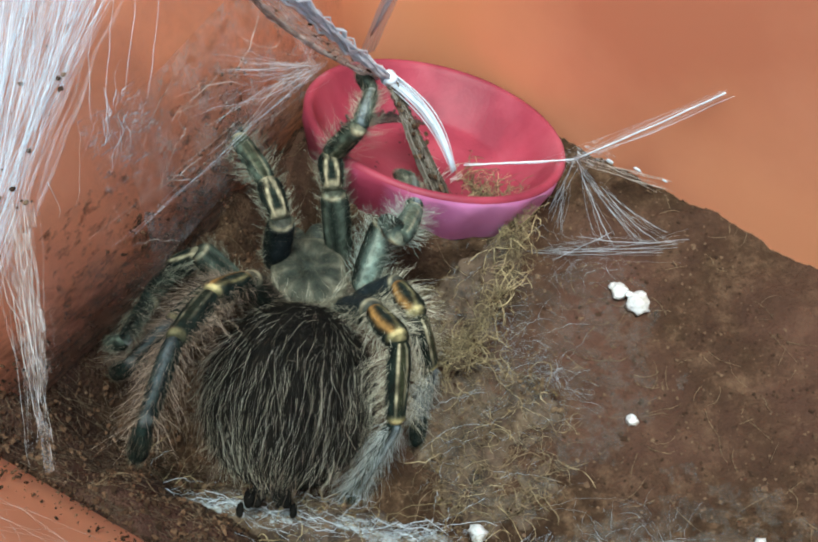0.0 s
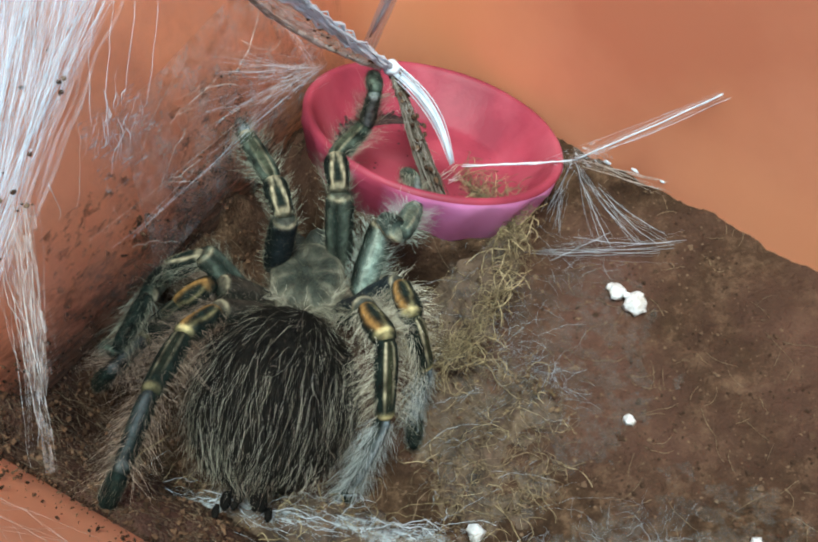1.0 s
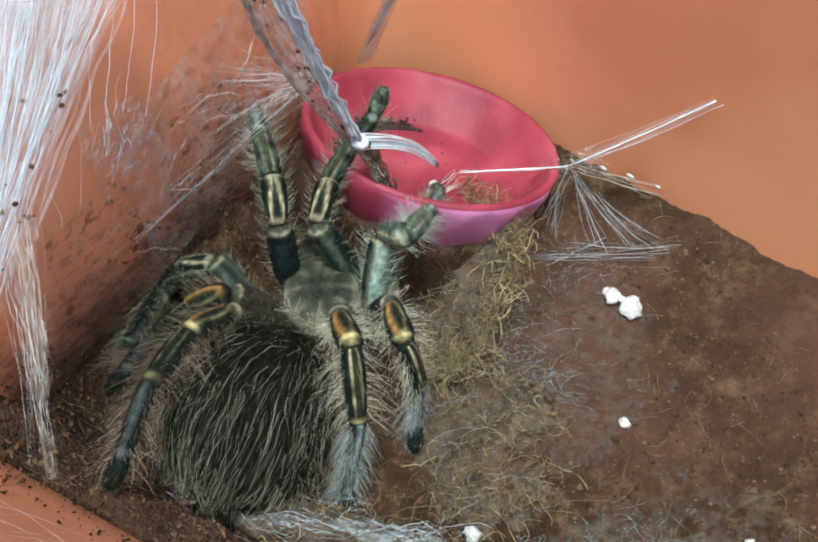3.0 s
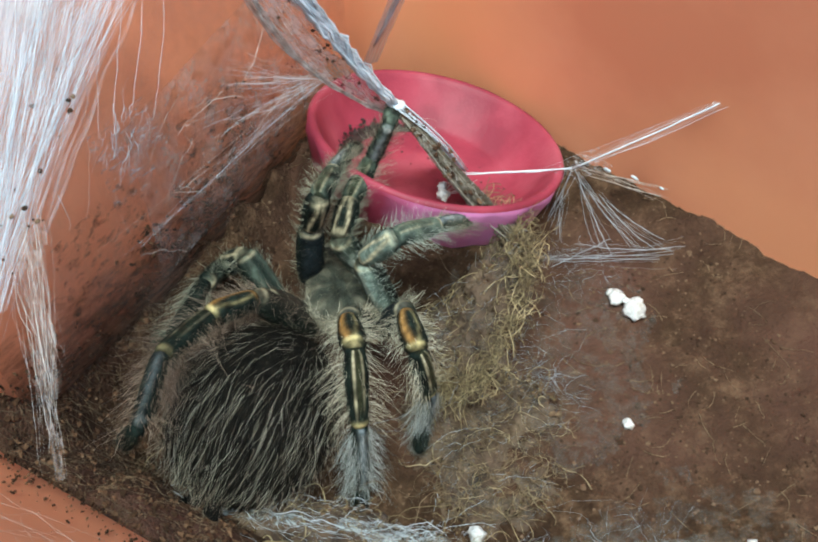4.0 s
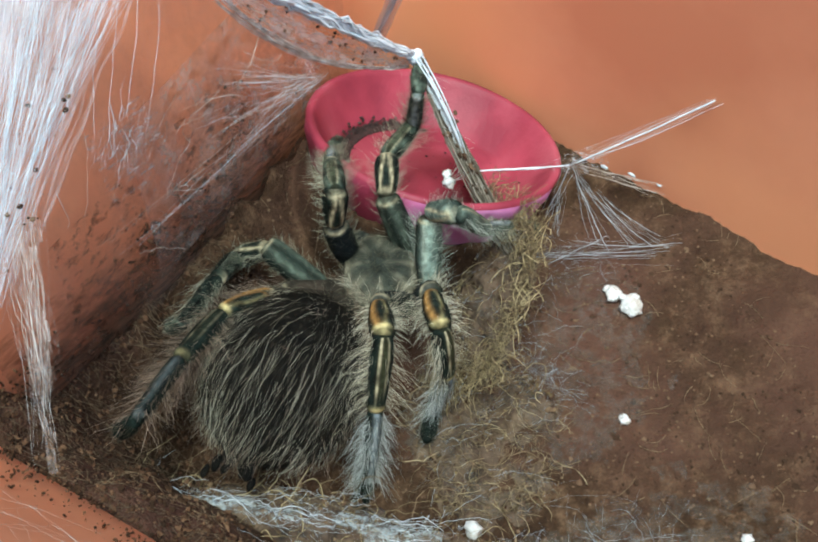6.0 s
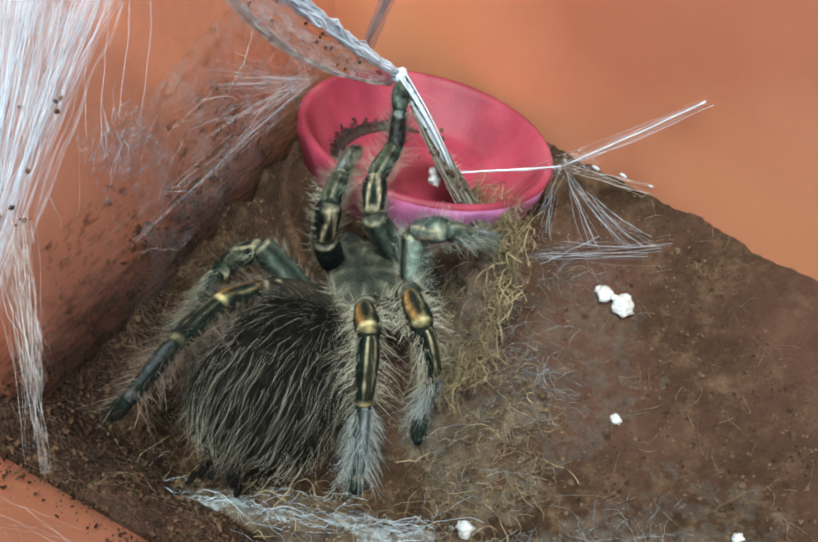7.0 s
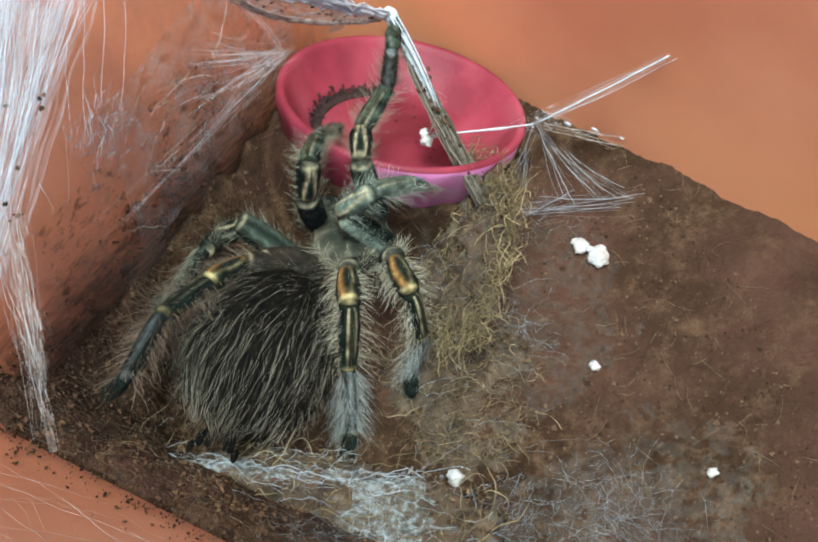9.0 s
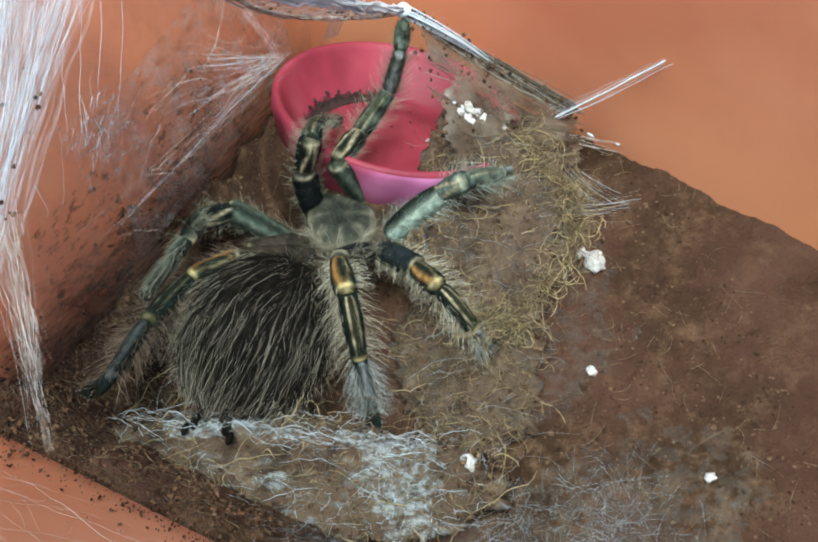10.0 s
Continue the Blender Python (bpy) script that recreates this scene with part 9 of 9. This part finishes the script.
    walk(top_band, [
        (0, spread(6.9, 22.0, 31.3, -6.7, 11.6, 56.0, -9.9, 18.0, 47.0)),
        (0.5, spread(7.4, 22.4, 32.9, -6.9, 12.2, 56.0, -9.7, 18.5, 47.0)),
        (1, spread(7.8, 23.4, 32.4, -6.8, 12.7, 56.0, -9.7, 19.0, 47.0)),
        (1.5, spread(8.6, 22.5, 32.1, -6.2, 13.2, 56.0, -9.1, 18.4, 47.0)),
        (2, spread(8.0, 22.6, 32.8, -6.4, 13.7, 56.0, -9.1, 18.3, 47.0)),
        (2.5, spread(0.8, 8.1, 34.5, -5.7, 3.5, 56.0, -11.7, 11.7, 47.0)),
        (4, spread(7.0, 16.1, 33.4, -4.5, 12.7, 56.0, -9.4, 13.6, 47.0)),
        (4.5, spread(12.5, 23.9, 34.8, -6.3, 14.0, 56.0, -8.6, 13.3, 47.0)),
        (5, spread(13.2, 24.1, 34.6, -5.6, 13.7, 56.0, -7.9, 13.0, 47.0)),
        (5.5, spread(12.8, 25.2, 35.2, -6.2, 14.9, 56.0, -8.6, 14.2, 47.0)),
        (7, spread(10.1, 21.9, 34.0, -5.3, 15.8, 56.0, -9.2, 14.7, 47.0)),
        (7.5, spread(10.0, 21.8, 33.4, -4.9, 16.2, 56.0, -9.1, 15.9, 47.0)),
        (8, spread(10.2, 22.3, 33.5, -4.8, 15.9, 56.0, -9.4, 16.4, 47.0)),
        (8.5, spread(13.9, 26.7, 34.6, -1.3, 10.6, 56.0, -7.1, 14.7, 47.0)),
        (9, spread(14.1, 26.2, 35.6, -1.0, 11.1, 56.0, -7.5, 15.3, 47.0)),
        (9.3, spread(17.9, 26.5, 38.2, 1.5, 13.5, 56.0, -5.1, 16.8, 47.0)),
        (9.5, spread(18.1, 27.6, 38.3, 0.8, 13.6, 56.0, -6.6, 16.6, 47.0)),
        (9.7, spread(16.9, 25.7, 37.6, -0.2, 11.1, 56.0, -8.1, 15.6, 47.0)),
        (10, spread(17.2, 26.8, 36.3, -0.2, 10.9, 56.0, -8.4, 16.2, 47.0))])
    walk(hanging_sheet, [
        (0, spread(6.9, 22.0, 31.3, 12.7, 14.1, 17.0, 9.6, 35.8, 17.1)),
        (0.5, spread(7.4, 22.4, 32.9, 12.6, 14.6, 17.0, 10.1, 36.3, 18.8)),
        (1, spread(7.8, 23.4, 32.4, 12.7, 14.9, 17.0, 10.5, 37.3, 18.3)),
        (1.5, spread(8.6, 22.5, 32.1, 5.3, 7.1, 16.0, 10.9, 36.1, 17.6)),
        (2, spread(8.0, 22.6, 32.8, 5.2, 6.7, 16.0, 10.3, 36.1, 18.3)),
        (2.5, spread(0.8, 8.1, 34.5, 1.7, 9.1, 18.0, 2.5, 21.4, 19.6)),
        (4, spread(7.0, 16.1, 33.4, 19.2, 5.6, 20.0, 10.0, 29.4, 18.8)),
        (4.5, spread(12.5, 23.9, 34.8, 20.2, 5.7, 20.0, 15.9, 37.5, 20.5)),
        (5, spread(13.2, 24.1, 34.6, 22.7, 5.6, 20.0, 16.7, 37.7, 20.3)),
        (5.5, spread(12.8, 25.2, 35.2, 20.9, 5.7, 20.0, 16.0, 38.9, 20.9)),
        (7, spread(10.1, 21.9, 34.0, 18.7, 4.8, 20.0, 12.9, 35.4, 19.5)),
        (7.5, spread(10.0, 21.8, 33.4, 18.2, 4.1, 20.0, 12.6, 35.1, 18.7)),
        (8, spread(10.2, 22.3, 33.5, 18.9, 3.9, 20.0, 12.8, 35.6, 18.8)),
        (8.5, spread(13.9, 26.7, 34.6, 21.8, 5.1, 20.0, 16.8, 40.1, 20.1)),
        (9, spread(14.1, 26.2, 35.6, 21.9, 3.6, 20.0, 17.1, 39.6, 21.1)),
        (9.3, spread(17.9, 26.5, 38.2, 24.9, 5.2, 20.0, 35.4, 16.4, 18.0)),
        (9.5, spread(18.1, 27.6, 38.3, 20.2, 7.6, 20.0, 42.6, 15.3, 18.0)),
        (9.7, spread(16.9, 25.7, 37.6, 19.4, 6.1, 20.0, 43.6, 14.6, 18.0)),
        (10, spread(17.2, 26.8, 36.3, 19.1, 5.4, 20.0, 44.8, 13.9, 18.0))])
    walk(caked_rope, [
        (0, spread(6.9, 22.0, 31.3, 12.7, 14.1, 17.0, 6.9, 52.0, 31.3)),
        (0.5, spread(7.4, 22.4, 32.9, 12.6, 14.6, 17.0, 7.4, 52.4, 32.9)),
        (1, spread(7.8, 23.4, 32.4, 12.7, 14.9, 17.0, 7.8, 53.4, 32.4)),
        (1.5, spread(8.6, 22.5, 32.1, 5.3, 7.1, 16.0, 8.6, 52.5, 32.1)),
        (2, spread(8.0, 22.6, 32.8, 5.2, 6.7, 16.0, 8.0, 52.6, 32.8)),
        (2.5, spread(0.8, 8.1, 34.5, 1.7, 9.1, 18.0, 0.8, 38.1, 34.5)),
        (4, spread(7.0, 16.1, 33.4, 19.2, 5.6, 20.0, 7.0, 46.1, 33.4)),
        (4.5, spread(12.5, 23.9, 34.8, 20.2, 5.7, 20.0, 12.5, 53.9, 34.8)),
        (5, spread(13.2, 24.1, 34.6, 22.7, 5.6, 20.0, 13.2, 54.1, 34.6)),
        (5.5, spread(12.8, 25.2, 35.2, 20.9, 5.7, 20.0, 12.8, 55.2, 35.2)),
        (7, spread(10.1, 21.9, 34.0, 18.7, 4.8, 20.0, 10.1, 51.9, 34.0)),
        (7.5, spread(10.0, 21.8, 33.4, 18.2, 4.1, 20.0, 10.0, 51.8, 33.4)),
        (8, spread(10.2, 22.3, 33.5, 18.9, 3.9, 20.0, 10.2, 52.3, 33.5)),
        (8.5, spread(13.9, 26.7, 34.6, 21.8, 5.1, 20.0, 13.9, 56.7, 34.6)),
        (9, spread(14.1, 26.2, 35.6, 21.9, 3.6, 20.0, 14.1, 56.2, 35.6)),
        (9.3, spread(17.9, 26.5, 38.2, 24.9, 5.2, 20.0, 17.9, 56.5, 38.2)),
        (9.5, spread(18.1, 27.6, 38.3, 42.6, 15.3, 18.0, 18.1, 57.6, 38.3)),
        (9.7, spread(16.9, 25.7, 37.6, 43.6, 14.6, 18.0, 16.9, 55.7, 37.6)),
        (10, spread(17.2, 26.8, 36.3, 44.8, 13.9, 18.0, 17.2, 56.8, 36.3))])
    walk(moss_mat, [
        (0, pose(0.0130, -0.0260, 0.0022, 0, -6, 0)), (9.1, pose(0.0130, -0.0260, 0.0022, 0, -6, 0)),
        (9.3, pose(0.0145, -0.0245, 0.0040, 0, -7, -4)), (9.5, pose(0.0160, -0.0235, 0.0055, 2, -8, -8)),
        (10, pose(0.0155, -0.0240, 0.0055, 2, -8, -8))])
    walk(flap_mat, [
        (0, pose(0.0125, 0.0051, 0.0060, 0, -35, -10)), (2.5, pose(0.0125, 0.0051, 0.0060, 0, -35, -10)),
        (4, pose(0.0146, -0.0010, 0.0070, 0, -45, -12)), (4.5, pose(0.0154, -0.0000, 0.0080, 0, -50, -12)),
        (5.5, pose(0.0171, -0.0008, 0.0080, 0, -50, -12)), (7, pose(0.0155, -0.0003, 0.0080, 0, -50, -12)),
        (9, pose(0.0183, -0.0025, 0.0090, 0, -50, -12)), (9.3, pose(0.0208, -0.0030, 0.0120, 8, -30, -14)),
        (9.5, pose(0.0222, -0.0020, 0.0165, 12, -5, -16)), (10, pose(0.0240, -0.0020, 0.0170, 14, 0, -18))])
    walk(front_mat, [
        (0, pose(-0.0163, -0.0415, 0.0060, 0, 3, -17)), (9.1, pose(-0.0163, -0.0415, 0.0060, 0, 3, -17)),
        (9.3, pose(-0.0148, -0.0390, 0.0080, 0, 4, -17)), (9.5, pose(-0.0133, -0.0370, 0.0100, 0, 5, -17)),
        (10, pose(-0.0133, -0.0370, 0.0100, 0, 5, -17))])
    walk(hauled_grain, [
        (0, pose(0.0139, 0.0176, 0.0110, 0, 0, 0)),
        (2.5, pose(0.0139, 0.0176, 0.0110, 0, 0, 0)),
        (4, pose(0.0136, 0.0109, 0.0180, 0, 0, 10)),
        (5, pose(0.0162, 0.0116, 0.0195, 0, 0, 20)),
        (5.6, pose(0.0156, 0.0112, 0.0195, 0, 0, 20)),
        (7, pose(0.0142, 0.0124, 0.0195, 0, 0, 15)),
        (8, pose(0.0142, 0.0123, 0.0195, 0, 0, 15)),
        (9, pose(0.0168, 0.0125, 0.0195, 0, 0, 20)),
        (9.3, pose(0.0211, 0.0159, 0.0210, 0, 0, 30)),
        (9.5, pose(0.0234, 0.0169, 0.0220, 0, 0, 35)),
        (10, pose(0.0236, 0.0190, 0.0220, 0, 0, 35))])
    walk(perlite_on_mat, [
        (0, pose(0.0085, -0.0412, 0.0050, 0, 0, 0)), (9.1, pose(0.0085, -0.0412, 0.0050, 0, 0, 0)),
        (9.3, pose(0.0100, -0.0412, 0.0088, 0, 0, 5)), (9.5, pose(0.0113, -0.0408, 0.0108, 5, 0, 10)),
        (10, pose(0.0110, -0.0410, 0.0108, 5, 0, 10))])


motions()
